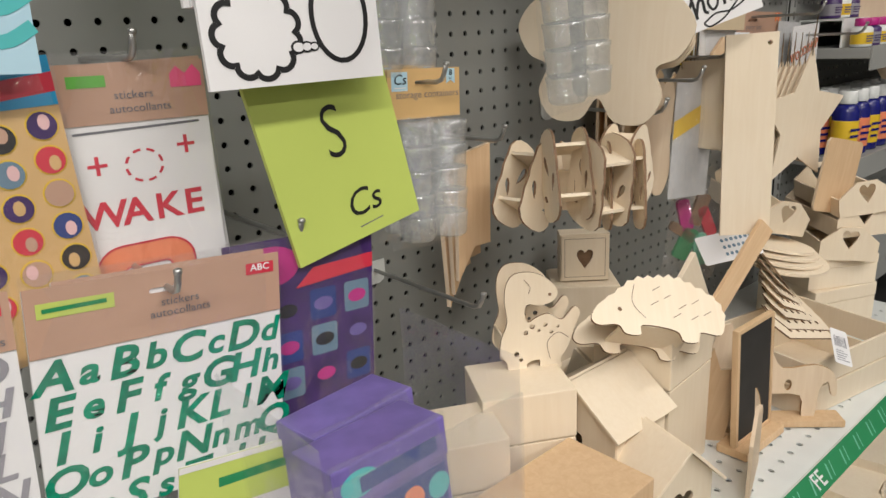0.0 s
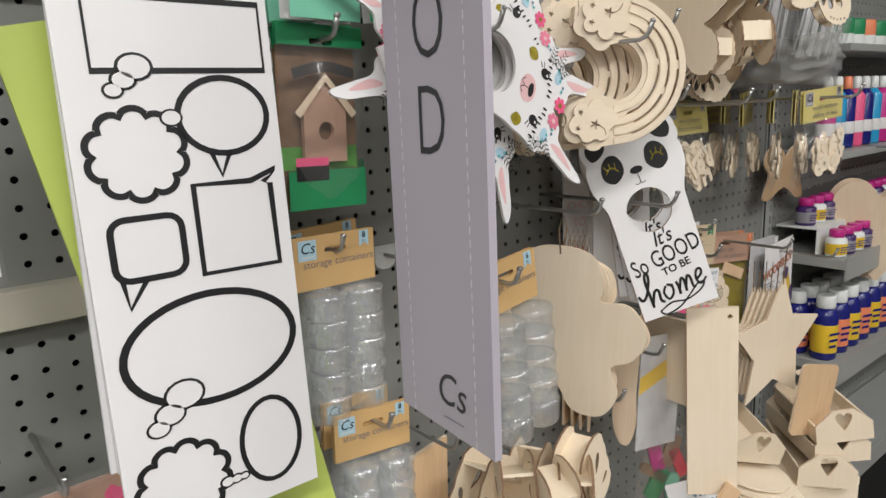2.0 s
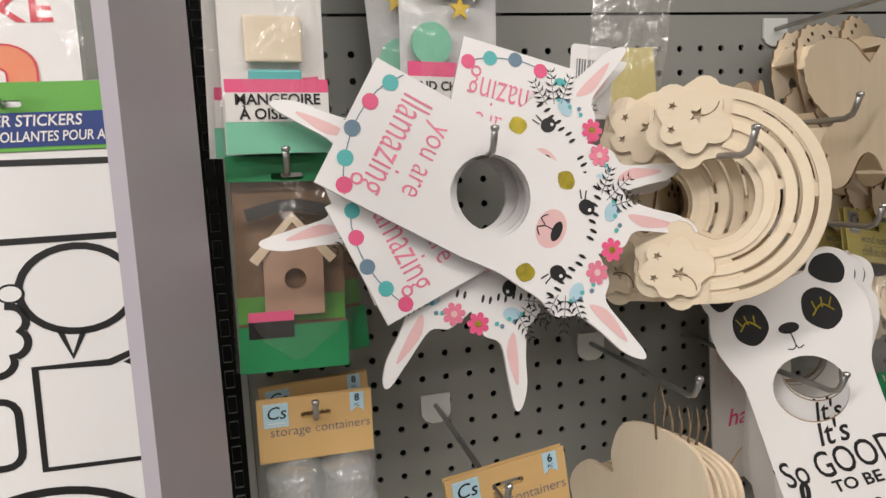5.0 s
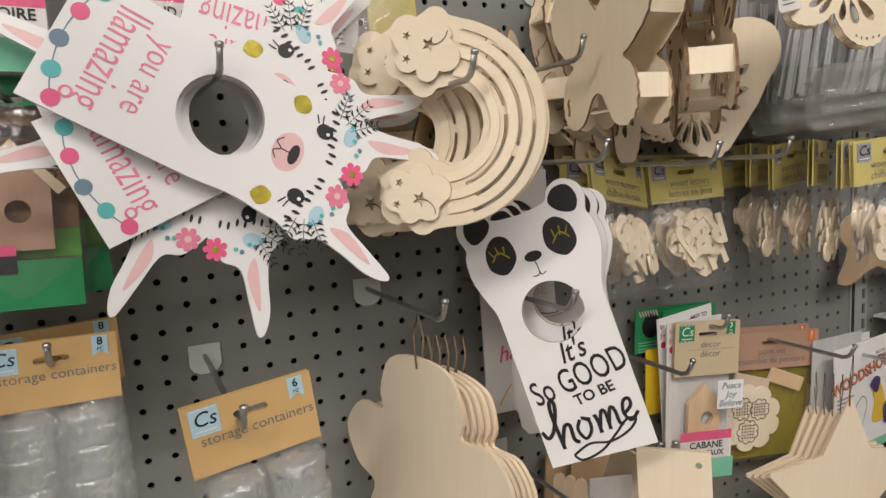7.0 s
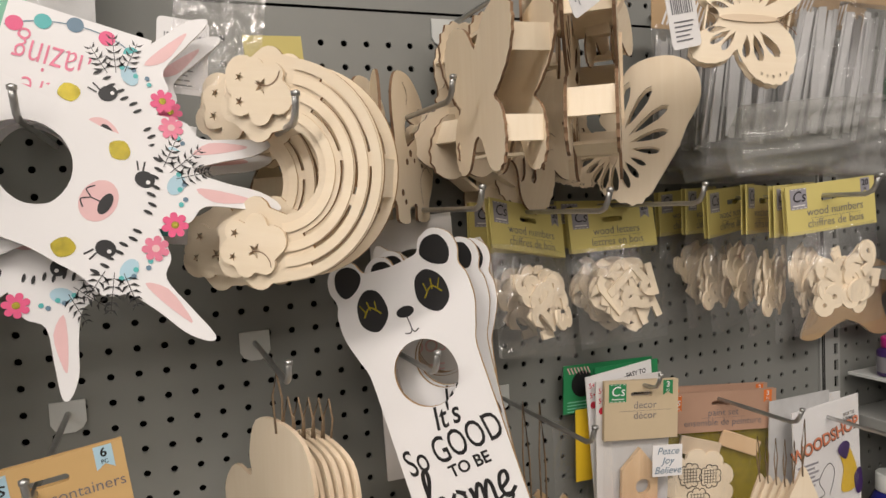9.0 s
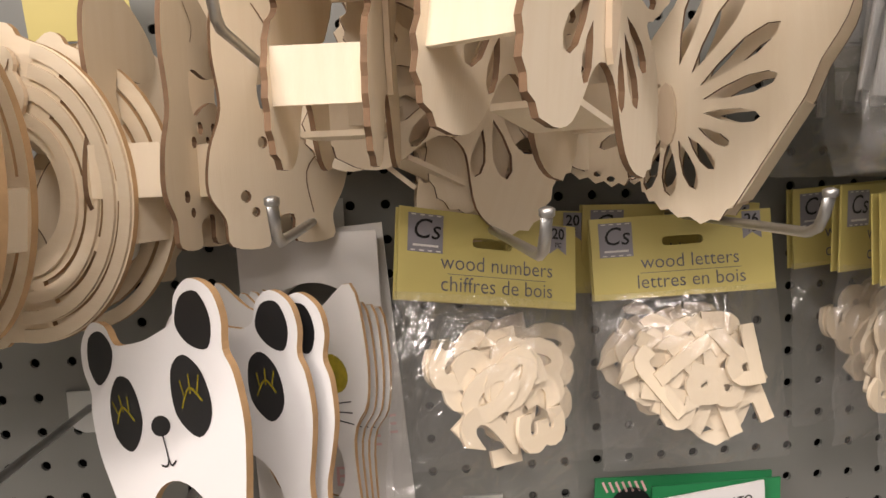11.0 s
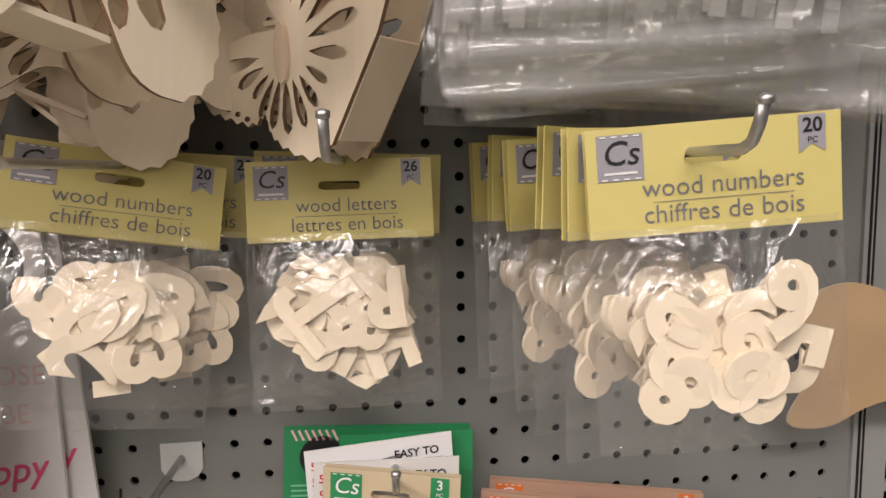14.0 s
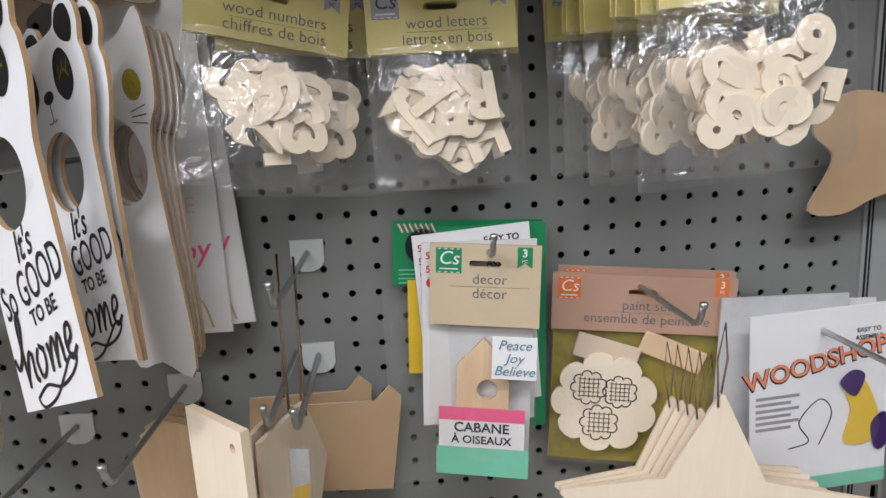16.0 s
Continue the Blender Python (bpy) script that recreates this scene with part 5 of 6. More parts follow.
def swing_tag(m, seed):
    t = thing("price_tag", "white paper tag printed with a barcode", "tag", m, "paper tags on the wooden kits")
    part("paper", plate(rrect(-0.02, 0.02, -0.06, 0, 0.004), 0.0005), "white", t)
    bm = bmesh.new()
    rnd = random.Random(seed)
    x = -0.014
    while x < 0.014:
        w = rnd.uniform(0.0006, 0.0018)
        stroke([(x, -0.03), (x, -0.012)], w, bm=bm)
        x += w + rnd.uniform(0.0008, 0.0018)
    for k in range(5):
        stroke([(-0.014, -0.037 - 0.004 * k), (rnd.uniform(0.004, 0.014), -0.037 - 0.004 * k)], 0.0012, bm=bm)
    tagged(part("barcode", bm, "grey_ink", t), kind="stuff")
    return t


for k, m in enumerate((pose(-0.15, -0.255, 1.888, 0, -12, 10), pose(-0.551, -0.14, 1.862, 0, 6, 4), pose(-0.25, -0.29, 1.88, 0, 60, 20), pose(-0.06, -0.25, 1.86, 0, -30, 10))):
    swing_tag(m, k)
sl = thing("clear_sleeve", "crumpled clear plastic sleeve hung behind the rainbows", "plastic sleeve", pose(-0.505, -0.15, 2.0, 0, 8, 0))
part("sleeve", sheet(0.07, 0.2, 8, 12, crumple(61, 0.016, 0.004)), "film", sl)
part("back", sheet(0.07, 0.2, 8, 12, crumple(62, -0.01, 0.004)), "film2", sl)
flat_card("yellow_header_card", "olive-yellow header card of a pack behind the rainbows", 0.06, 0.06, "olive", pose(-0.465, -0.045, 1.875, 0, -4, 12))

# ---- stickers ----


def poster():
    t = thing("poster_sticker_pack", "white speech-bubble poster sticker pack with a green header", "sticker pack", group="poster sticker packs")
    w, h = 0.163, 0.51
    part("sheet", plate(rect(-w / 2, w / 2, -h, 0), 0.004), "white", t)
    hd = part("header", plate(rect(-w / 2, w / 2, -0.05, 0.0), 0.0006, [rrect(-0.012, 0.012, -0.018, -0.013, 0.002, 2)], y=-0.001), "green", t)
    part("title_band", plate([(-0.03, -0.047), (w / 2, -0.047), (w / 2, -0.022), (-0.035, -0.022)], 0, y=-0.0014), "navy", hd)
    part("count_disc", plate([q for q in disc(-0.06, -0.036, 0.026, 24, 0.018)], 0, y=-0.0016), "navy", hd)
    part("top_band", plate(rect(-w / 2, -0.028, -0.016, -0.006), 0, y=-0.0014), "navy", hd)
    part("title", joined(text("POSTER STICKERS", 0.0115, -0.03, -0.0285, y=-0.002, shear=0.15, bold=0.015, align="LEFT", wide=0.85), text("AUTOCOLLANTES POUR AFFICHE", 0.0105, -0.03, -0.04, y=-0.002, shear=0.15, bold=0.015, align="LEFT", wide=0.72)), "white", hd)
    part("count", joined(text("17", 0.018, -0.064, -0.031, y=-0.002), text("PEEL & STICK", 0.0085, -0.055, -0.011, y=-0.002, bold=0.01)), "white", hd)
    x0, z0 = -0.9705, 1.847

    def q(x, z):
        return (x - x0, z - z0)
    b = bmesh.new()
    k = 0.0052
    stroke([q(-1.03, 1.79), q(-0.897, 1.788), q(-0.897, 1.732), q(-1.03, 1.732)], k, True, bm=b)
    stroke(petals(*q(-1.006, 1.666), 0.037, 10, 0.16), k, True, bm=b)
    stroke(disc(*q(-0.936, 1.694), 0.037, 28, 0.032), k, True, bm=b)
    stroke([q(-0.95, 1.664), q(-0.943, 1.643), q(-0.934, 1.664)], k * 0.8, bm=b)
    stroke([q(-0.968, 1.637), q(-0.92, 1.636), q(-0.897, 1.645), q(-0.909, 1.634), q(-0.903, 1.632), q(-0.902, 1.559), q(-0.968, 1.56)], k, True, bm=b)
    stroke(rrect(*(q(-1.034, 0)[0], q(-0.981, 0)[0]), q(0, 1.565)[1], q(0, 1.615)[1], 0.011), k, True, bm=b)
    stroke([q(-1.03, 1.566), q(-1.027, 1.542), q(-1.012, 1.565)], k * 0.8, bm=b)
    stroke(disc(*q(-0.968, 1.495), 0.071, 36, 0.048), k * 1.2, True, bm=b)
    stroke(petals(*q(-1.006, 1.381), 0.038, 11, 0.16), k, True, bm=b)
    stroke(disc(*q(-0.929, 1.394), 0.027, 26, 0.04), k * 0.9, True, bm=b)
    for cx, cz, r in ((-1.0, 1.735, 0.013), (-1.009, 1.725, 0.009), (-1.017, 1.717, 0.007), (-0.997, 1.46, 0.016), (-1.01, 1.446, 0.012), (-1.02, 1.436, 0.009), (-0.972, 1.368, 0.006), (-0.964, 1.368, 0.005), (-0.957, 1.368, 0.004), (-0.978, 1.694, 0.008)):
        plate(disc(*q(cx, cz), r + 0.001, 16, r * 0.8 + 0.001), 0, y=-0.0006, bm=b)
    part("outline_print", b, "black", t)
    for cx, cz, r in ((-1.0, 1.735, 0.0115), (-1.009, 1.725, 0.0078), (-1.017, 1.717, 0.006), (-0.997, 1.46, 0.0145), (-1.01, 1.446, 0.0108), (-1.02, 1.436, 0.008), (-0.972, 1.368, 0.005), (-0.964, 1.368, 0.0042), (-0.957, 1.368, 0.0033), (-0.978, 1.694, 0.0072)):
        part("bubble_fill", plate(disc(*q(cx, cz), r, 16, r * 0.8), 0, y=-0.0009), "white", t)
    return t


po = poster()
NARROW = Matrix.Diagonal((0.935, 1, 0.868, 1))
po.matrix_basis = pose(-0.98, -0.192, 1.836, -3, 0, 0) @ NARROW
for k in range(3):
    copy_thing(po, pose(-0.9805 - 0.0006 * k, -0.1875 + 0.0046 * k, 1.836 - 0.001 * k, -3, 0.5 * k, 0) @ NARROW)
hook(-0.98, 1.823, 0.21, plate_on=False)


def banner(letters, color, w, h, ink, words):
    t = thing("letter_banner_pad", "tall %s pad printed with thin black capitals" % color.replace("_", " "), "craft pad", group="letter pads")
    part("card", plate(rect(-w / 2, w / 2, -h, 0), 0.006), color if color in M else "lilac", t)
    for s, z in words:
        part("letter", text(s, 0.078, 0.0, z, wide=0.78, bold=-0.012), ink, t)
    part("badge_letters", text("Cs", 0.04, 0.012, -h + 0.036, shear=0.2), ink, t)
    part("small_print", stroke([(0.0, -h + 0.012), (0.03, -h + 0.013)], 0.0012), "grey_ink", t)
    return t


wb = banner("WOOD", "lilac", 0.14, 0.56, "black", (("W", -0.09), ("O", -0.164), ("O", -0.238), ("D", -0.31)))
bm = bmesh.new()
for s in (-1, 1):
    for k in range(56):
        stroke([(s * 0.047, -0.003 - 0.01 * k), (s * 0.047, -0.009 - 0.01 * k)], 0.0008, bm=bm)
tagged(part("perforation", bm, "white", wb), kind="stuff")
wb.matrix_basis = pose(-0.869, -0.35, 1.962, 0, 0, -97) @ Matrix.Diagonal((0.86, 1, 0.87, 1))
hook(-0.866, 1.948, 0.37, plate_on=False)
lb = banner("SS", "lime", 0.155, 0.615, "black", (("R", -0.415), ("S", -0.503)))
lb.matrix_basis = pose(-1.0216, -0.166, 1.777, -3, -10.5, 0) @ Matrix.Scale(0.87, 4)
copy_thing(lb, pose(-1.023, -0.159, 1.777, -3, -10.1, 0) @ Matrix.Scale(0.87, 4))


def wake_pack():
    t = thing("sticker_pack", "white sticker pack with a brown header and red capitals", "sticker pack", group="sticker packs")
    w, h = 0.118, 0.235
    part("sheet", plate(rect(-w / 2, w / 2, -h, 0), 0.003), "white", t)
    hd = part("header", plate(rect(-w / 2, w / 2, -0.05, 0.002), 0.0006, y=-0.001), "brown", t)
    part("header_print", joined(text("stickers", 0.01, 0.0, -0.026, y=-0.0016), text("autocollants", 0.01, 0.004, -0.038, y=-0.0016)), "grey_ink", hd)
    part("badge", plate(rect(-0.048, -0.02, -0.018, -0.008), 0, y=-0.0014), "green", hd)
    part("red_badge", plate([(0.03, -0.022), (0.056, -0.022), (0.056, -0.01), (0.05, -0.002), (0.043, -0.01), (0.036, -0.003), (0.03, -0.01)], 0, y=-0.0014), "pink", hd)
    part("small_print", stroke([(-0.05, -0.057), (0.05, -0.0545)], 0.0022), "grey_ink", t)
    for k, (s, x) in enumerate((("W", -0.037), ("A", -0.012), ("K", 0.014), ("E", 0.036))):
        part("letter", text(s, 0.034, x, -0.132, bold=0.02), "red", t)
    for x, z in ((-0.036, -0.086), (0.036, -0.075)):
        part("plus", stroke([(x - 0.0075, z), (x + 0.0075, z)], 0.003, bm=stroke([(x, z - 0.0085), (x, z + 0.0085)], 0.003)), "red", t)
    bm = bmesh.new()
    for k in range(8):
        stroke(arc(0.0145, k * 45 + 6, k * 45 + 32, 4, 0.0, -0.09), 0.0022, bm=bm)
    part("dotted_ring", bm, "red", t)
    part("rounded_frame", plate([q for q in rrect(-0.05, 0.03, -0.235, -0.162, 0.022, 6)], 0, [rrect(-0.03, 0.01, -0.23, -0.183, 0.006, 4)], y=-0.0005), "coral", t)
    part("frame_line", stroke(rrect(-0.05, 0.03, -0.236, -0.162, 0.022, 6), 0.0018, True, y=-0.0009, bm=stroke(rrect(-0.03, 0.01, -0.231, -0.183, 0.006, 4), 0.0016, True, y=-0.0009)), "red", t)
    part("film_front", sheet(w + 0.006, h + 0.02, 8, 12, crumple(71, 0.004, 0.0016), 0, 0.012), "film2", t)
    return t


wk = wake_pack()
FLAT = Matrix.Diagonal((0.97, 1, 0.86, 1))
wk.matrix_basis = pose(-1.083, -0.132, 1.415, 0, 1, 0) @ FLAT
copy_thing(wk, pose(-1.081, -0.126, 1.416, 0, -1, 0) @ FLAT)
copy_thing(wk, pose(-0.995, -0.16, 1.985, 0, 0, 0) @ FLAT)
hook(-0.995, 1.99, 0.18, plate_on=False)
hook(-1.083, 1.42, 0.15, plate_on=False)


def alphabet(name, label, rows, ink, w, h, head, red=True, size=0.034):
    t = thing(name, label, "sticker pack", group="sticker packs")
    part("sheet", plate(rect(-w / 2, w / 2, -h, 0), 0.003), "white", t)
    hd = part("header", plate(rect(-w / 2, w / 2, -head, 0.002), 0.0006, [rrect(-0.014, 0.014, -0.02, -0.015, 0.002, 2)], y=-0.001), "brown", t)
    part("header_print", joined(text("stickers", 0.011, 0.012, -0.03, y=-0.0016), text("autocollants", 0.011, 0.012, -0.041, y=-0.0016)), "grey_ink", hd)
    part("badge", plate(rect(-w / 2 + 0.008, -w / 2 + 0.066, -0.026, -0.012), 0, y=-0.0014), "lime", hd)
    part("badge_line", stroke([(-w / 2 + 0.012, -0.019), (-w / 2 + 0.06, -0.018)], 0.004, y=-0.0018), "pgreen", hd)
    if red:
        part("red_badge", plate(rect(w / 2 - 0.034, w / 2 - 0.006, -0.018, -0.006), 0, y=-0.0014), "red", hd)
        part("red_badge_words", text("ABC", 0.01, w / 2 - 0.02, -0.011, y=-0.0018, bold=0.02), "white", hd)
    for j, row in enumerate(rows):
        n = len(row)
        for i, c in enumerate(row):
            part("letter_sticker", text(c, size * (1 if c.isupper() else 0.85), -w / 2 + (i + 0.5) * w / n, -head - size * 0.5 - j * size * 0.82, shear=0.22, bold=0.03), ink, t)
    part("film_front", sheet(w + 0.004, h + 0.02, 8, 10, crumple(73, 0.004, 0.0016), 0, 0.014), "film2", t)
    return t


ab = alphabet("alphabet_sticker_pack", "alphabet sticker pack with glittery green letters under a kraft header", ("AaBbCcDd", "EeFfgGHh", "IiJjKLlM", "OoPpNnmQ", "RrSsTtUu"), "teal", 0.217, 0.235, 0.062, size=0.043)
BRIEF = Matrix.Diagonal((0.843, 1, 0.76, 1))
ab.matrix_basis = pose(-1.1065, -0.204, 1.27, 0, 5.6, 0) @ BRIEF
copy_thing(ab, pose(-1.102, -0.198, 1.272, 0, 5, 0) @ BRIEF)
hook(-1.1065, 1.258, 0.23, plate_on=False)
gb = alphabet("alphabet_sticker_pack", "alphabet sticker pack with silver grey block letters", ("BD", "FH", "HJ", "KL", "NN"), "badge", 0.09, 0.22, 0.05, size=0.036)
gb.matrix_basis = pose(-1.243, -0.208, 1.285, 0, 4, 0) @ BRIEF


def round_stickers(t, w, h):
    rnd = random.Random(5)
    cols = ("brown", "navy", "black", "slate", "purple", "red")
    for j in range(6):
        for i in range(3):
            x, z = -w / 2 + (i + 0.5) * w / 3, -0.05 - 0.026 * j - (0.006 if i == 1 else 0)
            r = part("round_sticker", plate(disc(x, z, 0.0115, 18), 0.0003, y=-0.0005), "yellow", t)
            part("sticker_picture", plate(disc(x, z, 0.0103, 16), 0, y=-0.0012), cols[(i * 2 + j) % 6], r)
            part("sticker_mark", plate(disc(x + rnd.uniform(-0.003, 0.003), z + rnd.uniform(-0.003, 0.003), 0.0042, 9, 0.006), 0, y=-0.0016), ("tan", "brown", "blush")[(i + j) % 3], r)
    part("header", plate(rect(-w / 2, w / 2, -0.036, 0.0), 0.0005, y=-0.0008), "cyan", t)
    part("header_band", plate([(-w / 2, -0.034), (w / 2, -0.026), (w / 2, -0.012), (-w / 2, -0.02)], 0, y=-0.0012), "red", t)
    part("film_front", sheet(w + 0.006, h + 0.004, 8, 10, crumple(75, 0.004, 0.0016), 0, 0.002), "film2", t)


flat_card("round_sticker_pack", "sheet of round picture stickers on a tan card", 0.088, 0.23, "tan", pose(-1.182, -0.142, 1.424, 0, -2, 0) @ Matrix.Scale(0.95, 4), round_stickers, category="sticker pack", group="sticker packs")


def glitter_print(t, w, h):
    rnd = random.Random(8)
    bm = bmesh.new()
    for j in range(6):
        stroke(smooth([(-w / 2, -0.01 - 0.02 * j), (-w / 4, -0.02 - 0.02 * j), (0, -0.008 - 0.02 * j), (w / 4, -0.02 - 0.02 * j), (w / 2, -0.01 - 0.02 * j)], 4, False), 0.009, bm=bm)
    part("glitter_letters", bm, "aqua", t)


flat_card("glitter_sticker_pack", "pale blue glitter letter sticker pack", 0.08, 0.14, "sky", pose(-1.186, -0.17, 1.555, 0, 2, 0), glitter_print, category="sticker pack", group="sticker packs")


def fruit_print(t, w, h):
    for j in range(5):
        x = 0.012
        z = -0.03 - j * 0.045
        o = part("fruit", plate(disc(x, z, 0.0125, 16, 0.015), 0, y=-0.0005), "yellow" if j % 2 else "coral", t)
        part("leaf_crown", plate([(x - 0.009, z + 0.028), (x - 0.004, z + 0.013), (x + 0.004, z + 0.013), (x + 0.009, z + 0.028), (x + 0.003, z + 0.02), (x, z + 0.032), (x - 0.003, z + 0.02)], 0, y=-0.0007), "green", o)
        part("fruit_label", stroke([(x - 0.014, z - 0.02), (x + 0.014, z - 0.0195)], 0.0035), "tan", t)
    part("film_front", sheet(w + 0.006, h + 0.01, 8, 10, crumple(77, 0.004, 0.0016), 0, 0.004), "film2", t)


hook(-1.139, 1.828, 0.215, plate_on=False)
fr = flat_card("fruit_sticker_pack", "white sticker sheet printed with pineapples and oranges", 0.075, 0.25, "white", pose(-1.139, -0.2, 1.834, 0, 0, 0) @ Matrix.Scale(0.9, 4), fruit_print, category="sticker pack", group="sticker packs", thick=0.004)
copy_thing(fr, pose(-1.145, -0.185, 1.828, 0, -1, 0) @ Matrix.Scale(0.9, 4))


def purple_print(t, w, h):
    part("header", plate(rect(-w / 2, w / 2, -0.052, 0), 0.0005, y=-0.0008), "purple", t)
    part("header_band", plate([(-0.01, -0.052), (w / 2, -0.045), (w / 2, -0.03), (0.01, -0.034)], 0, y=-0.0012), "red", t)
    part("header_glow", plate(disc(-0.035, -0.026, 0.03, 18, 0.02), 0, y=-0.0014), "magenta", t)
    part("title_bars", stroke([(0.03, -0.012), (0.062, -0.011)], 0.007, y=-0.0014), "sky", t)
    for j in range(3):
        for i in range(4):
            x, z = -w / 2 + (i + 0.5) * w / 4, -0.073 - 0.038 * j
            r = part("sticker_tile", plate(rrect(x - 0.015, x + 0.015, z - 0.016, z + 0.016, 0.003, 2), 0, y=-0.0006), ("slate", "purple", "navy")[(i + j) % 3], t)
            part("tile_picture", plate(disc(x, z, 0.011, 12, 0.007), 0, y=-0.001), ("magenta", "black", "violet")[(i + 2 * j) % 3], r)
    part("film_front", sheet(w + 0.006, h + 0.01, 8, 10, crumple(79, 0.005, 0.002), 0, 0.004), "film2", t)


flat_card("purple_sticker_pack", "dark purple sticker pack with small tiles", 0.16, 0.2, "purple", pose(-0.982, -0.186, 1.266, 0, 4, 0) @ Matrix.Scale(0.9, 4), purple_print, category="sticker pack", group="sticker packs")
hook(-0.985, 1.262, 0.19, plate_on=False)


def green_header_print(t, w, h):
    part("header", plate(rect(-w / 2, w / 2, -0.05, 0), 0.0005, y=-0.0008), "lime", t)
    part("header_print", stroke([(-0.03, -0.024), (0.045, -0.022)], 0.009, y=-0.0013), "pgreen", t)
    part("header_rim", stroke([(-w / 2, -0.003), (w / 2, -0.003)], 0.006, y=-0.0013), "card", t)


flat_card("green_header_pack", "sticker pack with a lime header card", 0.13, 0.2, "card", pose(-1.081, -0.25, 1.13, 0, 9, 0) @ Matrix.Scale(0.84, 4), green_header_print, category="sticker pack", group="sticker packs")


def tray_box(m):
    t = thing("blind_box", "violet foil toy box with round pictures", "toy box", m, "violet boxes in the tray")
    part("box_body", box(-0.05, 0.05, 0.0, 0.05, -0.13, 0, 0.002), "violet", t)
    part("box_lid", box(-0.051, 0.051, -0.001, 0.051, -0.03, 0.002, 0.002), "violet", t)
    part("title_bar", plate(rect(-0.03, 0.04, -0.022, -0.01), 0, y=-0.0016), "navy", t)
    part("front_panel", plate(rect(-0.046, 0.046, -0.126, -0.034), 0, y=-0.0003), "navy", t)
    part("lid_shine", plate(disc(-0.03, -0.014, 0.016, 18, 0.01), 0, y=-0.0013), "aqua", t)
    part("wrap_front", sheet(0.104, 0.14, 10, 10, crumple(83, 0.004, 0.003), 0, 0.006), "film", t)
    rnd = random.Random(4)
    for j in range(3):
        for i in range(4):
            part("round_picture", plate(disc(-0.037 + i * 0.025, -0.05 - j * 0.027, 0.0105, 14), 0, y=-0.0006), ("sky", "blush", "coral", "aqua")[(i + j) % 4], t)
    return t


tray_box(pose(-1.02, -0.35, 1.15, -6, 0, 2))
tray_box(pose(-1.0, -0.29, 1.142, -4, 0, 6))
cs = thing("clear_tray", "clear acrylic tray holding violet boxes", "tray", pose(-1.0, -0.325, 0.827))
for nm, a in (("front_wall", (-0.09, 0.09, -0.05, -0.047, 0, 0.33)), ("side_wall", (0.087, 0.09, -0.047, 0.1, 0, 0.36)), ("side_wall", (-0.09, -0.087, -0.047, 0.1, 0, 0.36)), ("tray_floor", (-0.087, 0.087, -0.047, 0.1, 0, 0.19))):
    part(nm, box(*a), "film2" if nm != "tray_floor" else "foil", cs)

# ---- wooden goods on the shelf ----


def house(w, d, h, roof, label, mark="heart"):
    t = thing("wooden_birdhouse", label, "wooden house", group="plain wooden houses")
    hole = [(a * 0.16, h * 0.55 + b * 0.16) for a, b in heart] if mark == "heart" else disc(0, h * 0.55, 0.012, 16)
    part("front", plate([(-w / 2, 0), (w / 2, 0), (w / 2, h), (0, h + roof), (-w / 2, h)], 0.004, [hole], edge_index=1), ["wood", "wood2"], t)
    part("back", plate([(-w / 2, 0), (w / 2, 0), (w / 2, h), (0, h + roof), (-w / 2, h)], 0.004, y=d - 0.004), "wood", t)
    part("side", box(-w / 2, -w / 2 + 0.004, 0.004, d - 0.004, 0, h - 0.002), "wood", t)
    part("side", box(w / 2 - 0.004, w / 2, 0.004, d - 0.004, 0, h - 0.002), "wood", t)
    a = math.degrees(math.atan2(roof, w / 2))
    l = math.hypot(w / 2, roof) + 0.014
    part("roof_board", moved(box(0, l, -0.012, d + 0.008, 0.0005, 0.0045, 0.0006), pose(0, 0, h + roof, 0, a, 0)), "wood", t)
    part("roof_board", moved(box(-l, 0, -0.012, d + 0.008, 0.0005, 0.0045, 0.0006), pose(0, 0, h + roof + 0.001, 0, -a, 0)), "wood", t)
    part("floor_board", box(-w / 2, w / 2, 0.004, d - 0.004, 0, 0.003), "wood", t)
    part("perch", tube([(0, 0.004, h * 0.28), (0, -0.014, h * 0.28)], 0.0028), "wood2", t)
    return t


def lidded_box(w, d, h, m, label="plain pale wooden box with a fitted lid", slot=False, wood="wood"):
    t = thing("wooden_box", label, "wooden box", m, "plain wooden boxes")
    part("box_body", box(-w / 2, w / 2, -d / 2, d / 2, 0, h * 0.68, 0.0012), wood, t)
    part("lid", box(-w / 2 - 0.0008, w / 2 + 0.0008, -d / 2 - 0.0008, d / 2 + 0.0008, h * 0.69, h, 0.002), wood, t)
    if slot:
        part("coin_slot", box(-0.014, 0.014, -0.0025, 0.0025, h - 0.001, h + 0.0004), "edge", t)
    return t


Z = SHELF_Z + 0.002
SMALLER = Matrix.Scale(0.928, 4)
lidded_box(0.2, 0.12, 0.153, pose(-0.796, -0.310, Z, 0, 0, 1) @ SMALLER, "long pale pine box with a smooth flat lid", wood="pine")
lidded_box(0.12, 0.1, 0.215, pose(-0.715, -0.184, Z, 0, 0, -30) @ SMALLER)
lidded_box(0.1, 0.09, 0.2, pose(-0.825, -0.194, Z, 0, 0, -27) @ SMALLER)
h1 = house(0.09, 0.08, 0.07, 0.045, "pale wooden birdhouse with a heart cut in its front")
h1.matrix_basis = pose(-0.632, -0.360, 0.862, 0, 0, -17) @ SMALLER
lidded_box(0.11, 0.085, 0.036, pose(-0.621, -0.329, Z, 0, 0, -17) @ SMALLER, "thin pale wooden tray box under a birdhouse")
h2 = house(0.136, 0.11, 0.09, 0.05, "large pale wooden birdhouse with a wide plain roof")
h2.matrix_basis = pose(-0.659, -0.223, 0.885, 0, 0, -91) @ SMALLER
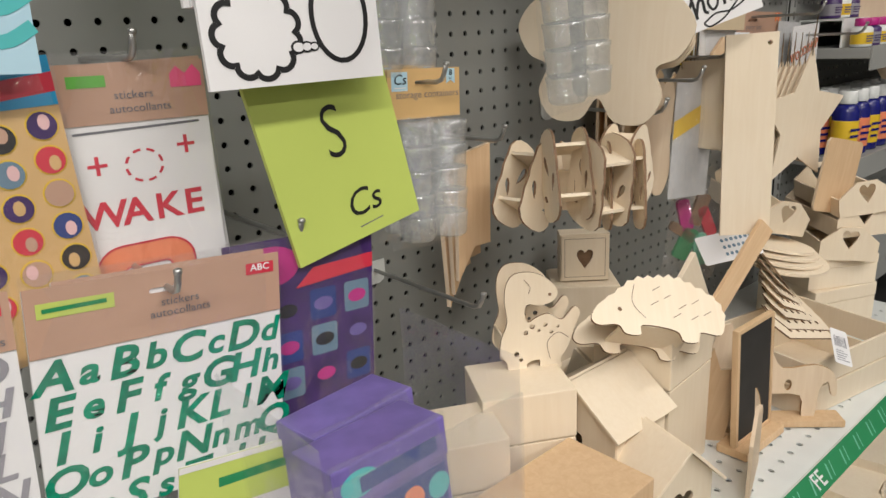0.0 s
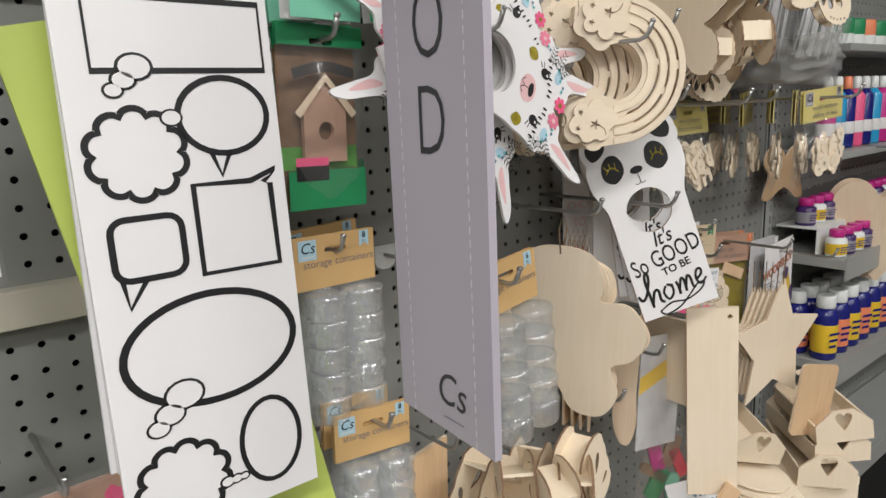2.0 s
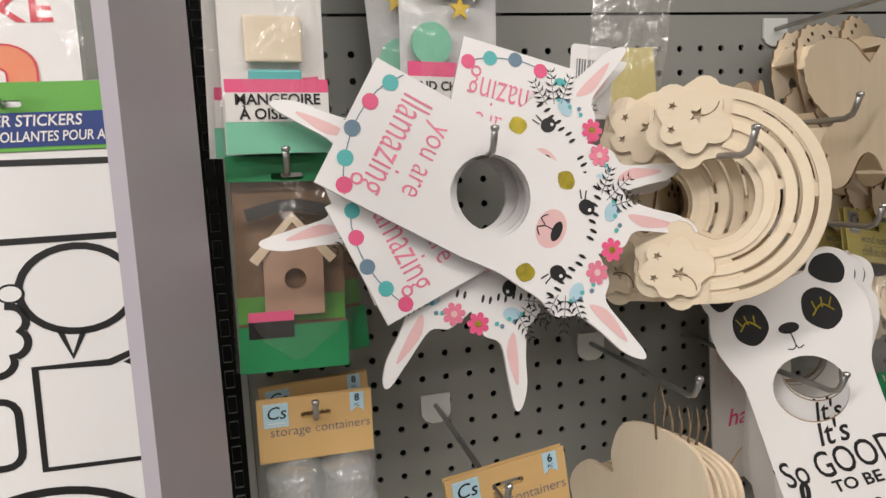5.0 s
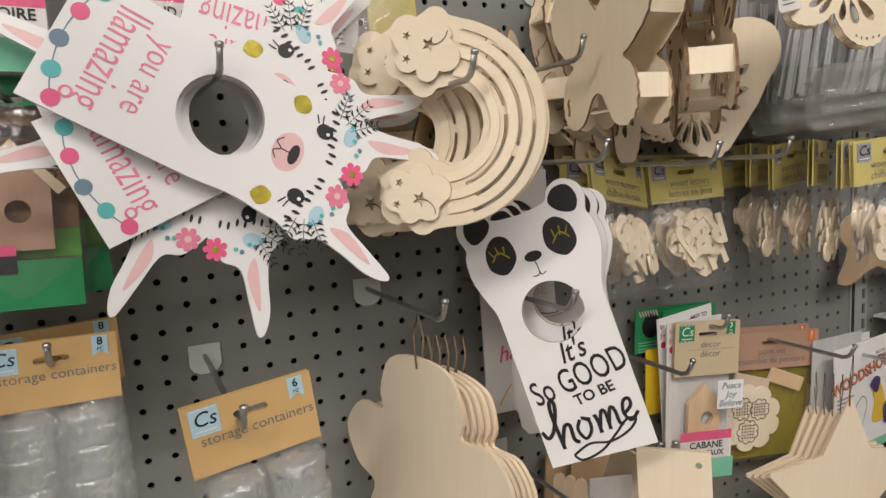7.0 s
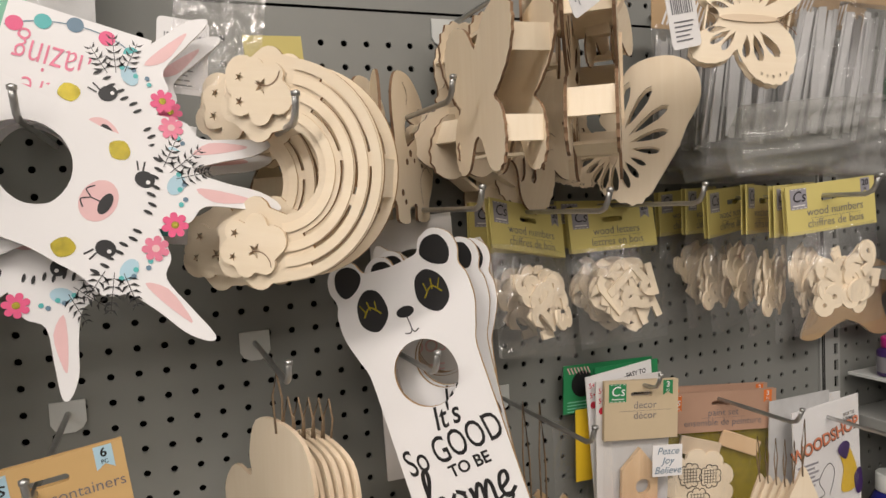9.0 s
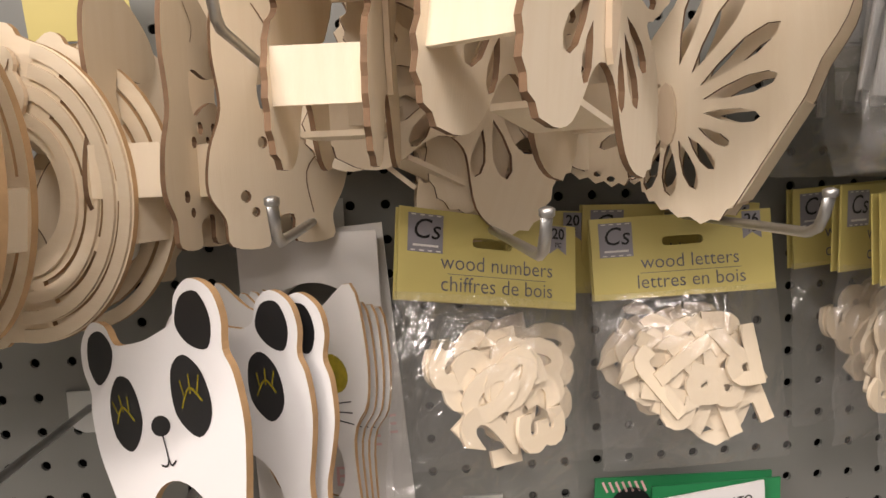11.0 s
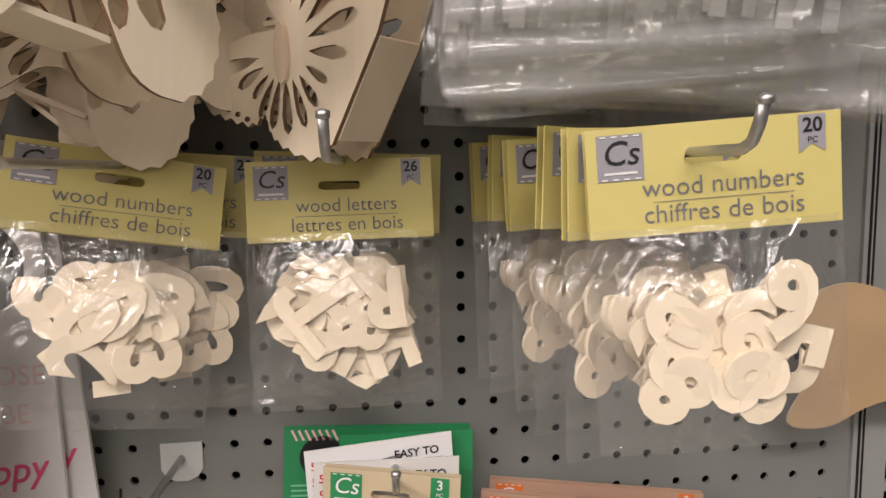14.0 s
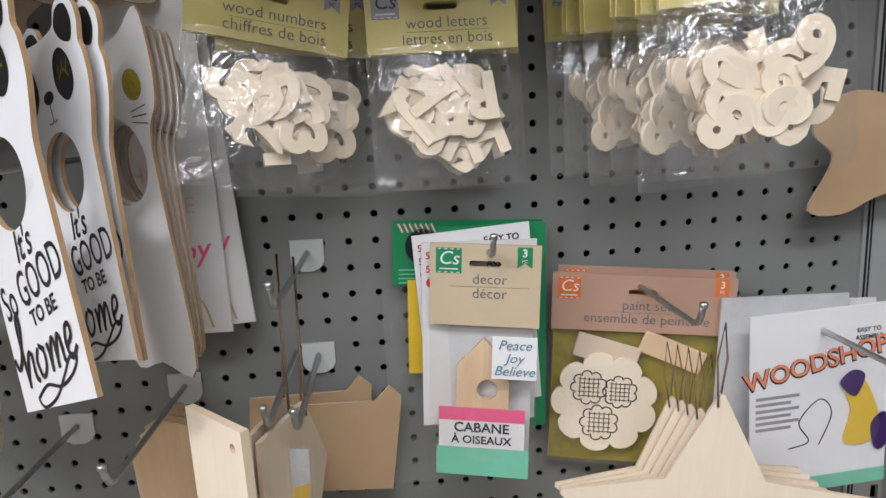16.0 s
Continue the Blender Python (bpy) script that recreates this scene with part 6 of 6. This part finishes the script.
lidded_box(0.11, 0.13, 0.062, pose(-0.605, -0.224, Z, 0, 0, -1) @ SMALLER)
copy_thing(h1, pose(-0.503, -0.200, Z + 0.056, 8, -30, -25) @ SMALLER)
copy_thing(h2, pose(-0.452, -0.164, Z, 0, 0, 7) @ SMALLER)
copy_thing(h1, pose(-0.367, -0.153, Z, 0, 8, -25) @ SMALLER)


def heart_box(m):
    t = thing("heart_box", "pale wooden box with a framed heart cut in its front", "wooden box", m)
    part("box_body", box(-0.055, 0.055, 0.004, 0.048, 0, 0.11, 0.001), "wood", t)
    f = part("front_panel", plate(rect(-0.052, 0.052, 0.003, 0.107), 0.0035, [[(a * 0.19, 0.056 + b * 0.19) for a, b in heart]], edge_index=1), ["wood", "wood2"], t)
    # dark brown sheet behind the cut heart, painted shade of a hollow inside
    part("inlay", box(-0.03, 0.03, 0.0036, 0.0039, 0.02, 0.09), "edge", t)
    part("frame_line", stroke(rect(-0.045, 0.045, 0.011, 0.1), 0.0014, True), "edge", f)
    return t


heart_box(pose(-0.455, -0.08, 1.052, 0, 0, -42) @ Matrix.Scale(0.68, 4))
lidded_box(0.1, 0.09, 0.224, pose(-0.44, -0.062, Z, 0, 0, -42))
lidded_box(0.12, 0.11, 0.045, pose(-0.342, -0.166, Z + 0.153, -18, 14, 25) @ SMALLER)
lidded_box(0.12, 0.1, 0.16, pose(-0.337, -0.133, Z, 0, 0, 3) @ SMALLER)


def hedgehog(m):
    t = thing("wooden_hedgehog", "pale wooden hedgehog cut-out box with engraved spines", "wooden kit", m, "wooden animals")
    out = smooth([(-0.095, -0.03), (-0.085, -0.038), (-0.06, -0.034), (-0.05, -0.045), (-0.03, -0.044), (-0.025, -0.03), (0.02, -0.032), (0.03, -0.046), (0.05, -0.044), (0.056, -0.03), (0.085, -0.03),
                  (0.095, -0.006), (0.088, 0.02), (0.06, 0.036), (0.03, 0.046), (0.0, 0.042), (-0.03, 0.034), (-0.06, 0.01), (-0.085, -0.01)], 4)
    out = [(a * (1 + (0.035 if i % 2 else 0) * (b > 0)), b * (1 + (0.12 if i % 2 else 0) * (b > 0))) for i, (a, b) in enumerate(out)]
    double_kit(t, out, [], 0.06, ((-0.05, 0.05, -0.03, -0.027), (-0.02, 0.03, 0.03, 0.033)), lines=[smooth([(-0.03, 0.028), (-0.036, 0.0), (-0.02, -0.02)], 4, False)] + [
        [(x, z), (x + 0.012, z + 0.008)] for x, z in ((-0.01, 0.0), (0.01, 0.012), (0.03, 0.0), (0.05, 0.01), (0.02, -0.014), (0.045, -0.014), (-0.005, 0.022), (0.065, -0.005))])
    part("eye", plate(disc(-0.055, -0.012, 0.003, 10), 0, y=-0.0005), "edge", t)
    return t


hedgehog(pose(-0.569, -0.278, 1.099, -48, 14, -33) @ SMALLER)
lidded_box(0.13, 0.12, 0.235, pose(-0.490, -0.225, Z, 0, 0, 5) @ SMALLER)


def plaque(outline, label, m, thick=0.005, mat="wood2", category="wooden cut-out"):
    t = thing("wooden_plaque", label, category, m, "loose wooden pieces on the shelf")
    part("board", plate(outline, thick, edge_index=1), [mat, "wood2"], t)
    return t


def chalkboard(m):
    t = thing("mini_chalkboard", "small framed chalkboard on a wooden foot", "chalkboard", m)
    part("slate", plate(rect(-0.05, 0.05, 0.02, 0.2), 0.003, y=0.002), "chalk", t)
    for a in ((-0.056, -0.049, 0.014, 0.206), (0.049, 0.056, 0.014, 0.206)):
        part("frame_stile", box(a[0], a[1], 0.0, 0.01, a[2], a[3], 0.001), "pine", t)
    for a in ((-0.049, 0.049, 0.014, 0.021), (-0.049, 0.049, 0.199, 0.206)):
        part("frame_rail", box(a[0], a[1], 0.0, 0.01, a[2], a[3], 0.001), "pine", t)
    part("foot", box(-0.06, 0.06, -0.02, 0.03, 0.0, 0.0135, 0.002), "pine", t)
    return t


chalkboard(pose(-0.354, -0.313, Z, -3, 0, -1) @ SMALLER)


def animal_kit(m):
    t = thing("wooden_animal", "wooden standing animal cut-out on a base strip", "wooden kit", m, "wooden animals")
    out = smooth([(-0.06, 0.012), (-0.04, 0.012), (-0.036, 0.05), (0.02, 0.05), (0.026, 0.012), (0.046, 0.012), (0.05, 0.06), (0.062, 0.075), (0.07, 0.05), (0.078, 0.054), (0.07, 0.09), (0.04, 0.105),
                  (-0.01, 0.1), (-0.03, 0.13), (-0.05, 0.15), (-0.075, 0.145), (-0.08, 0.12), (-0.062, 0.1), (-0.062, 0.06)], 3)
    part("figure", plate(out, 0.005, [disc(0, 0.07, 0.006, 10, 0.01)], edge_index=1), ["wood2", "plyedge"], t)
    part("base_strip", box(-0.08, 0.09, -0.016, 0.02, 0, 0.0118, 0.002), "pine", t)
    return t


animal_kit(pose(-0.271, -0.320, Z, 0, 0, -45) @ SMALLER)
animal_kit(pose(-0.367, -0.246, Z, 0, 0, -75) @ SMALLER)
for k, (m, w, h, mat) in enumerate(((pose(-0.452, -0.360, Z + 0.005, 0, 0, 19) @ SMALLER, 0.11, 0.13, "wood2"), (pose(-0.403, -0.243, Z, 0, 12, -55) @ SMALLER, 0.09, 0.16, "pine"), (pose(-0.287, -0.189, Z, 0, 8, -35) @ SMALLER, 0.1, 0.17, "wood2"))):
    plaque([(-w / 2, 0), (w / 2, 0), (w / 2, h * 0.7), (w * 0.3, h * 0.84), (w * 0.1, h * 0.8), (-w * 0.1, h), (-w / 2, h * 0.7)], "loose pale wooden house-shaped board", m, mat=mat)

# trays of stacked cut-outs


def crate(m, w, d, h, label):
    t = thing("wooden_crate", label, "wooden crate", m, "wooden crates")
    part("crate_floor", box(-w / 2, w / 2, -d / 2, d / 2, 0, 0.004), "wood", t)
    for j in range(2):
        z0, z1 = 0.004 + j * h / 2, j * h / 2 + h / 2
        part("slat", box(-w / 2, w / 2, -d / 2, -d / 2 + 0.005, z0, z1, 0.0006), "wood", t)
        part("slat", box(-w / 2, w / 2, d / 2 - 0.005, d / 2, z0, z1, 0.0006), "wood", t)
        part("slat", box(-w / 2, -w / 2 + 0.005, -d / 2 + 0.005, d / 2 - 0.005, z0, z1, 0.0006), "wood", t)
        part("slat", box(w / 2 - 0.005, w / 2, -d / 2 + 0.005, d / 2 - 0.005, z0, z1, 0.0006), "wood", t)
    return t


crate(pose(-0.108, -0.271, Z, 0, 0, -11) @ SMALLER, 0.26, 0.2, 0.1, "pale wooden crate filled with cut-outs")
comb = [(-0.06, -0.035), (0.06, -0.035), (0.066, 0.0), (0.06, 0.035)] + [(0.05 - 0.02 * k + (0.008 if s else 0.0), 0.035 + (0.02 if s else 0.0)) for k in range(6) for s in (1, 0)] + [(-0.066, 0.03), (-0.07, 0.0)]
comb_holes = [disc(-0.04 + 0.02 * i, -0.015 + 0.02 * j, 0.0045, 8) for i in range(5) for j in range(2)]
ct = thing("wooden_city_cutout", "pale wooden skyline cut-out with small windows", "wooden cut-out", pose(-0.138, -0.275, Z + 0.107, -68, 14, -15) @ SMALLER, "stacked skyline cut-outs")
part("board", plate(comb, 0.003, comb_holes, edge_index=1), ["wood", "edge"], ct)
for k in range(6):
    copy_thing(ct, pose(-0.12 + 0.012 * k, -0.265 + 0.014 * k, Z + 0.113 + 0.01 * k, -66 + 3 * k, 14 + 5 * k, -17 + 4 * k) @ SMALLER)


def caddy(m):
    t = thing("wooden_caddy", "pale wooden house-ended caddy tray", "wooden tray", m, "stacked wooden caddies")
    end = [(-0.05, 0), (0.05, 0), (0.05, 0.035), (0.018, 0.062), (-0.018, 0.062), (-0.05, 0.035)]
    hh = [(a * 0.15, 0.042 + b * 0.15) for a, b in heart]
    part("end_panel", plate(end, 0.004, [hh], edge_index=1), ["wood", "wood2"], t)
    part("end_panel", plate(end, 0.004, [hh], y=0.19), "wood", t)
    part("side_panel", box(-0.05, -0.046, 0.004, 0.19, 0.0, 0.034), "wood", t)
    part("side_panel", box(0.046, 0.05, 0.004, 0.19, 0.0, 0.034), "wood", t)
    part("tray_floor", box(-0.046, 0.046, 0.004, 0.19, 0, 0.003), "wood", t)
    return t


ca = caddy(pose(0.152, -0.265, 1.062, 0, -8, -44) @ Matrix.Scale(1.02, 4))
copy_thing(ca, pose(0.155, -0.262, 1.018, 0, -3, -40) @ Matrix.Scale(1.02, 4))
copy_thing(ca, pose(0.12, -0.25, 0.975, 0, 2, -48) @ Matrix.Scale(1.02, 4))
lidded_box(0.15, 0.14, 0.06, pose(0.17, -0.18, Z + 0.089, 0, 0, -29), slot=True)
lidded_box(0.15, 0.15, 0.088, pose(0.17, -0.18, Z, 0, 0, -23), slot=True)
copy_thing(ca, pose(0.0, -0.17, 1.04, 10, 12, -30))
for k in range(4):
    dk = thing("wooden_disc", "round pale wooden slice lying in a pile", "wooden disc", pose(-0.03 + 0.008 * k, -0.2 + 0.012 * k, 1.005 + 0.007 * k, 6, 3 * k, 0), "pile of wooden discs")
    part("board", moved(plate(disc(0, 0, 0.07, 32), 0.005), pose(0, 0, 0, -90)), "wood", dk)
plaque(rrect(-0.055, 0.055, -0.075, 0.075, 0.012), "tan wooden plaque with rounded corners leaning behind the stars", pose(0.150, -0.207, 1.127, 0, 12, -15) @ SMALLER, mat="pine")
for m, w, h in ((pose(-0.294, -0.240, 1.053, -4, 42, -17) @ SMALLER, 0.036, 0.2), (pose(-0.377, -0.230, 1.025, 0, -34, 5) @ SMALLER, 0.06, 0.2)):
    st = thing("wooden_strip", "pale wooden strip leaning across the pile", "wooden strip", m, "loose wooden pieces on the shelf")
    part("board", box(-w / 2, w / 2, 0, 0.008, -h / 2, h / 2, 0.001), "pine" if w < 0.05 else "wood", st)
swing_tag(pose(-0.187, -0.351, 0.964, -40, 25, -25) @ SMALLER, 12)
lt = thing("blue_print_tag", "white paper tag printed with small blue shapes", "tag", pose(-0.2, -0.165, 1.088, -40, -4, -25))
part("paper", plate(rrect(-0.055, 0.055, -0.05, 0.0, 0.004), 0.0006), "white", lt)
bm = bmesh.new()
for i in range(7):
    for j in range(3):
        plate(disc(-0.01 + i * 0.009, -0.014 - j * 0.012, 0.0032, 8), 0, y=-0.0005, bm=bm)
part("print", bm, "slate", lt)


# small kits in clear bags and cut shapes hung low on the board
def carved_bundle(m, seed):
    t = thing("carved_kit_bundle", "bundle of small carved wooden kit faces held by slats", "wooden kit", m, "carved kit bundles")
    rnd = random.Random(seed)
    out = smooth([(-0.03, -0.05), (0.03, -0.05), (0.036, 0.0), (0.026, 0.05), (-0.026, 0.05), (-0.036, 0.0)], 4)
    out = [(a * (1 + 0.06 * (i % 2)), b) for i, (a, b) in enumerate(out)]
    hl = [teardrop(0, 0, 60, 0.03, 0.012), teardrop(-0.012, -0.02, 120, 0.024, 0.01), teardrop(0.01, -0.03, 20, 0.02, 0.008)]
    return double_kit(t, out, hl, 0.04, ((-0.03, 0.03, -0.03, -0.026), (-0.03, 0.03, 0.03, 0.034)))


for k, m in enumerate((pose(-0.641, -0.221, 1.266, 0, 20, 55) @ SMALLER, pose(-0.610, -0.242, 1.257, 0, -10, 70) @ SMALLER, pose(-0.578, -0.254, 1.247, 0, 12, 45) @ SMALLER, pose(-0.539, -0.230, 1.257, 0, -22, 15) @ SMALLER, pose(-0.591, -0.188, 1.247, 0, 70, 25) @ SMALLER, pose(-0.654, -0.172, 1.247, 0, 30, 10) @ SMALLER)):
    carved_bundle(m, k)
hook(-0.56, 1.25, 0.22, plate_on=False)


def candy_bag(m):
    t = thing("wrapped_kit_bag", "crumpled clear bag with dark red and green pieces", "craft pack", m)
    for x, z, c, w, a in ((-0.02, -0.06, "magenta", 0.011, 20), (0.005, -0.05, "edge", 0.012, -14), (0.022, -0.07, "red", 0.01, 30), (-0.012, -0.11, "pgreen", 0.014, -20), (0.018, -0.12, "mint", 0.013, 12), (-0.02, -0.09, "edge", 0.008, 60)):
        part("piece", plate([(p[0] * math.cos(radians(a)) + x - p[1] * math.sin(radians(a)), p[0] * math.sin(radians(a)) + z + p[1] * math.cos(radians(a))) for p in rrect(-w, w, -0.028, 0.028, 0.006)], 0.006), c, t)
    part("bag_front", sheet(0.1, 0.17, 16, 18, crumple(91, 0.026, 0.008), 0, 0.0), "film", t)
    part("bag_back", sheet(0.1, 0.17, 10, 12, crumple(92, -0.012, 0.008), 0, 0.0), "film2", t)
    return t


candy_bag(pose(-0.2, -0.122, 1.17, 0, 6, -30))
yp = flat_card("green_yellow_pack", "clear pack with green and yellow card", 0.09, 0.2, "foil", pose(-0.251, -0.133, 1.340, 0, 3, -13) @ SMALLER)
part("yellow_band", plate([(-0.045, -0.1), (0.045, -0.06), (0.045, -0.03), (-0.045, -0.07)], 0, y=-0.0006), "yellow", yp)
part("film_front", sheet(0.095, 0.205, 10, 12, crumple(93, 0.01, 0.004)), "film", yp)
for k in range(3):
    sp = thing("wooden_spoon", "slim pink-tinted wooden spoon shape on a hook", "wooden cut-out", pose(-0.31 + 0.006 * k, -0.09 - 0.012 * k, 1.33, 0, 4 * k - 4, -60), "wooden spoons")
    part("board", plate(smooth([(-0.008, 0), (0.008, 0), (0.01, -0.08), (0.014, -0.13), (0.006, -0.165), (-0.006, -0.165), (-0.014, -0.13), (-0.01, -0.08)], 4), 0.004), "wood2", sp)

# lower shelf: wooden pieces in clear wrap, just in view past the strip
for k in range(7):
    lidded_box(0.12, 0.12, 0.16 + 0.02 * (k % 3), pose(-0.4 + 0.11 * k, -0.33 + 0.02 * (k % 2), 0.392, 0, 0, 10 * (k % 3) - 8), "wrapped pale wooden box on the lower shelf")
    if k % 2 == 0:
        w = thing("wrapped_board", "pale wooden board in clear wrap on the lower shelf", "wooden board", pose(-0.38 + 0.11 * k, -0.42, 0.392, -10, 6, 8), "wrapped boards on the lower shelf")
        part("board", box(-0.045, 0.045, 0.0, 0.006, 0, 0.19, 0.001), "wood", w)
        part("wrap", sheet(0.1, 0.2, 8, 8, crumple(100 + k, 0.012, 0.005), 0, 0.2), "film", w)

# ---- paint bay ----


def paint_jar(label, cap, body, lab, r, h, caph):
    t = thing("paint_jar", label, "paint jar", group=label)
    part("jar_body", lathe([(r * 0.94, 0), (r, 0.003), (r, h * 0.86), (r * 0.8, h * 0.96), (r * 0.62, h)], 0, 0, 0, 18), body, t)
    part("label_wrap", lathe([(r * 1.012, h * 0.14), (r * 1.014, h * 0.15), (r * 1.014, h * 0.68), (r * 1.012, h * 0.69)], 0, 0, 0, 18), lab, t)
    part("cap", lathe([(r * 0.7, h), (r * 0.74, h + 0.002), (r * 0.72, h + caph - 0.002), (r * 0.66, h + caph)], 0, 0, 0, 16), cap, t)
    mark = bmesh.new()
    for k in range(3):
        stroke([(-r * 0.55, h * (0.28 + 0.12 * k)), (r * (0.2 + 0.15 * k), h * (0.28 + 0.12 * k))], h * 0.05, bm=mark, y=-r * 1.03)
    part("label_print", mark, body if body != "cap" else "navy", t)
    return t


blue = paint_jar("dark blue paint bottle with white cap and yellow label", "cap", "blue", "yellow", 0.027, 0.115, 0.028)
mixj = paint_jar("dark blue paint bottle with white cap and patterned label", "cap", "blue", "coral", 0.027, 0.115, 0.028)
first = True
for row in range(2):
    for k in range(15):
        src = mixj if (k + row) % 2 else blue
        m = pose(0.412 + 0.062 * k, -0.115 + 0.062 * row, 1.119, 0, 0, -20)
        if first or (k == 1 and row == 0):
            src.matrix_basis = m
            first = False
        else:
            copy_thing(src, m)
small = paint_jar("small paint pot with magenta cap and yellow label", "magenta", "cap", "yellow", 0.021, 0.042, 0.016)
dull = paint_jar("small paint pot with magenta cap and grey label", "magenta", "purple", "badge", 0.021, 0.042, 0.016)
small.matrix_basis, dull.matrix_basis = pose(0.402, -0.13, 1.353, 0, 0, -20), pose(0.448, -0.13, 1.353, 0, 0, -20)
for k in range(2, 20):
    copy_thing(dull if k % 2 else small, pose(0.402 + 0.046 * k, -0.13, 1.353, 0, 0, -20))
riser = part("shelf_riser", box(RIGHT_POST + 0.035, 1.4, -0.1, -0.01, 1.408, 1.412), "cap")
tagged(riser, "clear step riser on the paint shelf", "riser", kind="structure")
part("riser_front", box(RIGHT_POST + 0.035, 1.4, -0.1, -0.097, 1.353, 1.408), "cap", riser)
for k in range(18):
    copy_thing(small if k % 2 else dull, pose(0.41 + 0.05 * k, -0.06, 1.413, 0, 0, -20))


def tube_bottle(body, cap, label):
    t = thing("paint_tube", label, "paint tube", group="tall paint tubes")
    part("tube_body", lathe([(0.018, 0), (0.019, 0.004), (0.019, 0.11), (0.008, 0.125)], 0, 0, 0, 16), body, t)
    part("cap", lathe([(0.009, 0.125), (0.01, 0.127), (0.009, 0.15), (0.006, 0.152)], 0, 0, 0, 12), cap, t)
    part("label_wrap", lathe([(0.0193, 0.03), (0.0195, 0.031), (0.0195, 0.055), (0.0193, 0.056)], 0, 0, 0, 16), "card", t)
    return t


cols = (("magenta", "cap"), ("cyan", "cap"), ("blue", "coral"), ("pink", "cap"), ("blue", "cap"), ("cyan", "cap"), ("magenta", "cap"), ("pgreen", "cap"), ("cyan", "cap"), ("blue", "coral"), ("magenta", "cap"), ("pink", "cap"))
for k, (a, c) in enumerate(cols):
    tube_bottle(a, c, "%s squeeze paint tube standing on the shelf" % {"magenta": "magenta", "cyan": "bright blue", "blue": "dark blue", "pink": "pink", "pgreen": "green"}[a]).matrix_basis = pose(0.405 + 0.05 * k, -0.09, 1.576, 0, 0, 0)
for k in range(6):
    c = thing("green_paint_jar", "dark green paint jar with pale band", "paint jar", pose(0.41 + 0.06 * k, -0.08, 1.792), "dark green paint jars")
    part("jar_body", lathe([(0.024, 0), (0.026, 0.004), (0.026, 0.05), (0.024, 0.056)], 0, 0, 0, 16), "pgreen" if k != 3 else "coral", c)
    part("jar_base", lathe([(0.0262, 0.002), (0.0264, 0.003), (0.0264, 0.022), (0.0262, 0.023)], 0, 0, 0, 16), "cap", c)
s = part("shelf_paint_5", box(RIGHT_POST + 0.03, 2.9, -0.14, -0.004, 1.776, 1.791, 0.002), "post")
tagged(s, "grey steel shelf holding green paint jars", "shelf", kind="structure")
